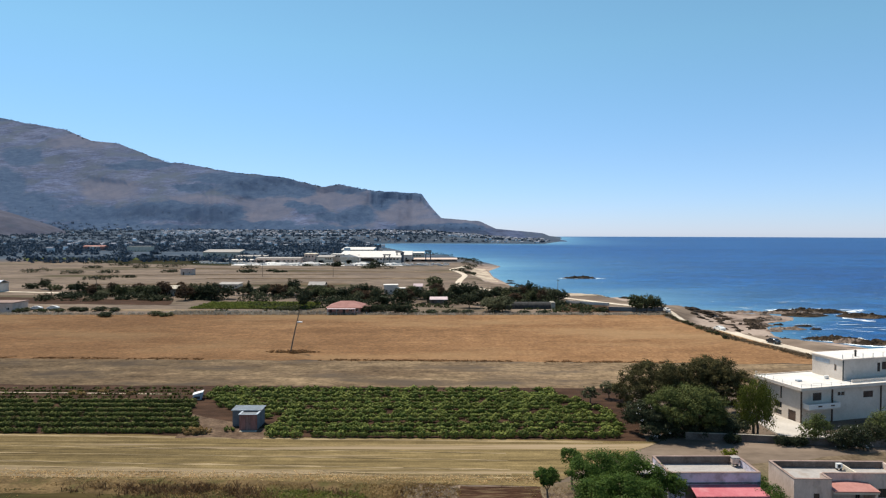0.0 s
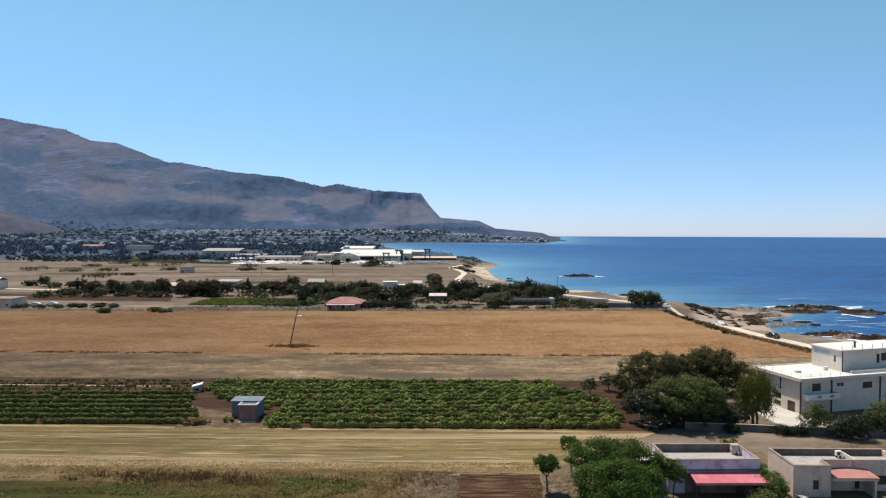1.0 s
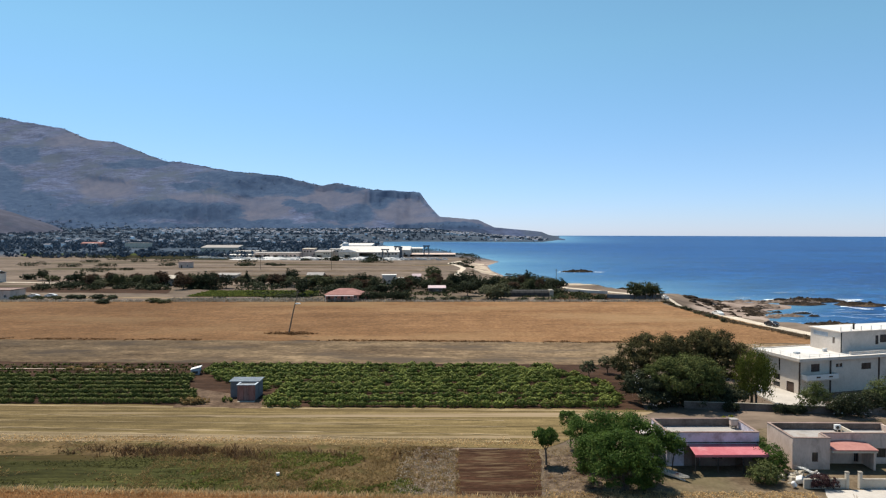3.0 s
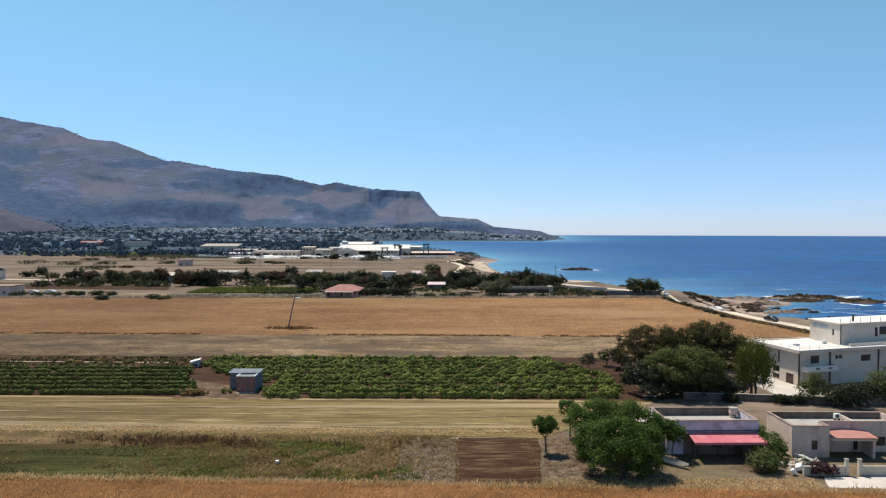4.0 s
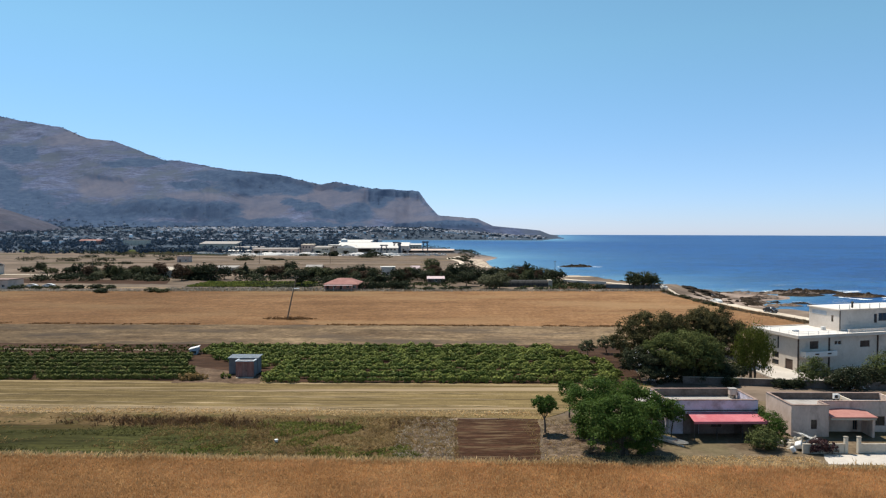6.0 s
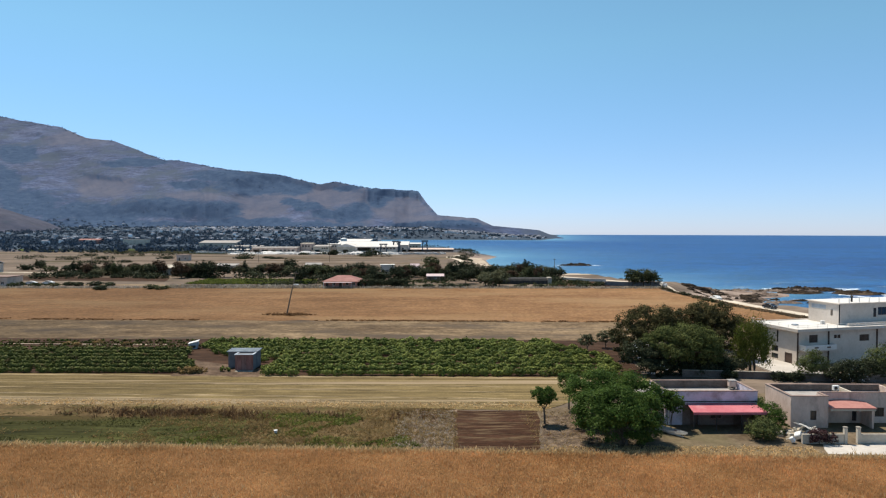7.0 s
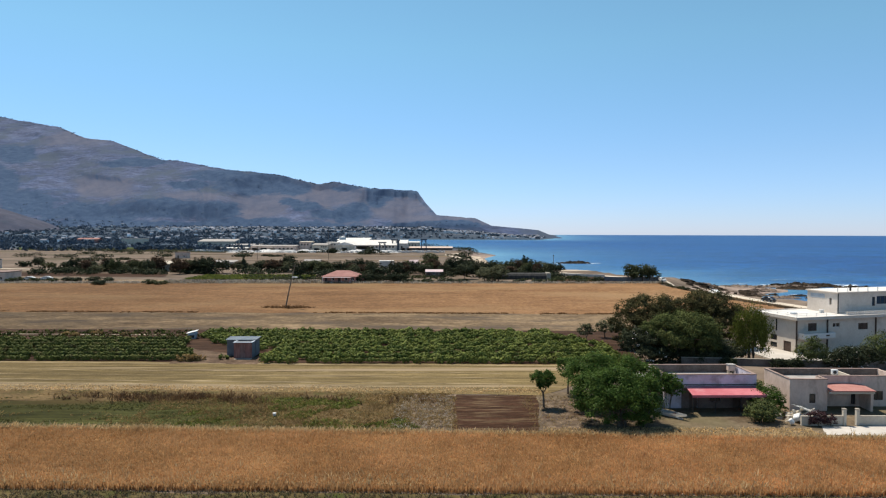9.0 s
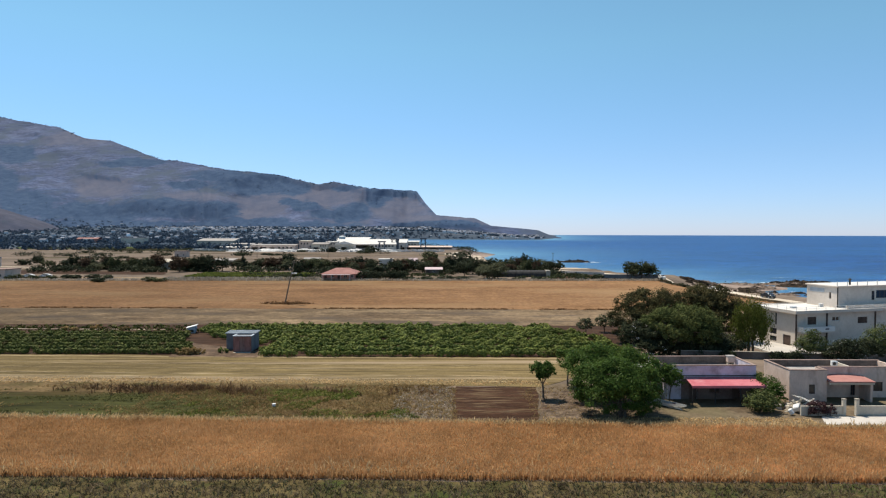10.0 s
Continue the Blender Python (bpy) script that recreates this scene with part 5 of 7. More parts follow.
def garden_wall():
    root = thing("garden_wall", 45, 94.6, "rendered low garden wall in front of the villa", "wall", z=0)
    pts = [(37.0, 95.6), (46.0, 94.6), (56.0, 93.0), (66, 92.2), (78, 92.0)]
    o = root.matrix_world.translation
    for (ax, ay), (bx, by) in zip(pts, pts[1:]):
        L, a = math.hypot(bx - ax, by - ay), math.atan2(by - ay, bx - ax)
        m = Matrix.Translation((ax - o.x, ay - o.y, 0)) @ Matrix.Rotation(a, 4, "Z")
        part("wall_section", moved(box(0, L - 0.01, 0, 0.22, gz(ax, ay) - 0.4, gz(ax, ay) + 1.0), m), "wall_shaded", root)
        part("coping", moved(box(-0.0, L - 0.01, -0.05, 0.27, gz(ax, ay) + 1.0, gz(ax, ay) + 1.08, 0.015), m), "concrete", root)


garden_wall()


# ---------- lilac house with red awning ----------
def lilac_house():
    zb = -1.15
    root = new("lilac_house")
    root.matrix_world = pose(26.3, 73.0, zb, 0, 0, 0.5)
    tagged(root, "low lilac-grey flat-roofed house with red awning", "house")
    W, D, H, T = 10.8, 5.6, 4.05, 0.25
    front = [(2.9, 3.9, 0.02, 2.1), (5.3, 6.6, 0.9, 2.0), (8.0, 9.0, 0.02, 2.1)]
    part("front_wall", wall_panel(W, -0.3, H, T, front), "stucco_lilac", root)
    part("side_wall", box(0, T, T, D - T, -0.3, H), "stucco_lilac", root)
    part("side_wall", box(W - T, W, T, D - T, -0.3, H), "stucco_lilac", root)
    part("back_wall", box(0, W, D - T, D, -0.3, H), "wall_shaded", root)
    part("roof", box(T, W - T, T, D - T, 2.95, 3.15), "roof_grey", root, "pale flat roof behind parapets")
    part("interior_floor", box(T, W - T, T, D - T, -0.1, 0.0), "concrete", root)
    for a in ((-0.05, W + 0.05, -0.05, T + 0.03), (-0.05, W + 0.05, D - T - 0.03, D + 0.05), (-0.05, T + 0.03, T + 0.03, D - T - 0.03), (W - T - 0.03, W + 0.05, T + 0.03, D - T - 0.03)):
        part("coping", box(*a, H, H + 0.08, 0.015), "coping", root)
    for a, b, c, d in (front[0], front[2]):
        part("door", box(a + 0.02, b - 0.02, 0.1, 0.15, c, d - 0.02), "shutter", root, "dark wooden door")
    a, b, c, d = front[1]
    window_unit(root, Matrix.Translation((a, 0, c)), b - a, d - c, 1, "shutter")
    # thin dark sheet that puts the awning's shade onto the lower wall
    part("dado", wall_panel(8.7, 0.02, 2.5, 0.03, [(a - 2.0, b - 2.0, max(c, 0.03), d) for a, b, c, d in front]), "porch_dark", root, "lower wall painted dark with the awning's shade").location = (2.0, -0.033, 0)
    # awning: sloping sheet on posts, with a valance
    aw = new("awning")
    aw.parent = root
    aw["label"] = "faded red sloping awning"
    x0, x1, ya, za, yb, zb2 = 2.35, W - 0.45, -0.02, 2.72, -2.35, 2.28
    bm = bmesh.new()
    q = [bm.verts.new(p) for p in ((x0, yb, zb2), (x1 + 0.4, yb, zb2), (x1, ya, za), (x0 + 0.1, ya, za), (x0, yb, zb2 - 0.05), (x1 + 0.4, yb, zb2 - 0.05), (x1, ya, za - 0.05), (x0 + 0.1, ya, za - 0.05))]
    for f in ((0, 1, 2, 3), (7, 6, 5, 4), (0, 4, 5, 1), (1, 5, 6, 2), (2, 6, 7, 3), (3, 7, 4, 0)):
        bm.faces.new([q[i] for i in f])
    part("canopy", bm, "awning_red", aw)
    part("valance", box(x0, x1 + 0.4, yb - 0.03, yb - 0.004, zb2 - 0.28, zb2 - 0.02), "awning_red", aw)
    for x in (x0 + 0.1, 5.0, 7.9, x1 + 0.25):
        part("post", box(x - 0.04, x + 0.04, yb + 0.05, yb + 0.13, -0.2, zb2 - 0.05), "dark_metal", aw)
    part("gutter", box(0.1, W - 0.1, -0.10, -0.004, 2.84, 2.94), "dark_metal", root)
    part("terrace", box(1.5, W + 0.2, -2.7, -0.004, -0.4, 0.02), "concrete", root, "shaded concrete porch floor")
    part("downpipe", tube(bmesh.new(), [(0.35, -0.08, 0), (0.35, -0.08, 3.6)], [0.06, 0.06], 6), "white_paint", root, "white downpipe")
    # lower annex on the left side and roof fittings
    part("annex", box(-2.6, -0.004, 1.2, D - 0.3, -0.3, 3.3), "stucco_worn", root)
    part("annex_roof", box(-2.4, -0.2, 1.4, D - 0.5, 3.3, 3.32), "roof_grey", root)
    part("annex_coping", box(-2.66, -0.06, 1.1, 1.35, 3.3, 3.5), "coping", root)
    tank = part("water_tank", box(W - 1.3, W - 0.45, D - 1.4, D - 0.7, 3.5, 4.25, 0.08), "stucco_worn", root, "pale roof water tank")
    part("tank_lid", box(W - 1.36, W - 0.39, D - 1.46, D - 0.64, 4.25, 4.35, 0.03), "roof_grey", tank)
    for x in (W - 1.25, W - 0.62):
        part("tank_leg", box(x, x + 0.12, D - 1.3, D - 0.8, 3.15, 3.5), "concrete", tank)


lilac_house()


# ---------- beige house with porch ----------
def beige_house():
    root = new("beige_house")
    root.matrix_world = pose(40.4, 72.0, -1.15, 0, 0, -1.0)
    tagged(root, "worn beige flat-roofed house with salmon porch canopy", "house")
    H, T, D = 3.75, 0.25, 5.9
    part("front_wall", wall_panel(4.3, -0.3, H, T, [(2.25, 2.95, 1.0, 2.1)]), "stucco_worn", root)
    part("side_wall", box(0, T, T, D, -0.3, H), "stucco_worn", root)
    part("back_wall", box(T, 14.0, D - T, D, -0.3, H), "wall_shaded", root)
    part("porch_side_wall", box(4.3 - T, 4.3, T, 2.0, -0.3, H), "stucco_worn", root)
    part("porch_back_wall", moved(wall_panel(9.7, -0.3, H, T, [(0.1, 0.7, 0.02, 2.1), (3.85, 4.4, 0.4, 2.0), (6.5, 7.6, 0.9, 2.0)]), Matrix.Translation((4.3, 1.8, 0))), "stucco_worn", root)
    part("porch_end_wall", box(9.15, 9.4, -0.2, 1.8, -0.3, 2.5), "stucco_worn", root)
    part("end_wall", box(14.0 - T, 14.0, 2.05, D - T, -0.3, H), "stucco_worn", root)
    part("roof", box(T, 14.0 - T, 2.05, D - T, 2.85, 3.0), "roof_grey", root, "grey flat roof behind parapets")
    part("roof", box(T, 4.05, T, 2.05, 2.85, 3.0), "roof_grey", root, "grey flat roof behind parapets")
    for a in ((-0.05, 4.35, -0.05, T + 0.03), (-0.05, T + 0.03, T + 0.03, D - T), (-0.05, 14.05, D - T - 0.03, D + 0.05), (4.3 - T - 0.03, 4.33, T + 0.03, 1.77), (4.36, 14.05, 1.77, 2.08)):
        part("coping", box(*a, H, H + 0.07, 0.015), "coping", root)
    part("roof_partition", box(8.6, 8.8, 2.05, D - T, 3.0, H - 0.15), "stucco_cream", root)
    window_unit(root, Matrix.Translation((2.25, 0, 1.0)), 0.7, 1.1, 0, "shutter")
    for a, b, c, d in ((3.85, 4.4, 0.4, 2.0), (6.5, 7.6, 0.9, 2.0)):
        window_unit(root, Matrix.Translation((4.3 + a, 1.8, c)), b - a, d - c, 1, "shutter")
    part("door", box(4.42, 4.98, 1.9, 1.95, 0.02, 2.08), "shutter", root, "dark wooden door")
    # slightly arched canopy over the porch
    bm = bmesh.new()
    n = 10
    lo, hi = [], []
    for i in range(n + 1):
        x = 4.35 + 5.15 * i / n
        rise = 0.22 * math.sin(math.pi * i / n)
        lo.append([bm.verts.new((x, y, z)) for y, z in ((-0.55, 2.45), (1.79, 2.62 + rise))])
        hi.append([bm.verts.new((x, y, z + 0.12)) for y, z in ((-0.55, 2.45), (1.79, 2.62 + rise))])
    for i in range(n):
        bm.faces.new((hi[i][0], hi[i + 1][0], hi[i + 1][1], hi[i][1]))
        bm.faces.new((lo[i][1], lo[i + 1][1], lo[i + 1][0], lo[i][0]))
        bm.faces.new((lo[i][0], lo[i + 1][0], hi[i + 1][0], hi[i][0]))
        bm.faces.new((lo[i + 1][1], lo[i][1], hi[i][1], hi[i + 1][1]))
    bm.faces.new((lo[0][1], lo[0][0], hi[0][0], hi[0][1]))
    bm.faces.new((lo[n][0], lo[n][1], hi[n][1], hi[n][0]))
    part("canopy", bm, "awning_salmon", root, "salmon tiled porch canopy")
    part("canopy_beam", box(4.35, 9.45, -0.45, -0.25, 2.2, 2.44), "stucco_cream", root)
    part("porch_floor", box(4.3, 9.8, -0.6, 1.8, -0.4, 0.02), "concrete", root)
    unit = part("air_unit", box(7.7, 8.4, 4.7, 5.1, 3.25, 3.85, 0.03), "white_paint", root, "white air-conditioning unit")
    part("fan_grille", moved(tube(bmesh.new(), [(0, 0, 0), (0, 0, 0.03)], [0.2, 0.2], 14), Matrix.Translation((7.98, 4.699, 3.55)) @ Matrix.Rotation(radians(90), 4, "X")), "dark_metal", unit)
    for x in (7.78, 8.24):
        part("bracket", box(x, x + 0.08, 4.7, 5.1, 3.0, 3.25), "dark_metal", unit)


beige_house()


def gate_wall():
    root = thing("front_wall", 43.4, 66.9, "low rendered boundary wall with two gate pillars", "wall")
    for a, b in ((-4.6, -0.15), (1.62, 14.0)):
        part("wall_section", box(a, b, -0.1, 0.12, -0.3, 1.0), "stucco_cream", root)
        part("coping", box(a, b, -0.14, 0.16, 1.0, 1.06, 0.015), "concrete", root)
    for x in (-0.13, 1.28):
        pl = part("gate_pillar", box(x, x + 0.32, -0.16, 0.16, -0.3, 1.75), "stucco_cream", root, "square rendered gate pillar")
        part("pillar_cap", box(x - 0.04, x + 0.36, -0.2, 0.2, 1.75, 1.84, 0.02), "concrete", pl)


gate_wall()
field("forecourt", [(39.5, 63.6), (70, 62.8), (70, 66.6), (41.0, 66.6)], "paving", "pale concrete forecourt before the low wall", 0.06, 2, 0.3, "pavement")


def rubble():
    root = thing("rubble_heap", 39.3, 68.6, "heap of pale rubble, boards and a tarpaulin", "rubble")
    root.scale = (1.3, 1.2, 1.25)
    rng = np.random.default_rng(77)
    for i in range(16):
        bm = box(-0.3, 0.3, -0.25, 0.25, -0.2, 0.2, 0.06)
        r = Euler(rng.uniform(0, 6, 3)).to_matrix().to_4x4()
        s = rng.uniform(0.5, 1.3)
        part("block", moved(bm, Matrix.Translation((rng.normal() * 0.7, rng.normal() * 0.5, 0.15 + abs(rng.normal()) * 0.25)) @ r @ Matrix.Scale(s, 4)), "stucco_cream" if i % 3 else "white_paint", root)
    for i in range(6):
        a = Vector((rng.uniform(-1.2, 0.2), rng.uniform(-0.4, 0.4), 0.0))
        b = a + Vector((rng.uniform(0.8, 2.0), rng.uniform(-0.4, 0.4), rng.uniform(0.3, 1.2)))
        part("board", tube(bmesh.new(), [a, b], [0.07, 0.07], 4), "stucco_cream", root)
    bm = bmesh.new()
    for i in range(9):
        for j in range(5):
            bm.verts.new((-0.2 + i * 0.26, -0.5 + j * 0.25, 1.35 - i * 0.09 + 0.08 * math.sin(i * 1.3 + j)))
    bm.verts.ensure_lookup_table()
    for i in range(8):
        for j in range(4):
            bm.faces.new([bm.verts[k] for k in (i * 5 + j, (i + 1) * 5 + j, (i + 1) * 5 + j + 1, i * 5 + j + 1)])
    bmesh.ops.solidify(bm, geom=bm.faces[:], thickness=0.05)
    part("tarpaulin", bm, "white_paint", root, "crumpled white tarpaulin")


rubble()


def hull():
    """A long slim white boat lying on the grass."""
    root = thing("rowing_boat", 25.5, 70.3, "slim white boat lying on dry grass", "boat", turn=-50)
    root.scale = (1.2, 1.1, 1.1)
    bm = bmesh.new()
    n, m = 14, 9
    rows = []
    for i in range(n + 1):
        t = i / n * 2 - 1
        w = 0.42 * (1 - abs(t) ** 2.4) + 0.02
        d = 0.42 * (1 - 0.6 * abs(t) ** 3)
        rows.append([bm.verts.new((t * 2.1, w * math.cos(math.pi * j / (m - 1)), 0.5 + 0.12 * t * t - d * math.sin(math.pi * j / (m - 1)))) for j in range(m)])
    for a, b in zip(rows, rows[1:]):
        for j in range(m - 1):
            bm.faces.new((a[j], a[j + 1], b[j + 1], b[j]))
    bmesh.ops.solidify(bm, geom=bm.faces[:], thickness=0.04)
    part("shell", bm, "white_paint", root)
    for x in (-0.8, 0.7):
        part("thwart", box(x, x + 0.2, -0.36, 0.36, 0.38, 0.42), "wood_brown", root)
    part("keel", box(-1.7, 1.7, -0.03, 0.03, 0.02, 0.12), "white_paint", root)


hull()


# ---------- shed, bin and pole by the vineyard ----------
M["roof_sheet_dark"] = material("blue_grey_roof_sheet", (0.15, 0.175, 0.20), (0.24, 0.27, 0.30), 0.8, 5.0, rough=0.6, patch=(0.16, 0.13, 0.11), patch_scale=0.7, patch_at=(0.58, 0.75))


M["porch_boards"] = material("weathered_red_boards", (0.19, 0.085, 0.070), (0.34, 0.17, 0.14), 1.0, 6.0, stretch=(3, 3, 0.5))


def shed():
    root = thing("shed", -32.3, 99.6, "grey metal-roofed shed with reddish board front", "shed")
    root.scale = (0.91, 1.0, 1.1)
    for a in ((-1.9, 3.15, 2.0, 2.08), (-1.9, 3.15, 4.12, 4.2), (-1.9, -1.82, 2.08, 4.12), (3.07, 3.15, 2.08, 4.12)):
        part("sheet_wall", box(*a, -0.2, 2.42), "metal_blue", root, "blue-grey sheet-metal wall")
    bm = bmesh.new()
    q = [bm.verts.new(p) for p in ((-2.1, 1.75, 2.42), (3.4, 1.75, 2.42), (3.4, 4.4, 2.52), (-2.1, 4.4, 2.52), (-2.1, 1.75, 2.48), (3.4, 1.75, 2.48), (3.4, 4.4, 2.58), (-2.1, 4.4, 2.58))]
    for f in ((3, 2, 1, 0), (4, 5, 6, 7), (0, 1, 5, 4), (1, 2, 6, 5), (2, 3, 7, 6), (3, 0, 4, 7)):
        bm.faces.new([q[i] for i in f])
    part("roof", bm, "roof_sheet_dark", root, "blue-grey corrugated roof")
    for i in range(19):
        x = -2.05 + i * 0.3
        part("roof_rib", tube(bmesh.new(), [(x, 1.75, 2.49), (x, 4.4, 2.59)], [0.035, 0.035], 4), "roof_sheet_dark", root)
    part("porch_front", wall_panel(3.1, -0.2, 2.3, 0.1, [(1.05, 1.95, 0.0, 1.95)]), "porch_boards", root, "reddish brown board front")
    part("porch_side", box(0.0, 0.1, 0.1, 1.99, -0.2, 2.3), "wood_brown", root)
    part("porch_side", box(3.0, 3.1, 0.1, 1.99, -0.2, 2.3), "metal_blue", root)
    for a in ((-0.12, 3.22, -0.15, 0.12), (-0.12, 0.2, 0.12, 1.74), (2.9, 3.22, 0.12, 1.74)):
        part("porch_roof_edge", box(*a, 2.3, 2.38), "metal_grey", root)
    part("roof_sheet", box(0.2, 2.9, 0.12, 1.3, 2.3, 2.35), "metal_blue", root, "blue-grey roof sheet")
    part("door", box(1.07, 1.93, 0.04, 0.08, 0.0, 1.93), "wood_brown", root, "brown board door")
    part("door_handle", box(1.82, 1.88, 0.0, 0.04, 0.9, 1.05), "dark_metal", root)
    for i in range(8):
        part("batten", box(0.02 + i * 0.43, 0.07 + i * 0.43, -0.03, -0.003, 1.98, 2.29), "wood_brown", root)
    part("doorstep", box(0.2, 3.2, -0.9, -0.16, -0.2, 0.08), "concrete", root, "pale concrete doorstep")


shed()
field("shed_clearing", [(-41, 96.2), (-27.5, 95.4), (-27, 99.5), (-43, 108)], "clearing", "trodden dry earth around the shed", 0.07, 1.5, 0.5)


def white_cart():
    root = thing("white_bin", -46.0, 117.6, "white hooded farm box lying on dark soil", "container", turn=12)
    root.scale = (1.25, 1.2, 1.2)
    bm = bmesh.new()
    prof = [(-0.7, 0), (0.7, 0), (0.85, 0.9), (0.3, 1.05), (-0.5, 0.65)]
    lo = [bm.verts.new((x, -0.6, z)) for x, z in prof]
    hi = [bm.verts.new((x, 0.7, z)) for x, z in prof]
    bm.faces.new(lo)
    bm.faces.new(hi[::-1])
    for i in range(5):
        bm.faces.new((lo[i], hi[i], hi[(i + 1) % 5], lo[(i + 1) % 5]))
    bmesh.ops.bevel(bm, geom=bm.edges[:], offset=0.06, segments=2, affect="EDGES")
    part("shell", bm, "metal_grey", root)
    part("hood", moved(box(-0.75, 0.8, -0.7, 0.8, 0, 0.08, 0.03), Matrix.Translation((0.15, 0, 1.0)) @ Matrix.Rotation(radians(-14), 4, "Y")), "white_paint", root, "white lid")
    part("opening", box(-0.3, 0.5, -0.63, -0.602, 0.2, 0.6), "dark_metal", root)


white_cart()
for i, (x, y, w) in enumerate([(-71, 121.5, 1.0), (-66, 122.5, 1.3), (-69, 120.5, 0.8), (-60, 121.0, 0.7)]):
    tree("vine_prunings", x, y, "grey heap of cut branches on dark soil", [(0, 0, 0.3, w, 0.7, 0.3)], 350, 0.16, "leaf_dry", 0.03, 0.15, 160 + i, "branch heap", "branch heaps")
tree("vine_prunings", -38.8, 98.0, "brown heap of dry branches near the shed", [(0, 0, 0.5, 1.7, 0.9, 0.5), (1.6, 0.2, 0.4, 1.1, 0.7, 0.4)], 1400, 0.16, "leaf_dry", 0.04, 0.2, 166, "branch heap")
tree("bush", -30.8, 99.4, "green weeds at the shed's foot", [(3.4, 0, 0.5, 0.8, 0.6, 0.5), (-3, -0.2, 0.4, 0.8, 0.5, 0.4)], 700, 0.14, "leaf_vine", 0.03, 0.2, 167, "bush")


def pole():
    root = thing("utility_pole", -39.2, 161.5, "leaning wooden utility pole with small crossarm", "pole")
    part("shaft", tube(bmesh.new(), [(0, 0, -0.5), (1.25, 0, 5.5), (2.6, 0, 11.2)], [0.19, 0.16, 0.11], 9), "pole_wood", root)
    part("crossarm", box(2.0, 3.2, -0.06, 0.06, 10.6, 10.75, 0.01), "pole_wood", root)
    for x in (2.1, 2.6, 3.1):
        part("insulator", tube(bmesh.new(), [(x, 0, 10.75), (x, 0, 10.87), (x, 0, 11.0)], [0.03, 0.07, 0.03], 7), "pole_wood", root)
    arm = part("lamp_arm", tube(bmesh.new(), [(1.7, 0, 7.4), (2.2, -0.1, 7.75)], [0.05, 0.05], 6), "metal_grey", root)
    part("lamp_head", box(1.9, 3.2, -0.45, 0.25, 7.7, 8.0, 0.08), "white_paint", arm, "white lamp head")


pole()
tree("bush", -38.0, 161.5, "low dry scrub round the foot of a pole", [(0, 0, 0.2, 3.4, 1.6, 0.22), (-4, 0.3, 0.15, 3.6, 1.3, 0.18), (3.6, 0, 0.12, 2.4, 1.0, 0.15)], 2600, 0.14, "leaf_rust", 0.03, 0.1, 168, "bush")


def bucket():
    root = thing("white_bucket", -18.3, 70.2, "small white plastic bucket in the grass", "bucket")
    bm = tube(bmesh.new(), [(0, 0, 0), (0, 0, 0.36)], [0.15, 0.2], 12)
    part("pail", bm, "white_paint", root)
    part("rim", tube(bmesh.new(), [(0, 0, 0.36), (0, 0, 0.39)], [0.215, 0.215], 12), "white_paint", root)


bucket()

# ---------- garden belt behind the far wheat ----------
def template(name, label, blobs, count, leaf, mat, seed, x, y, category="tree", trunk=0.16, fork=1.5):
    return tree(name, x, y, label, blobs, count, leaf, mat, trunk, fork, seed, category, "garden trees behind the wheat")


TEMPL = {
    "d": template("garden_tree", "dense dark green garden tree", [(0, 0, 4.6, 2.6, 2.4, 1.9), (-1.9, 0.3, 3.4, 1.9, 1.9, 1.7), (1.9, -0.2, 3.6, 1.9, 1.9, 1.8), (0.3, -1.2, 2.6, 2.2, 1.6, 1.5)], 2600, 0.25, "leaf_dark", 201, -171.3, 299.5),
    "m": template("garden_tree", "green garden tree with uneven crown", [(0, 0, 4.4, 2.2, 2.2, 2.0), (-1.6, 0.3, 3.2, 1.9, 1.8, 1.6), (1.7, 0, 3.0, 1.8, 1.8, 1.6)], 2300, 0.25, "leaf_mid", 202, -145.1, 284.9),
    "o": template("garden_tree", "grey-green olive tree in a garden", [(0, 0, 3.4, 2.6, 2.4, 1.8), (-1.9, 0, 2.6, 1.9, 1.9, 1.4), (1.9, 0.2, 2.5, 2.0, 1.9, 1.4), (0, -1, 1.9, 2.2, 1.6, 1.1)], 2600, 0.24, "leaf_olive", 203, 20.2, 235.5),
    "b": template("garden_tree", "brownish bronze-leaved garden tree", [(0, 0, 4.0, 2.2, 2.2, 1.8), (-1.6, 0.3, 3.0, 1.8, 1.8, 1.5), (1.6, 0, 2.8, 1.8, 1.8, 1.5)], 2300, 0.24, "leaf_bronze", 207, -3.0, 296.0),
    "c": template("cypress", "slim dark cypress in a garden", [(0, 0, 2.2, 0.9, 0.9, 1.6), (0, 0, 4.2, 0.75, 0.75, 1.6), (0, 0, 5.8, 0.45, 0.45, 1.1)], 1300, 0.2, "leaf_dark", 204, -92.4, 300.1, "cypress", 0.12, 0.6),
    "s": template("garden_shrub", "dark scrubby evergreen garden shrub", [(0, 0, 1.2, 1.8, 1.4, 1.1), (1.2, 0.2, 0.9, 1.2, 1.1, 0.9), (-1.2, 0, 1.0, 1.3, 1.1, 0.9)], 1500, 0.2, "leaf_dark", 205, -156.6, 291.0, "shrub", 0.07, 0.4),
    "g": template("garden_shrub", "leafy mid-green garden shrub", [(0, 0, 1.2, 1.8, 1.4, 1.1), (1.2, 0.2, 0.9, 1.2, 1.1, 0.9)], 1300, 0.2, "leaf_mid", 206, -134.9, 284.9, "shrub", 0.07, 0.4),
}


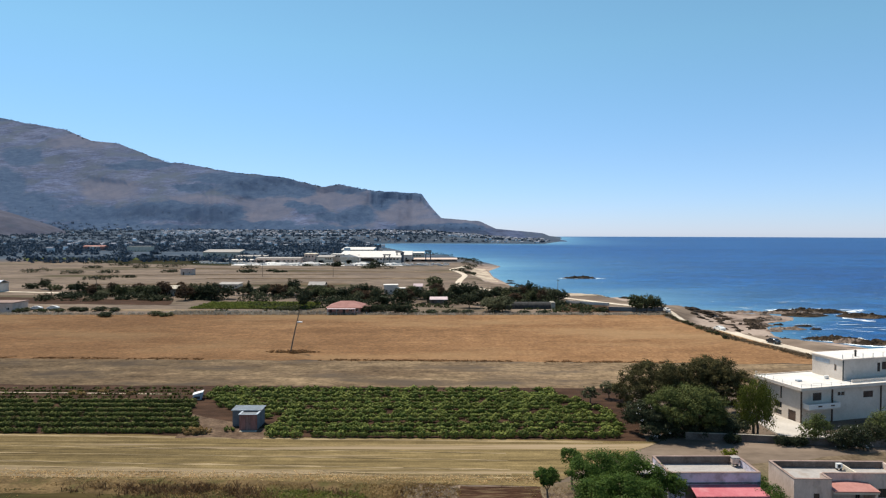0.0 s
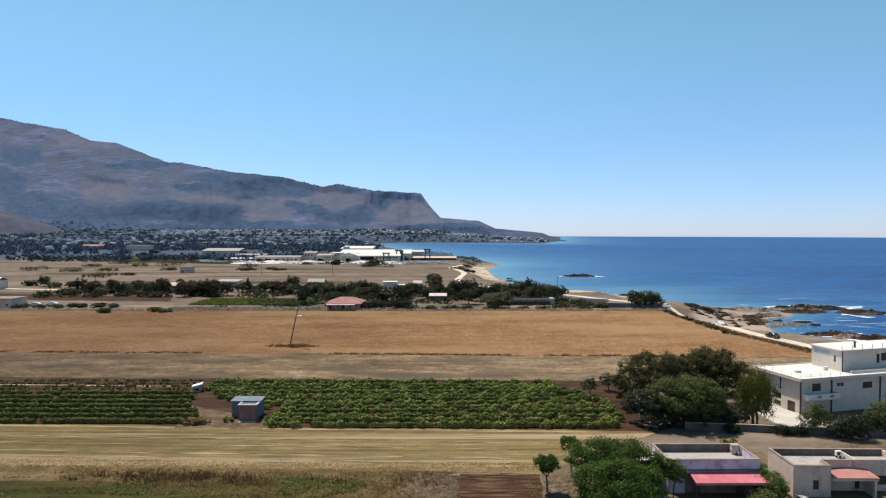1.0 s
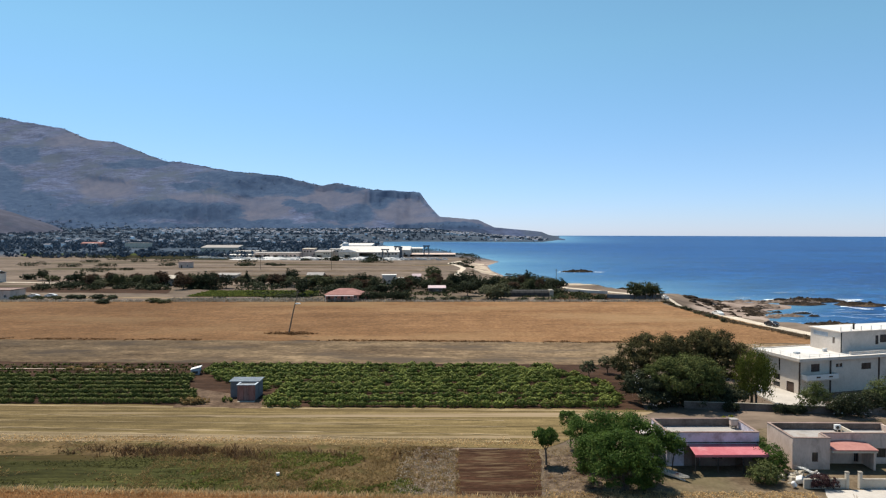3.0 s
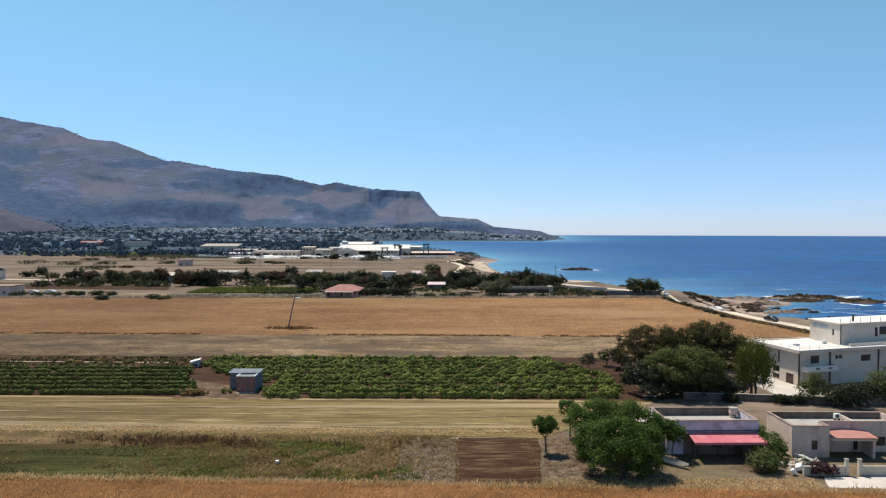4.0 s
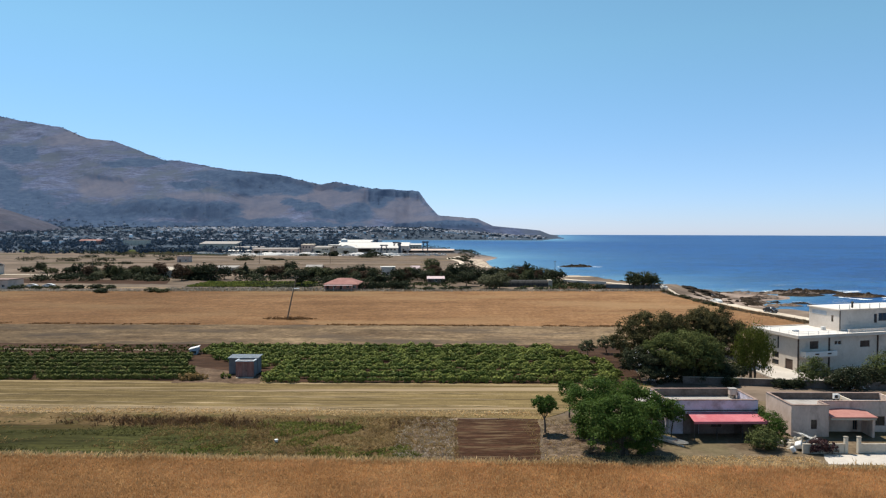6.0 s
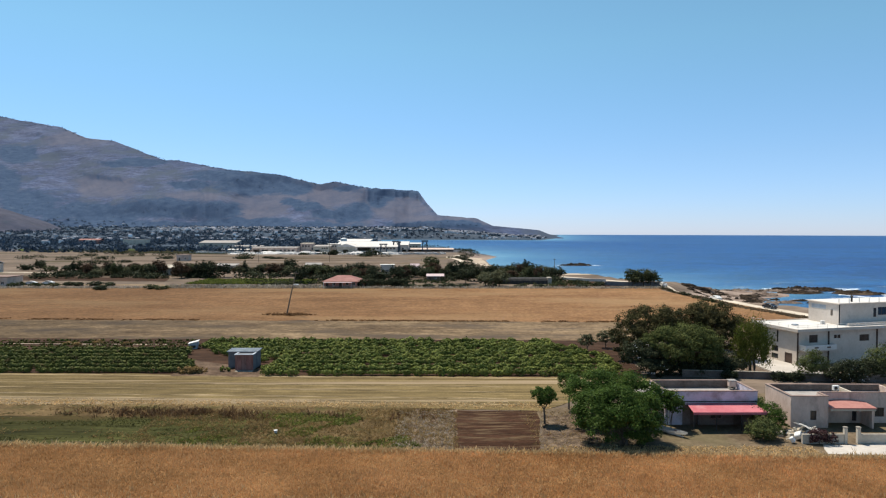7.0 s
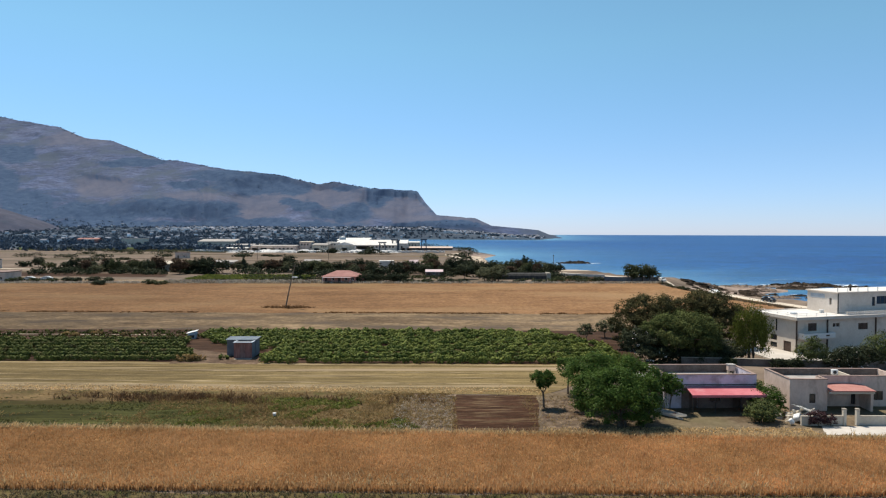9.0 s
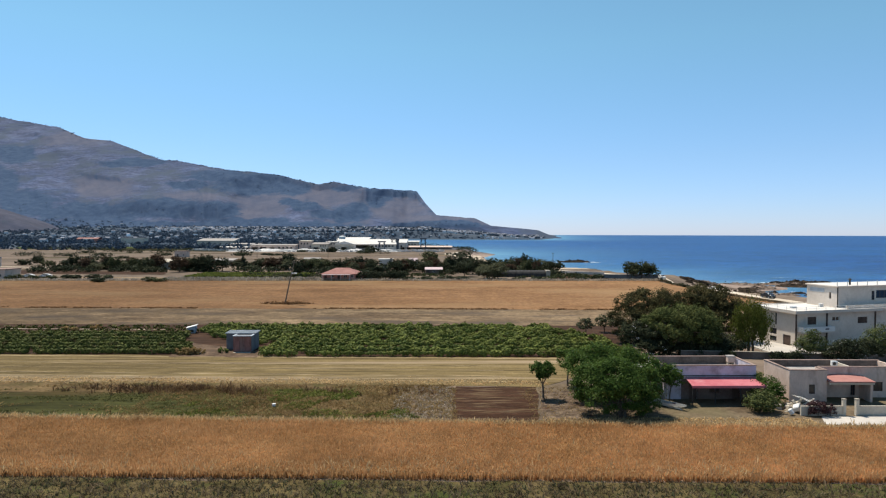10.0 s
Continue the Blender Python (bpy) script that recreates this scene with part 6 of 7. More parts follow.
def plant(kind, x, y, sx, sz, turn):
    m = Matrix.Translation((x, y, gz(x, y))) @ Matrix.Rotation(turn, 4, "Z") @ Matrix.Diagonal((sx, sx, sz, 1))
    return copy_thing(TEMPL[kind], m)


GARDEN_A = "d -206 327 .9 .8|d -160 293 .9 .7|m -139 290 .8 .8|b -129 292 1.2 1.1|b -113 277 1.2 1.05|d -106 281 1 1|d -102 279 1.1 1.1|d -96 282 .9 .9|m -118 290 .8 .7|s -90 300 1.2 1.2|d -84 300 .8 .7|c -79 293 .7 .7|d -76 294 .9 .7|d -71 300 1.1 1.1|m -62 300 .9 .7|d -54.7 249 .95 1.05|m -57 282 1.1 .8|m -51 281 1.2 .8|d -45 281 .9 .8|d -41 290 1 .8|d -37 293 1 .9|d -31 286 .9 .8|s -24 262 1.6 1.6|d -28 275 .9 .8"
GARDEN_B = "d -18 266 1 .9|d -10 281 .9 .8|m -4 312 1.3 1.2|d -5.8 271 .9 .7|d 2.5 270 .8 .7|d 7 278 1.1 1.1|d 12 282 1.2 1.1|d 16 262 1.1 1.0|d 10.4 250 1 .9|o 22.5 238 1.2 1.05|o 17.5 240 1 .9|d 24 275 1 .9|d 30 282 1 .8|d 35 288 .9 .9|d 40 287 .9 1|c 39 288 .9 1.1|o 47 284 1 .9|o 51 288 .8 .7|m 73 238 1 1|m 77 238 1 1|m 80 239 .9 .9|s 61 240 1 1"
GARDEN_C = "s -121 226 1.3 .9|g -104 228 1.1 .9|g -99 227 1 .7|g -157 236 1.2 1|g -150 235 1.1 .9|g -145 237 1 .8|s -137 240 1 .8|s -131 241 1.1 .9|s -125 240 1 .8|s -141 241 1 .8|s -190 325 1.4 1.2|g -198 321 1.4 1.2|s -215 330 1.4 1.2|s -12 234 1.2 .7|s -4 234 1.1 .8|s 3 234 1.2 .9|s 9 234 1.1 .8|s 30 234 1 .7|s 37 235 1 .6|s 53 235 1 .7|g -57 243 1.2 1|g -62 244 1 .8|s 8 291 1.5 1.2|s 20 290 1.4 1.1|s 27 300 1.3 1|s 0 293 1.4 1.1|s -15 296 1.4 1.1|s -48 300 1.4 1.1|s -58 305 1.4 1.1|s -66 310 1.4 1.1"
rng = np.random.default_rng(9)
GROW = 1.2
for row in (GARDEN_A + "|" + GARDEN_B + "|" + GARDEN_C).split("|"):
    k, x, y, sx, sz = row.split()
    low = 0.72 if float(y) < 245 and k in "sg" else 1.0
    plant(k, float(x), float(y), GROW * float(sx), 1.08 * low * float(sz), rng.uniform(0, 6.28))

# the belt closes up into a thicket in places, but leaves the houses in view
CLEAR = ((-28.2, 303, 7), (-14, 306, 4), (-6, 265, 8), (-129, 294, 5.5), (-117, 328, 11), (22, 247, 22))
for i in range(120):
    x = rng.uniform(-165, 52)
    if -104 < x < -50 and rng.uniform() < 0.5:
        continue
    y = rng.uniform(268, 300) - 0.12 * max(0, x + 20) if x > -50 else rng.uniform(280, 306)
    if any(hx - 0.5 < x * hy / y < hx + hw + 0.5 and y < hy + 10 for hx, hy, hw in CLEAR):
        continue
    plant("dmbosgobmb"[int(rng.integers(0, 10))], x, y, rng.uniform(0.8, 1.25), rng.uniform(0.6, 1.0), rng.uniform(0, 6.28))
tv_, tf_, base = [], [], 0
for i in range(230):
    x = rng.uniform(-178, 50)
    if -100 < x < -52 and i % 3:
        continue
    y = rng.uniform(272, 300) if x < -50 else rng.uniform(258, 292) - 0.1 * max(0, x)
    if any(hx - 1 < x * hy / y < hx + hw + 1 and y < hy for hx, hy, hw in CLEAR):
        continue
    r = rng.uniform(1.8, 3.4)
    v, f = leaf_cloud(rng, [(x, y, gz(x, y) + r * 0.35, r * 1.5, r, r * 0.5)], 220, 0.36, 0.3, 24)
    tv_.append(v)
    tf_.append(f + base)
    base += len(v)
tagged(link_mesh("garden_thicket", np.concatenate(tv_), np.concatenate(tf_), "leaf_dark"), "dark thicket of low bushes between garden trees", "thicket", kind="stuff")
n = 2200
wx, wy = rng.uniform(-100, 60, n), rng.uniform(232, 262, n)
keep = wobble(wx, wy, 9.0, 2.0) > 0.1
tufts("garden_weeds", "dry and green weeds between the gardens", wx[keep], wy[keep], rng.uniform(0.3, 1.1, keep.sum()), 0.4, "leaf_mid", 25, 4, 0.6, "weeds")

n = 2600
wx, wy = rng.uniform(-98, -52, n), 247.5 + 2.4 * rng.integers(0, 9, n) + rng.normal(size=n) * 0.35
tufts("vegetable_rows", "leafy green vegetables in rows", wx, wy, rng.uniform(0.25, 0.8, n), 0.42, "leaf_green_weed", 31, 4, 0.7, "vegetables")

# clipped dark hedge blocks
for i, (x, y, w) in enumerate([(-24.8, 233.8, 5.4), (-16.2, 233.8, 4.6)]):
    tree("garden_hedge", x, y, "dense dark clipped hedge at the field edge", [(-w * 0.5, 0, 1.5, w * 0.6, 1.4, 1.5), (w * 0.5, 0, 1.5, w * 0.6, 1.4, 1.5), (0, 0, 1.9, w * 0.6, 1.4, 1.4)], 5600, 0.17, "leaf_dark", 0.08, 0.5, 230 + i, "hedge")
# shrubs along the coast road
for i in range(9):
    t = i / 8
    plant("sg"[i % 2], 80.6 + 1.0 * t + rng.normal() * 0.4, 228 - 46 * t + rng.normal(), rng.uniform(0.4, 0.6), rng.uniform(0.3, 0.45), rng.uniform(0, 6))
n = 420
t = rng.uniform(0, 1, n)
tufts("roadside_scrub", "dark brown scrub strip along the coast road", 81.6 + 2.2 * t + rng.normal(size=n) * 0.8, 230 - 52 * t, rng.uniform(0.2, 0.75, n), 0.26, "leaf_verge_dry", 32, 4, 0.5, "scrub")
n = 1600
t = rng.uniform(0, 1, n)
tufts("roadside_grass", "dull green grass at the field edge by the road", 84.5 + 8.5 * t + rng.normal(size=n) * 1.1, 182 - 32 * t, rng.uniform(0.08, 0.26, n), 0.16, "leaf_verge_dry", 33, 4, 0.7, "grass")



def cottage(name, x, y, w, d, h, wall, roof, label, turn=0.0, pitch=0.0, doors=1, windows=2, mono=False):
    """A small house: walls with openings, roof with eaves, doors and windows."""
    root = thing(name, x, y, label, "house", turn=turn)
    n = doors + windows
    ops, kinds = [], []
    for i in range(n):
        cx = w * (i + 0.5) / n
        if i % 2 == 0 and doors > i // 2:
            ops.append((cx - 0.5, cx + 0.5, 0.02, 2.1)), kinds.append("door")
        else:
            ops.append((cx - 0.55, cx + 0.55, 0.95, 2.05)), kinds.append("window")
    part("front_wall", wall_panel(w, -0.4, h, 0.25, ops), wall, root)
    part("side_wall", box(0, 0.25, 0.25, d, -0.4, h), wall, root)
    part("side_wall", box(w - 0.25, w, 0.25, d, -0.4, h), wall, root)
    part("back_wall", box(0.25, w - 0.25, d - 0.25, d, -0.4, h), wall, root)
    for (a, b, c, e), k in zip(ops, kinds):
        if k == "door":
            part("door", box(a + 0.02, b - 0.02, 0.1, 0.15, c, e - 0.02), "shutter", root)
        else:
            window_unit(root, Matrix.Translation((a, 0, c)), b - a, e - c)
    o = 0.35
    bm = bmesh.new()
    if mono:
        prof = [(-o, h), (d + o, h + pitch), (d + o, h + pitch + 0.18), (-o, h + 0.18)]
    elif pitch:
        prof = [(-o, h), (d / 2, h + pitch), (d + o, h), (d + o, h + 0.18), (d / 2, h + pitch + 0.18), (-o, h + 0.18)]
    else:
        prof = [(-0.1, h), (d + 0.1, h), (d + 0.1, h + 0.3), (-0.1, h + 0.3)]
    a = [bm.verts.new((-o, y_, z)) for y_, z in prof]
    b = [bm.verts.new((w + o, y_, z)) for y_, z in prof]
    bm.faces.new(a)
    bm.faces.new(b[::-1])
    for i in range(len(prof)):
        j = (i + 1) % len(prof)
        bm.faces.new((a[i], b[i], b[j], a[j]))
    bmesh.ops.recalc_face_normals(bm, faces=bm.faces[:])
    part("roof", bm, roof, root)
    return root


red = cottage("red_roofed_house", -42.6, 232.5, 12.2, 12.0, 2.4, "stucco_salmon", "tile_red", "long salmon house with low red tile roof", 0, 1.0, 2, 3)
bm = bmesh.new()
lo_ = [bm.verts.new(p) for p in ((-0.6, -0.6, 2.38), (13.0, -0.6, 2.38), (13.0, 12.6, 2.38), (-0.6, 12.6, 2.38))]
hi_ = [bm.verts.new(p) for p in ((4.2, 6, 4.3), (9.0, 6, 4.3))]
for f in ((lo_[0], lo_[1], hi_[1], hi_[0]), (lo_[1], lo_[2], hi_[1]), (lo_[2], lo_[3], hi_[0], hi_[1]), (lo_[3], lo_[0], hi_[0]), lo_[::-1]):
    bm.faces.new(f)
for ob in [o for o in red.children if o.name.startswith("roof")]:
    bpy.data.objects.remove(ob)
part("roof", bm, "tile_red", red, "hipped pinkish-brown tile roof")
part("annexe", box(12.25, 15.2, 2.0, 8.0, -0.4, 2.2), "stucco_salmon", red, "low salmon side room")
part("annexe_roof", box(12.2, 15.4, 1.8, 8.2, 2.2, 2.32), "tile_red", red)
part("awning", box(0.2, 10.6, -2.6, -0.36, 2.1, 2.2), "pink_sheet", red, "pale pink awning strip")
for x in (0.4, 3.8, 7.2, 10.4):
    part("post", box(x - 0.05, x + 0.05, -2.5, -2.4, -0.2, 2.1), "white_paint", red)
cottage("white_house", -28.2, 303.0, 6.5, 6, 4.2, "stucco_white", "roof_white", "small white two-storey garden house", 6, 0.0, 1, 2)
cottage("white_outbuilding", -21.4, 304.0, 3.2, 5, 2.6, "stucco_white", "roof_white", "low white outbuilding in the gardens", 6, 0.0, 1, 0)
cottage("pink_house", -14.0, 306.0, 3.9, 4.5, 3.4, "stucco_cream", "pink_sheet", "small pale pink garden house", 0, 1.2, 1, 1)
cottage("dark_red_shed", -5.2, 262.0, 6.8, 4.4, 1.9, "porch_dark", "pink_sheet", "dark garden shed with pale lilac-pink roof", 0, 0.7, 1, 2, True)
cottage("white_house", -129.0, 294.6, 5.4, 6, 3.2, "stucco_white", "stucco_cream", "small white house between garden trees", 0, 1.4, 1, 1)
cottage("open_shelter", -151.0, 303.0, 5.6, 4, 2.0, "metal_grey", "white_paint", "low shelter with white roof under trees", 0, 0.5, 1, 1, True)
cottage("long_white_shed", -117.0, 328.0, 11.0, 6, 2.5, "stucco_cream", "roof_grey", "long shed with pale sloping roof", -4, 0.7, 1, 3, True)
cottage("grey_roofed_house", -68.5, 322.0, 8.0, 7, 2.6, "stucco_cream", "roof_grey", "low house with grey roof among trees", 0, 1.5, 1, 2)
cottage("farm_building", -178.5, 234.5, 18.5, 9, 3.6, "stucco_worn", "coping", "long grey-beige farm building at the field edge", 0, 0.0, 2, 3)
cottage("blue_white_house", -233.0, 310.5, 14.0, 8, 4.2, "stucco_white", "metal_grey", "white house with blue-grey roof", 0, 1.4, 1, 3)
cottage("stone_hut", -181.5, 437.0, 8.0, 6, 4.0, "stucco_worn", "coping", "small roofless-looking brown stone hut on the plain", 0, 0.0, 1, 1)
cottage("yellow_farmhouse", -470, 941, 34, 14, 8, "stucco_cream", "roof_grey", "long cream farmhouse on the plain", 0, 0.0, 2, 5)
cottage("red_farmhouse", -575, 1010, 34, 14, 6, "tile_red", "tile_red", "long dark red farmhouse on the plain", 0, 2.0, 2, 5)
cottage("white_annex", -556, 995, 12, 8, 6, "stucco_white", "roof_white", "white annex beside the red farmhouse", 0, 0.0, 1, 2)


def greenhouse():
    root = thing("dark_nursery_tent", 22.0, 247.0, "long dark net-covered nursery tunnel", "greenhouse")
    for i in range(7):
        bm = bmesh.new()
        n = 8
        a = [bm.verts.new((i * 2.9 + 0.05, 2.5 - 2.5 * math.cos(math.pi * j / n), 2.6 * math.sin(math.pi * j / n) ** 0.6)) for j in range(n + 1)]
        b = [bm.verts.new((i * 2.9 + 2.85, 2.5 - 2.5 * math.cos(math.pi * j / n), 2.6 * math.sin(math.pi * j / n) ** 0.6)) for j in range(n + 1)]
        for j in range(n):
            bm.faces.new((a[j], a[j + 1], b[j + 1], b[j]))
        bm.faces.new(a[::-1]), bm.faces.new(b)
        part("net_bay", bm, "dark_metal", root, "dark shade-net bay")
    part("end_wall", box(20.4, 22.0, 0.2, 4.8, -0.3, 2.6, 0.05), "concrete", root, "pale end wall")


greenhouse()


def field_wall(name, pts, h, mat, label):
    root = thing(name, *pts[0], label, "wall", z=0)
    o = root.matrix_world.translation
    for (ax, ay), (bx, by) in zip(pts, pts[1:]):
        L, a = math.hypot(bx - ax, by - ay), math.atan2(by - ay, bx - ax)
        m = Matrix.Translation((ax - o.x, ay - o.y, 0)) @ Matrix.Rotation(a, 4, "Z")
        z = min(gz(ax, ay), gz(bx, by))
        part("wall_section", moved(box(0, L - 0.02, 0, 0.3, z - 0.5, z + h, 0.03), m), mat, root)


field_wall("plot_wall", [(63.5, 242), (72, 240), (82, 241), (84.5, 240.5)], 1.6, "metal_blue", "grey-green fence sheeting round the corner plot")
field_wall("beach_wall", [(52, 268), (60, 262), (68, 258)], 1.2, "stucco_white", "low white wall close to the beach")
field_wall("garden_boundary", [(-88, 234), (-60, 233.5), (-43.5, 233.0)], 0.9, "concrete", "grey stone boundary wall at the crop bed")
n = 900
wx = rng.uniform(-100, -43, n)
tufts("boundary_thistles", "grey thistles along the boundary wall", wx, 232.5 + rng.normal(size=n) * 0.5, rng.uniform(0.5, 1.5, n), 0.22, "grass_grey", 24, 3, 0.3, "weeds")

# poles across the plain
for x, y, h in ((-73.0, 420.0, 19.0), (53.5, 294.0, 8.0), (-163.0, 297.0, 9.0), (-120.0, 420.0, 9.0)):
    root = thing("utility_pole", x, y, "thin grey utility pole on the plain", "pole", "poles on the plain")
    part("shaft", tube(bmesh.new(), [(0, 0, -0.5), (0, 0, h)], [0.16, 0.1], 7), "pole_wood", root)
    part("crossarm", box(-0.7, 0.7, -0.06, 0.06, h - 0.6, h - 0.45), "pole_wood", root)


# ---------- cars ----------
def car(x, y, turn, paint, label, z=None):
    root = thing("car", x, y, label, "car", "parked cars", z, turn)
    prof = [(-2.05, 0.35), (-2.1, 0.75), (-1.95, 0.98), (-1.25, 1.05), (-0.75, 1.45), (0.75, 1.5), (1.5, 1.08), (2.0, 1.0), (2.1, 0.7), (2.05, 0.35)]
    bm = bmesh.new()
    a = [bm.verts.new((px, -0.84 + 0.16 * (pz > 1.2), pz)) for px, pz in prof]
    b = [bm.verts.new((px, 0.84 - 0.16 * (pz > 1.2), pz)) for px, pz in prof]
    bm.faces.new(a), bm.faces.new(b[::-1])
    for i in range(len(prof)):
        j = (i + 1) % len(prof)
        bm.faces.new((a[j], a[i], b[i], b[j]))
    bmesh.ops.bevel(bm, geom=bm.edges[:], offset=0.05, segments=1, affect="EDGES")
    bmesh.ops.recalc_face_normals(bm, faces=bm.faces[:])
    part("body", bm, paint, root)
    for s in (-1, 1):
        part("side_window", moved(prism([(-0.95, 0), (0.95, 0), (0.65, 0.34), (-0.6, 0.34)], -0.01, 0.01), Matrix.Translation((0, s * 0.79, 1.08)) @ Matrix.Rotation(radians(90 - s * 8), 4, "X")), "glass", root)
    for s, tilt in ((-1, 40), (1, 50)):
        part("windscreen", moved(box(-0.28, 0.28, -0.6, 0.6, -0.01, 0.01), Matrix.Translation((s * 1.07 - 0.0 if s > 0 else -1.03, 0, 1.30)) @ Matrix.Rotation(radians(s * 32 if s > 0 else -40), 4, "Y")), "glass", root)
    for px in (-1.3, 1.3):
        for s in (-1, 1):
            w = part("wheel", moved(tube(bmesh.new(), [(0, 0, -0.1), (0, 0, 0.1)], [0.32, 0.32], 14), Matrix.Translation((px, s * 0.78, 0.32)) @ Matrix.Rotation(radians(90), 4, "X")), "rubber", root)
            part("rim", moved(tube(bmesh.new(), [(0, 0, -0.11), (0, 0, 0.11)], [0.19, 0.19], 10), Matrix.Translation((px, s * 0.78, 0.32)) @ Matrix.Rotation(radians(90), 4, "X")), "metal_grey", w)
    for s in (-1, 1):
        part("headlight", box(2.06, 2.11, s * 0.6 - 0.15, s * 0.6 + 0.15, 0.72, 0.85), "white_paint", root)
        part("tail_light", box(-2.12, -2.07, s * 0.62 - 0.12, s * 0.62 + 0.12, 0.74, 0.9), "stucco_red", root)
    return root


car(88.0, 200.5, -80, "white_paint", "white hatchback parked on the coast road")
car(91.6, 174.5, -78, "black_paint", "black hatchback standing on the coast road")
car(84.9, 239.5, 95, "white_paint", "white car at the bend of the coast road")
car(-157.0, 243.5, 8, "white_paint", "white car beside the farm building")
car(-151.0, 244.5, 5, "white_paint", "white car on the farm track")
board = thing("leaning_sheet", 50.4, 73.3, "bluish white sheet leaning in a dark bay", "panel")
part("sheet", moved(box(-0.5, 0.5, -0.02, 0.02, 0.0, 2.1, 0.01), Matrix.Rotation(radians(-9), 4, "X")), "white_paint", board)
part("batten", moved(box(-0.52, 0.52, 0.024, 0.06, 0.9, 1.0), Matrix.Rotation(radians(-9), 4, "X")), "wood_brown", board)


# ---------- shore rocks ----------
def shore_rock(x, y, rx, ry, h, seed, label="dark low shore rock in the water", turn=0.0, mat="rock"):
    root = thing("shore_rock", x, y, label, "rock", "rocks along the shore", SEA, turn)
    n = 56
    verts = []
    for i in range(n + 1):
        for j in range(n + 1):
            u, v = i / n * 2 - 1, j / n * 2 - 1
            r = math.hypot(u, v)
            edge = 0.72 + 0.28 * noise.noise(Vector((u * 1.6 + seed, v * 1.6, seed * 3.1)))
            k = max(0.0, 1 - (r / max(edge, 0.1)) ** 3)
            rough_ = abs(noise.fractal(Vector((u * rx * 0.32, v * ry * 0.32, seed * 1.7)), 0.6, 2.2, 6))
            bumps = 0.42 + 0.9 * rough_ - 0.25 * (noise.cell(Vector((u * rx * 0.45, v * ry * 0.45, seed))) > 0.55)
            verts.append((u * rx, v * ry, h * k * bumps - 0.35 * (1 - min(1, k * 6))))
    return raw_part("stone", np.array(verts), grid_faces(n + 1, n + 1), mat, root)


ROCKS = [(105, 489, 18, 7, 2.0), (164, 284, 24, 9, 1.7), (178, 268, 15, 9, 1.5), (155, 272, 14, 8, 1.1), (131, 212, 13, 6, 1.3), (141, 204, 14, 6, 1.4), (150, 196, 13, 6, 1.3), (112, 272, 9, 4, 1.4), (113, 252, 8, 4, 1.5), (118, 240, 7, 4, 1.3),
         (124, 281, 7, 3, 0.9), (117, 262, 6, 3, 1.0), (122, 248, 5, 4, 1.0), (114, 232, 5, 3, 0.9), (106, 300, 5, 4, 1.0), (99, 340, 9, 6, 1.2), (86, 345, 8, 4, 1.0), (47, 440, 5, 3, 0.9), (49, 460, 4, 3, 0.8), (52, 425, 4, 2, 0.7)]
for i, (x, y, rx, ry, h) in enumerate(ROCKS):
    shore_rock(x, y, rx, ry, h, 3.3 + i * 1.71)
for i, (x, y, rx, ry, h) in enumerate([(158, 279, 14, 3.5, 1.5), (146, 280, 12, 5, 1.0), (136, 283, 10, 4, 0.9), (128, 262, 9, 5, 0.9), (133, 206, 9, 4, 1.4), (121, 268, 8, 4, 1.2)]):
    shore_rock(x, y, rx, ry, h, 41.3 + i * 2.3, "pale beige flat of shore rock", mat="shore_flat")
for i in range(22):
    x, y = rng.uniform(104, 138), rng.uniform(222, 284)
    k = rng.uniform(2.0, 5.0)
    ob = shore_rock(x, y, k * 1.5, k * 0.8, 0.9, 90 + i * 1.9, "broken ledge of beige shore rock", mat="shore_flat" if i % 3 else "rock")
    ob.parent.location.z = max(gz(x, y) - 0.1, SEA)
for i in range(60):
    t = rng.uniform(0, 1)
    x, y = 99 + 18 * rng.uniform(), 195 + 95 * t
    k = rng.uniform(0.7, 2.6)
    s = shore_rock(x, y, k * 1.3, k, 0.8, 60 + i * 1.3, "brown boulder on the stony shore")
    s.parent.location.z = gz(x, y) - 0.1


def foam(x, y, rx, ry, seed, turn=0.0):
    rng = np.random.default_rng(seed)
    v, f = [], []
    for i in range(60):
        a = rng.uniform(0, 6.28)
        r = rng.normal(1.0, 0.09)
        cx, cy, s = x + rx * r * math.cos(a), y + ry * r * math.sin(a), rng.uniform(0.3, 1.1)
        m = len(v)
        for j in range(6):
            q = j * math.pi / 3 + rng.uniform(-0.3, 0.3)
            v.append((cx + s * 1.9 * math.cos(q), cy + s * 0.7 * math.sin(q), SEA + 0.03 + 0.002 * (i % 20)))
        f.append(list(range(m, m + 6)))
    return v, f


fv, ff = [], []
for i, (x, y, rx, ry) in enumerate([(166, 283, 17, 8), (178, 262, 9, 8), (132, 211, 8, 4), (141, 202, 9, 4), (107, 489, 15, 4), (118, 284, 8, 3), (150, 196, 8, 4), (172, 290, 20, 5)]):
    v, f = foam(x, y, rx, ry, 300 + i)
    ff += [[k + len(fv) for k in q] for q in f]
    fv += v
for i in range(560):
    d = 215 + 900 * rng.uniform() ** 1.6
    x, y, w = d * rng.uniform(0.12, 0.75), d, rng.uniform(0.2, 0.65) * (d / 300) ** 0.5
    if float(inland(np.array([x]), np.array([y]))[0]) > -8:
        continue
    m = len(fv)
    fv += [(x + w * math.cos(q) * rng.uniform(0.5, 1.6), y + 0.3 * w * math.sin(q), SEA + 0.04) for q in np.arange(0, 6.2, 1.05)]
    ff.append(list(range(m, len(fv))))
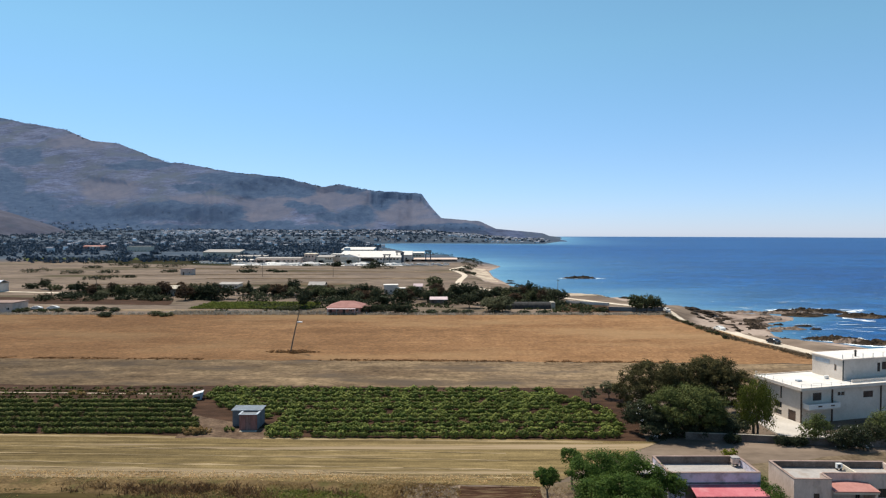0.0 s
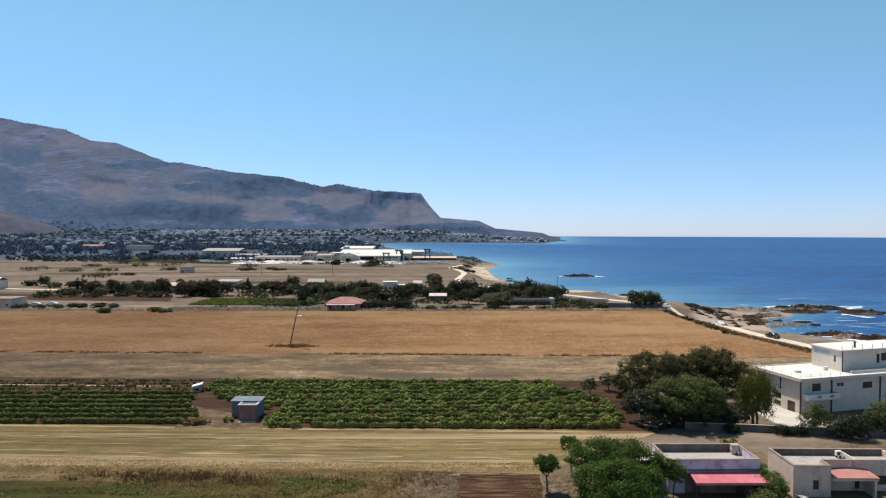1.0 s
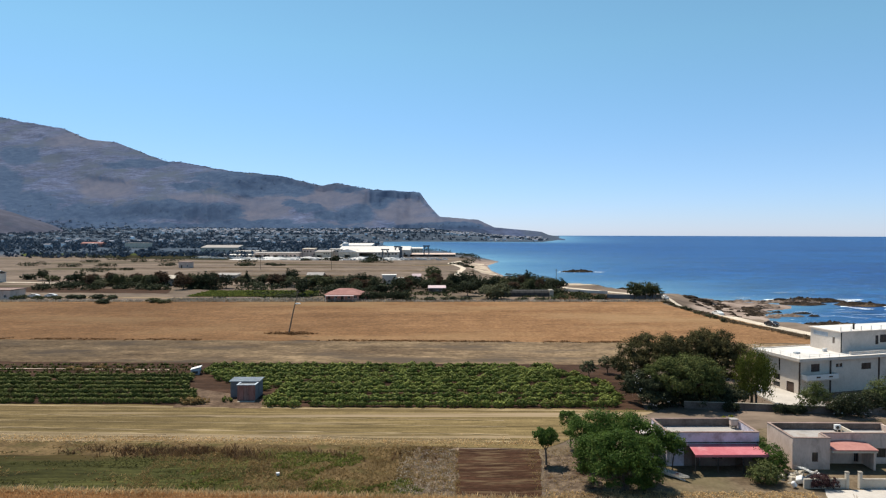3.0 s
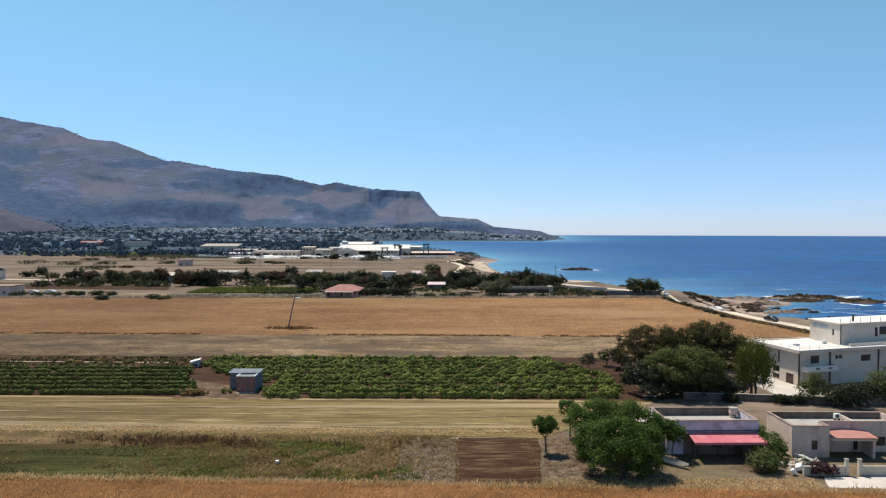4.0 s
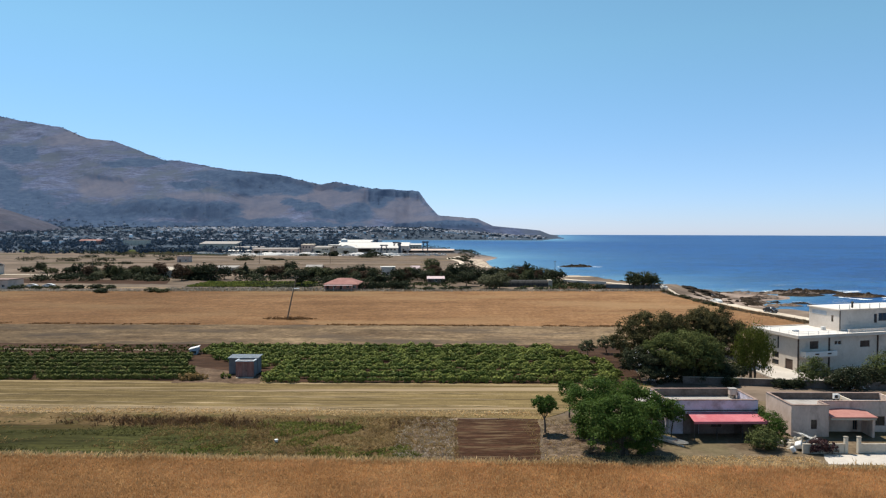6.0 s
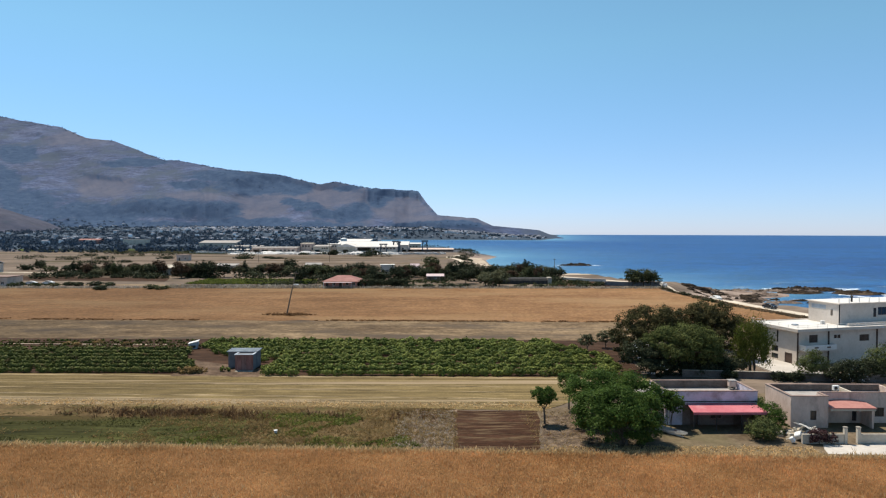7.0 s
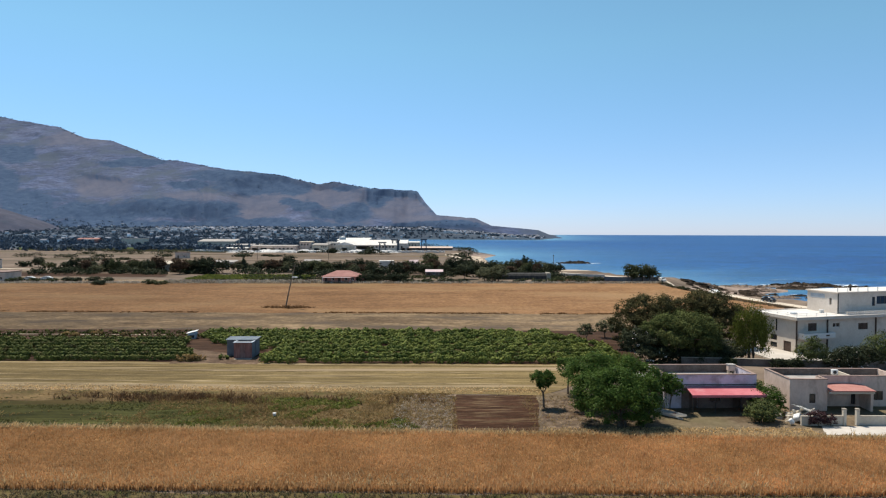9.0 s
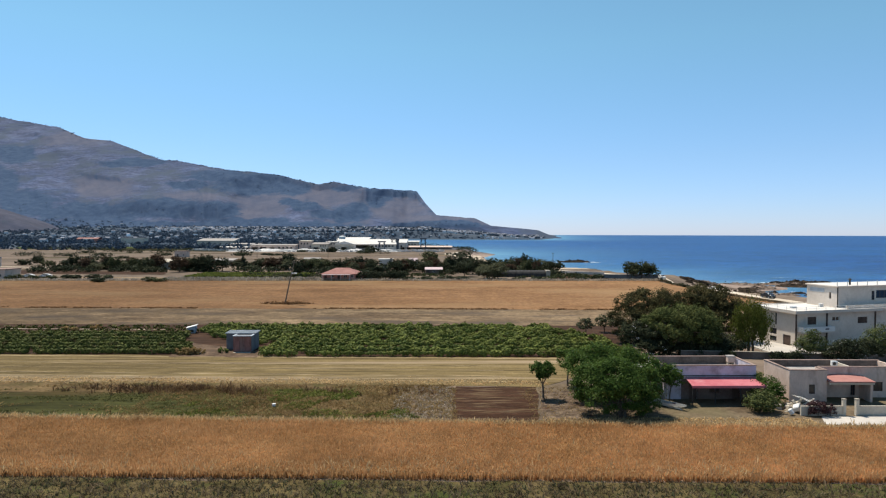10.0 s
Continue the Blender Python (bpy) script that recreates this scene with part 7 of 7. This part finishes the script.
# breaking crests that run along the windward side of the rocks
for i in range(34):
    x, y = rng.uniform(128, 235), rng.uniform(200, 330)
    if float(inland(np.array([x]), np.array([y]))[0]) > -6:
        continue
    L, m = rng.uniform(2.0, 8.0), len(fv)
    for j in range(9):
        u = j / 8 * 2 - 1
        yy = y + 0.9 * math.sin(u * 2 + i)
        h = 0.18 * (1 - u * u) * rng.uniform(0.3, 1.3) + 0.02
        fv += [(x + u * L, yy - h, SEA + 0.05), (x + u * L, yy + h, SEA + 0.05)]
    ff += [[m + 2 * j, m + 2 * j + 2, m + 2 * j + 3, m + 2 * j + 1] for j in range(8)]
tagged(link_mesh("sea_foam", np.array(fv), ff, "foam"), "white foam and small whitecaps on the sea", "foam", kind="stuff")
field("sandy_shore", [(48, 296), (92, 300), (86, 338), (50, 352)], "sand_pale", "pale sand behind the ploughed plot", 0.06, 4, 2, "beach")
field("beach", [(20, 440), (39, 442), (40, 600), (26, 590)], "sand_pale", "pale sandy beach beyond the gardens", 0.06, 5, 1.5, "beach")


# ---------- marble works and far buildings ----------
def hall(x, y, w, d, h, wall, roof, label, gaps=(), rise=1.2, gable=False, name="works_hall"):
    """A works building: front wall with doors and windows (from, to, sill, head), three more walls and a roof that rises to the back, or has its gable in front."""
    root = thing(name, x, y, label, "factory hall", "halls of the works")
    part("front_wall", wall_panel(w, -0.5, h, 0.4, gaps), wall, root)
    part("side_wall", box(0, 0.4, 0.4, d, -0.5, h), wall, root)
    part("side_wall", box(w - 0.4, w, 0.4, d, -0.5, h), wall, root)
    part("back_wall", box(0.4, w - 0.4, d - 0.4, d, -0.5, h), wall, root)
    if gable:
        bm = prism([(-0.5, h), (w + 0.5, h), (w + 0.5, h + 0.35), (w / 2, h + rise + 0.35), (-0.5, h + 0.35)], -0.3, d + 0.3)
        bm.transform(Matrix(((1, 0, 0, 0), (0, 0, 1, 0), (0, 1, 0, 0), (0, 0, 0, 1))))
    else:
        bm = prism([(-0.5, h), (d + 0.5, h), (d + 0.5, h + rise + 0.35), (-0.5, h + 0.35)], -0.5, w + 0.5)
        bm.transform(Matrix(((0, 0, 1, 0), (1, 0, 0, 0), (0, 1, 0, 0), (0, 0, 0, 1))))
    bmesh.ops.recalc_face_normals(bm, faces=bm.faces[:])
    part("roof", bm, roof, root)
    for o in gaps:
        if o[1] - o[0] < 4:
            part("window", box(o[0] + 0.05, o[1] - 0.05, 0.25, 0.32, o[2] + 0.02, o[3] - 0.02), "glass", root)
    return root


def windows_row(x0, x1, n, z0, z1, w):
    return [(x0 + (x1 - x0) * i / n, x0 + (x1 - x0) * i / n + w, z0, z1) for i in range(n)]


hall(-80, 600, 40, 24, 7.2, "stucco_white", "roof_white", "long white hall of the marble works with dark bays", [(2, 15, 2.4, 6.4)] + windows_row(17, 39, 7, 4.4, 6.2, 2.0), 4.0)
hall(-98, 602, 17.6, 22, 7.2, "stucco_cream", "roof_white", "pale gabled workshop beside the white hall", [(6, 11, 0.2, 4.0)], 3.4, True)
hall(-104, 640, 72, 26, 8.2, "stucco_white", "roof_white", "large white hall with bright sloping roof", windows_row(50, 70, 5, 3, 5, 1.6), 4.0)
hall(-122, 760, 38, 34, 10.5, "stucco_cream", "roof_white", "pale pink-roofed hall behind the works", [(4, 9, 0.5, 5)], 2.8)
hall(-133, 606, 11, 14, 10.8, "stucco_worn", "stucco_cream", "tall cream block of the works", windows_row(1.5, 10, 3, 7, 8.8, 1.4), 0.4)
hall(-121, 604, 16, 14, 7.4, "stucco_cream", "roof_grey", "lower cream wing of the works", [(2, 7, 0.3, 3.6)] + windows_row(8.5, 15, 3, 4.5, 6.2, 1.3), 1.4)
hall(-110, 622, 11, 12, 9.8, "stucco_white", "roof_white", "white office block of the works", windows_row(1.5, 10, 3, 6.5, 8.2, 1.5), 0.3)
hall(-176, 594, 42, 12, 6.2, "stucco_worn", "roof_grey", "long low grey-beige workshop with dark bays", [(1, 7, 0.2, 4.2), (9, 15, 0.2, 4.2), (18, 22.5, 0.2, 4.0)] + windows_row(26, 41, 4, 2.5, 4.2, 2), 0.8)
hall(-262, 690, 40, 18, 9.5, "stucco_cream", "roof_grey", "pale two-storey stone barn", windows_row(4, 38, 5, 5, 6.6, 1.6), 3.0)
hall(-210, 640, 30, 14, 6.2, "stucco_worn", "roof_grey", "low grey concrete warehouse beside a pale barn", [(3, 8, 0.2, 4.2), (12, 17, 0.2, 4.2)], 1.0)
hall(-216, 612, 34, 9, 3.0, "stucco_white", "roof_white", "long low white open store", [(2, 9, 0.1, 2.4), (12, 19, 0.1, 2.4), (22, 29, 0.1, 2.4)], 0.8)
hall(-38, 640, 52, 12, 2.6, "porch_dark", "stucco_worn", "low dark concrete shed behind the yard", [(4, 10, 0.2, 2.2), (16, 22, 0.2, 2.2), (30, 36, 0.2, 2.2)], 1.4)
hall(-35, 700, 14, 16, 8.2, "stucco_cream", "roof_white", "pale hall near the bay", windows_row(2, 12, 3, 4, 5.6, 1.6), 1.2)
for ob in [o for o in bpy.data.objects if o.name.startswith("works_hall") and o.type == "EMPTY"]:
    ob.scale.z = 0.8
tank = thing("water_tank", -106, 700, "round white water tank of the works", "tank")
part("shell", tube(bmesh.new(), [(0, 0, -0.3), (0, 0, 12.5)], [3.6, 3.6], 20), "white_paint", tank)
part("cap", tube(bmesh.new(), [(0, 0, 12.5), (0, 0, 13.4)], [3.7, 0.6], 20), "white_paint", tank)
tower = thing("conveyor_tower", -38.6, 604, "dark grey sheet-clad conveyor tower", "tower")
part("shaft", box(-1.1, 1.1, -1.3, 1.3, -0.3, 9.5, 0.05), "crane_grey", tower)
part("head", box(-1.5, 1.5, -1.8, 1.8, 9.5, 11.0, 0.05), "crane_grey", tower)
for x, y, hgt, half in ((-53, 597, 9.0, 3.0), (-42.5, 612, 11.5, 2.6), (-15, 640, 11.5, 2.6)):
    root = thing("gantry_crane", x, y, "dark blue-grey gantry crane of the works", "crane", "gantry cranes")
    for s in (-1, 1):
        part("leg", tube(bmesh.new(), [(s * half, 0, -0.3), (s * half * 0.8, 0, hgt * 0.9)], [0.55, 0.45], 4), "crane_grey", root)
        part("brace", tube(bmesh.new(), [(s * half * 0.85, 0, hgt * 0.62), (s * half * 0.25, 0, hgt * 0.9)], [0.22, 0.22], 4), "crane_grey", root)
    part("beam", box(-half - 0.8, half + 0.8, -0.6, 0.6, hgt * 0.88, hgt, 0.05), "crane_grey", root)
field("stone_yard", [(-190, 563), (-36, 560), (-28, 588), (-194, 590)], "marble", "white dusty yard of the marble works", 0.08, 5, 3.0, "yard")
# heaps of white rubble on the yard
hv, hf = [], []
for i in range(46):
    x, y, r = rng.uniform(-185, -40), rng.uniform(572, 592), rng.uniform(2.5, 6.5)
    m, z = len(hv), gz(x, y)
    n = 9
    for a in range(n + 1):
        for b in range(n + 1):
            u, v = a / n * 2 - 1, b / n * 2 - 1
            c = max(0.0, 1 - u * u - v * v)
            hv.append((x + u * r * 1.5, y + v * r, z - 0.1 + r * 0.42 * c * (0.8 + 0.5 * noise.noise(Vector((u * 3 + i, v * 3, i * 2.0))))))
    hf += (grid_faces(n + 1, n + 1) + m).tolist()
tagged(link_mesh("marble_rubble", np.array(hv), hf, "marble"), "white heaps of marble rubble in the yard", "rubble", kind="stuff")
for x, y, w, h in ((-92, 548, 5.6, 4.6), (-58, 546, 8.5, 5.6)):
    tree("round_bush", x, y, "large dark round bush before the stone yard", [(0, 0, h * 0.42, w * 0.62, w * 0.5, h * 0.5), (-w * 0.45, 0, h * 0.3, w * 0.45, w * 0.4, h * 0.36), (w * 0.45, 0, h * 0.3, w * 0.5, w * 0.4, h * 0.34)], 1500, 0.5, "leaf_dark", 0.12, 0.5, int(300 + w), "bush")
# stacked blocks of the stone yard, uncountable
bv, bf = [], []
for i in range(620):
    x = rng.uniform(-240, 4)
    y = 566 + rng.uniform(-6, 24) + 40 * max(0, -(x + 130) / 115)
    w, d, h = rng.uniform(0.8, 3.2), rng.uniform(0.8, 2.4), rng.uniform(0.4, 1.5)
    z, m = gz(x, y), len(bv)
    bv += [(x + a * w, y + b * d, z + c * h) for c in (0, 1) for a, b in ((0, 0), (1, 0), (1, 1), (0, 1))]
    bf += [[m + k for k in q] for q in ((4, 5, 6, 7), (0, 1, 5, 4), (1, 2, 6, 5), (2, 3, 7, 6), (3, 0, 4, 7))]
tagged(link_mesh("marble_blocks", np.array(bv), bf, "marble"), "white marble blocks stacked across the stone yard", "stone blocks", kind="stuff")

# town at the mountain's foot: hundreds of far houses
tv, tf, rv, rf = [], [], [], []
for i in range(1150):
    y = 900 + 1900 * rng.uniform() ** 0.8 if i < 330 else rng.uniform(1930, 2380)
    k = (rng.uniform(-0.75, 0.13) if y > 1950 else rng.uniform(-0.75, -0.08)) if i < 330 else rng.uniform(-0.45, 0.165)
    x = k * y
    if float(inland(np.array([x]), np.array([y]))[0]) < 25 or (y < 1200 and rng.uniform() < 0.75):
        continue
    w, d, h = rng.uniform(3, 10), rng.uniform(5, 8), rng.uniform(2.5, 6.0)
    z = gz(x, y) - 1.0
    m = len(tv)
    tv += [(x + a * w, y + b * d, z + c * (h + 1)) for c in (0, 1) for a, b in ((0, 0), (1, 0), (1, 1), (0, 1))]
    tf += [[m + q for q in r] for r in ((0, 1, 5, 4), (1, 2, 6, 5), (2, 3, 7, 6), (3, 0, 4, 7))]
    m = len(rv)
    p = rng.uniform(0.3, 2.5)
    rv += [(x - 0.4, y - 0.4, z + h + 1), (x + w + 0.4, y - 0.4, z + h + 1), (x + w + 0.4, y + d + 0.4, z + h + 1), (x - 0.4, y + d + 0.4, z + h + 1), (x - 0.4, y + d / 2, z + h + 1 + p), (x + w + 0.4, y + d / 2, z + h + 1 + p)]
    rf += [[m + q for q in r] for r in ((0, 1, 5, 4), (2, 3, 4, 5), (0, 4, 3), (1, 2, 5))]
for i in range(260):
    a, b = int(rng.integers(60, 470)), int(3 + 20 * rng.uniform() ** 2)
    x, y, z = slopes[a, b]
    if i % 4 and ks[a] < -0.35:
        continue
    w, d, h, m = rng.uniform(4, 11), 7.0, rng.uniform(3, 6), len(tv)
    tv += [(x + p * w, y + q * d - 6, z + c * (h + 3) - 3) for c in (0, 1) for p, q in ((0, 0), (1, 0), (1, 1), (0, 1))]
    tf += [[m + q for q in r] for r in ((0, 1, 5, 4), (1, 2, 6, 5), (2, 3, 7, 6), (3, 0, 4, 7))]
    m = len(rv)
    rv += [(x - 0.4, y - 6.4, z + h), (x + w + 0.4, y - 6.4, z + h), (x + w + 0.4, y + d - 5.6, z + h), (x - 0.4, y + d - 5.6, z + h), (x - 0.4, y + d / 2 - 6, z + h + 1.4), (x + w + 0.4, y + d / 2 - 6, z + h + 1.4)]
    rf += [[m + q for q in r] for r in ((0, 1, 5, 4), (2, 3, 4, 5), (0, 4, 3), (1, 2, 5))]
M["town_wall"] = material("town_walls", (0.40, 0.39, 0.40), (0.78, 0.76, 0.76), 0.01, 0.05, island=0.5)
M["town_roof"] = material("town_roofs", (0.10, 0.11, 0.13), (0.27, 0.27, 0.30), 0.01, 0.05, island=0.5)
town = tagged(link_mesh("far_town", np.array(tv), tf, "town_wall"), "pale scattered houses at the foot of the mountain", "town", kind="stuff")
roofs = link_mesh("roofs", np.array(rv), rf, "town_roof")
roofs.parent = town

# far woods and orchards
cloud_v, cloud_f, base = [], [], 0
for i in range(7600):
    y = 600 + 2100 * rng.uniform() ** 1.1 if i < 5600 else rng.uniform(1930, 2420)
    k = (rng.uniform(-0.76, 0.12) if i < 5600 else rng.uniform(-0.30, 0.17)) if y > 1950 else rng.uniform(-0.76, -0.10)
    x = k * y + 0.0
    dens = wobble(np.array([x]), np.array([y * 2.2]), 90.0, 3.0)[0]
    if dens < -0.3 or (y < 900 and dens < 0.25) or float(inland(np.array([x]), np.array([y]))[0]) < 20:
        continue
    r = rng.uniform(2.5, 5.5)
    v, f = leaf_cloud(rng, [(x, y, gz(x, y) + r * 0.55, r * 1.3, r, r * 0.6)], 34, r * 0.36, 0.3, 14)
    cloud_v.append(v)
    cloud_f.append(f + base)
    base += len(v)
for i in range(1500):
    a, b = int(rng.integers(24, 520)), int(1 + 26 * rng.uniform() ** 2)
    x, y, z = slopes[a, b]
    r = rng.uniform(2.5, 5.5)
    v, f = leaf_cloud(rng, [(x, y - 4, z + r * 0.4, r * 1.4, r, r * 0.6)], 24, r * 0.4, 0.3, 12)
    cloud_v.append(v)
    cloud_f.append(f + base)
    base += len(v)
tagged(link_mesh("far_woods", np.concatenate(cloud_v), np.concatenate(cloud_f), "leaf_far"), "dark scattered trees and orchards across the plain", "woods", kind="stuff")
# scrub dotted over the open fields and along the beach head
cloud_v, cloud_f, base = [], [], 0
SCRUB = [(-215, 395, 5), (-250, 520, 7), (-280, 560, 6), (-200, 470, 4), (-205, 415, 4), (-160, 520, 6), (-90, 575, 5), (-62, 520, 6), (-57, 515, 6), (-175, 640, 9), (-190, 650, 8), (-210, 655, 8), (-160, 660, 7),
         (-325, 600, 7), (-235, 600, 5), (20, 560, 4), (26, 600, 5), (32, 640, 6), (30, 690, 5), (18, 490, 3), (21, 470, 3), (28, 660, 5), (-10, 850, 7), (0, 830, 6), (-150, 470, 4), (-140, 475, 4), (-130, 480, 3), (-120, 470, 3), (-240, 455, 5), (-262, 448, 5), (-300, 470, 6), (-285, 520, 5), (-230, 540, 6), (-100, 560, 5), (-120, 555, 4)]
for x, y, r in SCRUB:
    for j in range(3):
        cx, cy = x + rng.normal() * r, y + rng.normal() * r
        v, f = leaf_cloud(rng, [(cx, cy, gz(cx, cy) + r * 0.15, r * 0.9, r * 0.7, r * 0.28)], 260, 0.36, 0.3, 40)
        cloud_v.append(v)
        cloud_f.append(f + base)
        base += len(v)
tagged(link_mesh("plain_scrub", np.concatenate(cloud_v), np.concatenate(cloud_f), "leaf_dark"), "dark scrub bushes dotted over the dry plain", "scrub", kind="stuff")

# bushes and low trees over the mountain's slopes and along its crest
cloud_v, cloud_f, base = [], [], 0
for i in range(4200):
    a = int(rng.integers(24, len(ks)))
    b = levels - 1 - int(rng.integers(0, 3)) if i % 9 == 0 else int(rng.integers(14, levels))
    x, y, z = slopes[a, b]
    if i % 9 and (woods_shade_at[a, b] < 0.6 or i % 3) or i % 9 == 0 and ks[a] > -0.10:
        continue
    r = rng.uniform(1.4, 2.6) if b < levels - 4 else rng.uniform(1.6, 3.6)
    v, f = leaf_cloud(rng, [(x + rng.normal() * 4, y, z + r * 0.3, r * 1.5, r * 1.2, r * 0.6)], 14, r * 0.5, 0.3, 8)
    cloud_v.append(v)
    cloud_f.append(f + base)
    base += len(v)
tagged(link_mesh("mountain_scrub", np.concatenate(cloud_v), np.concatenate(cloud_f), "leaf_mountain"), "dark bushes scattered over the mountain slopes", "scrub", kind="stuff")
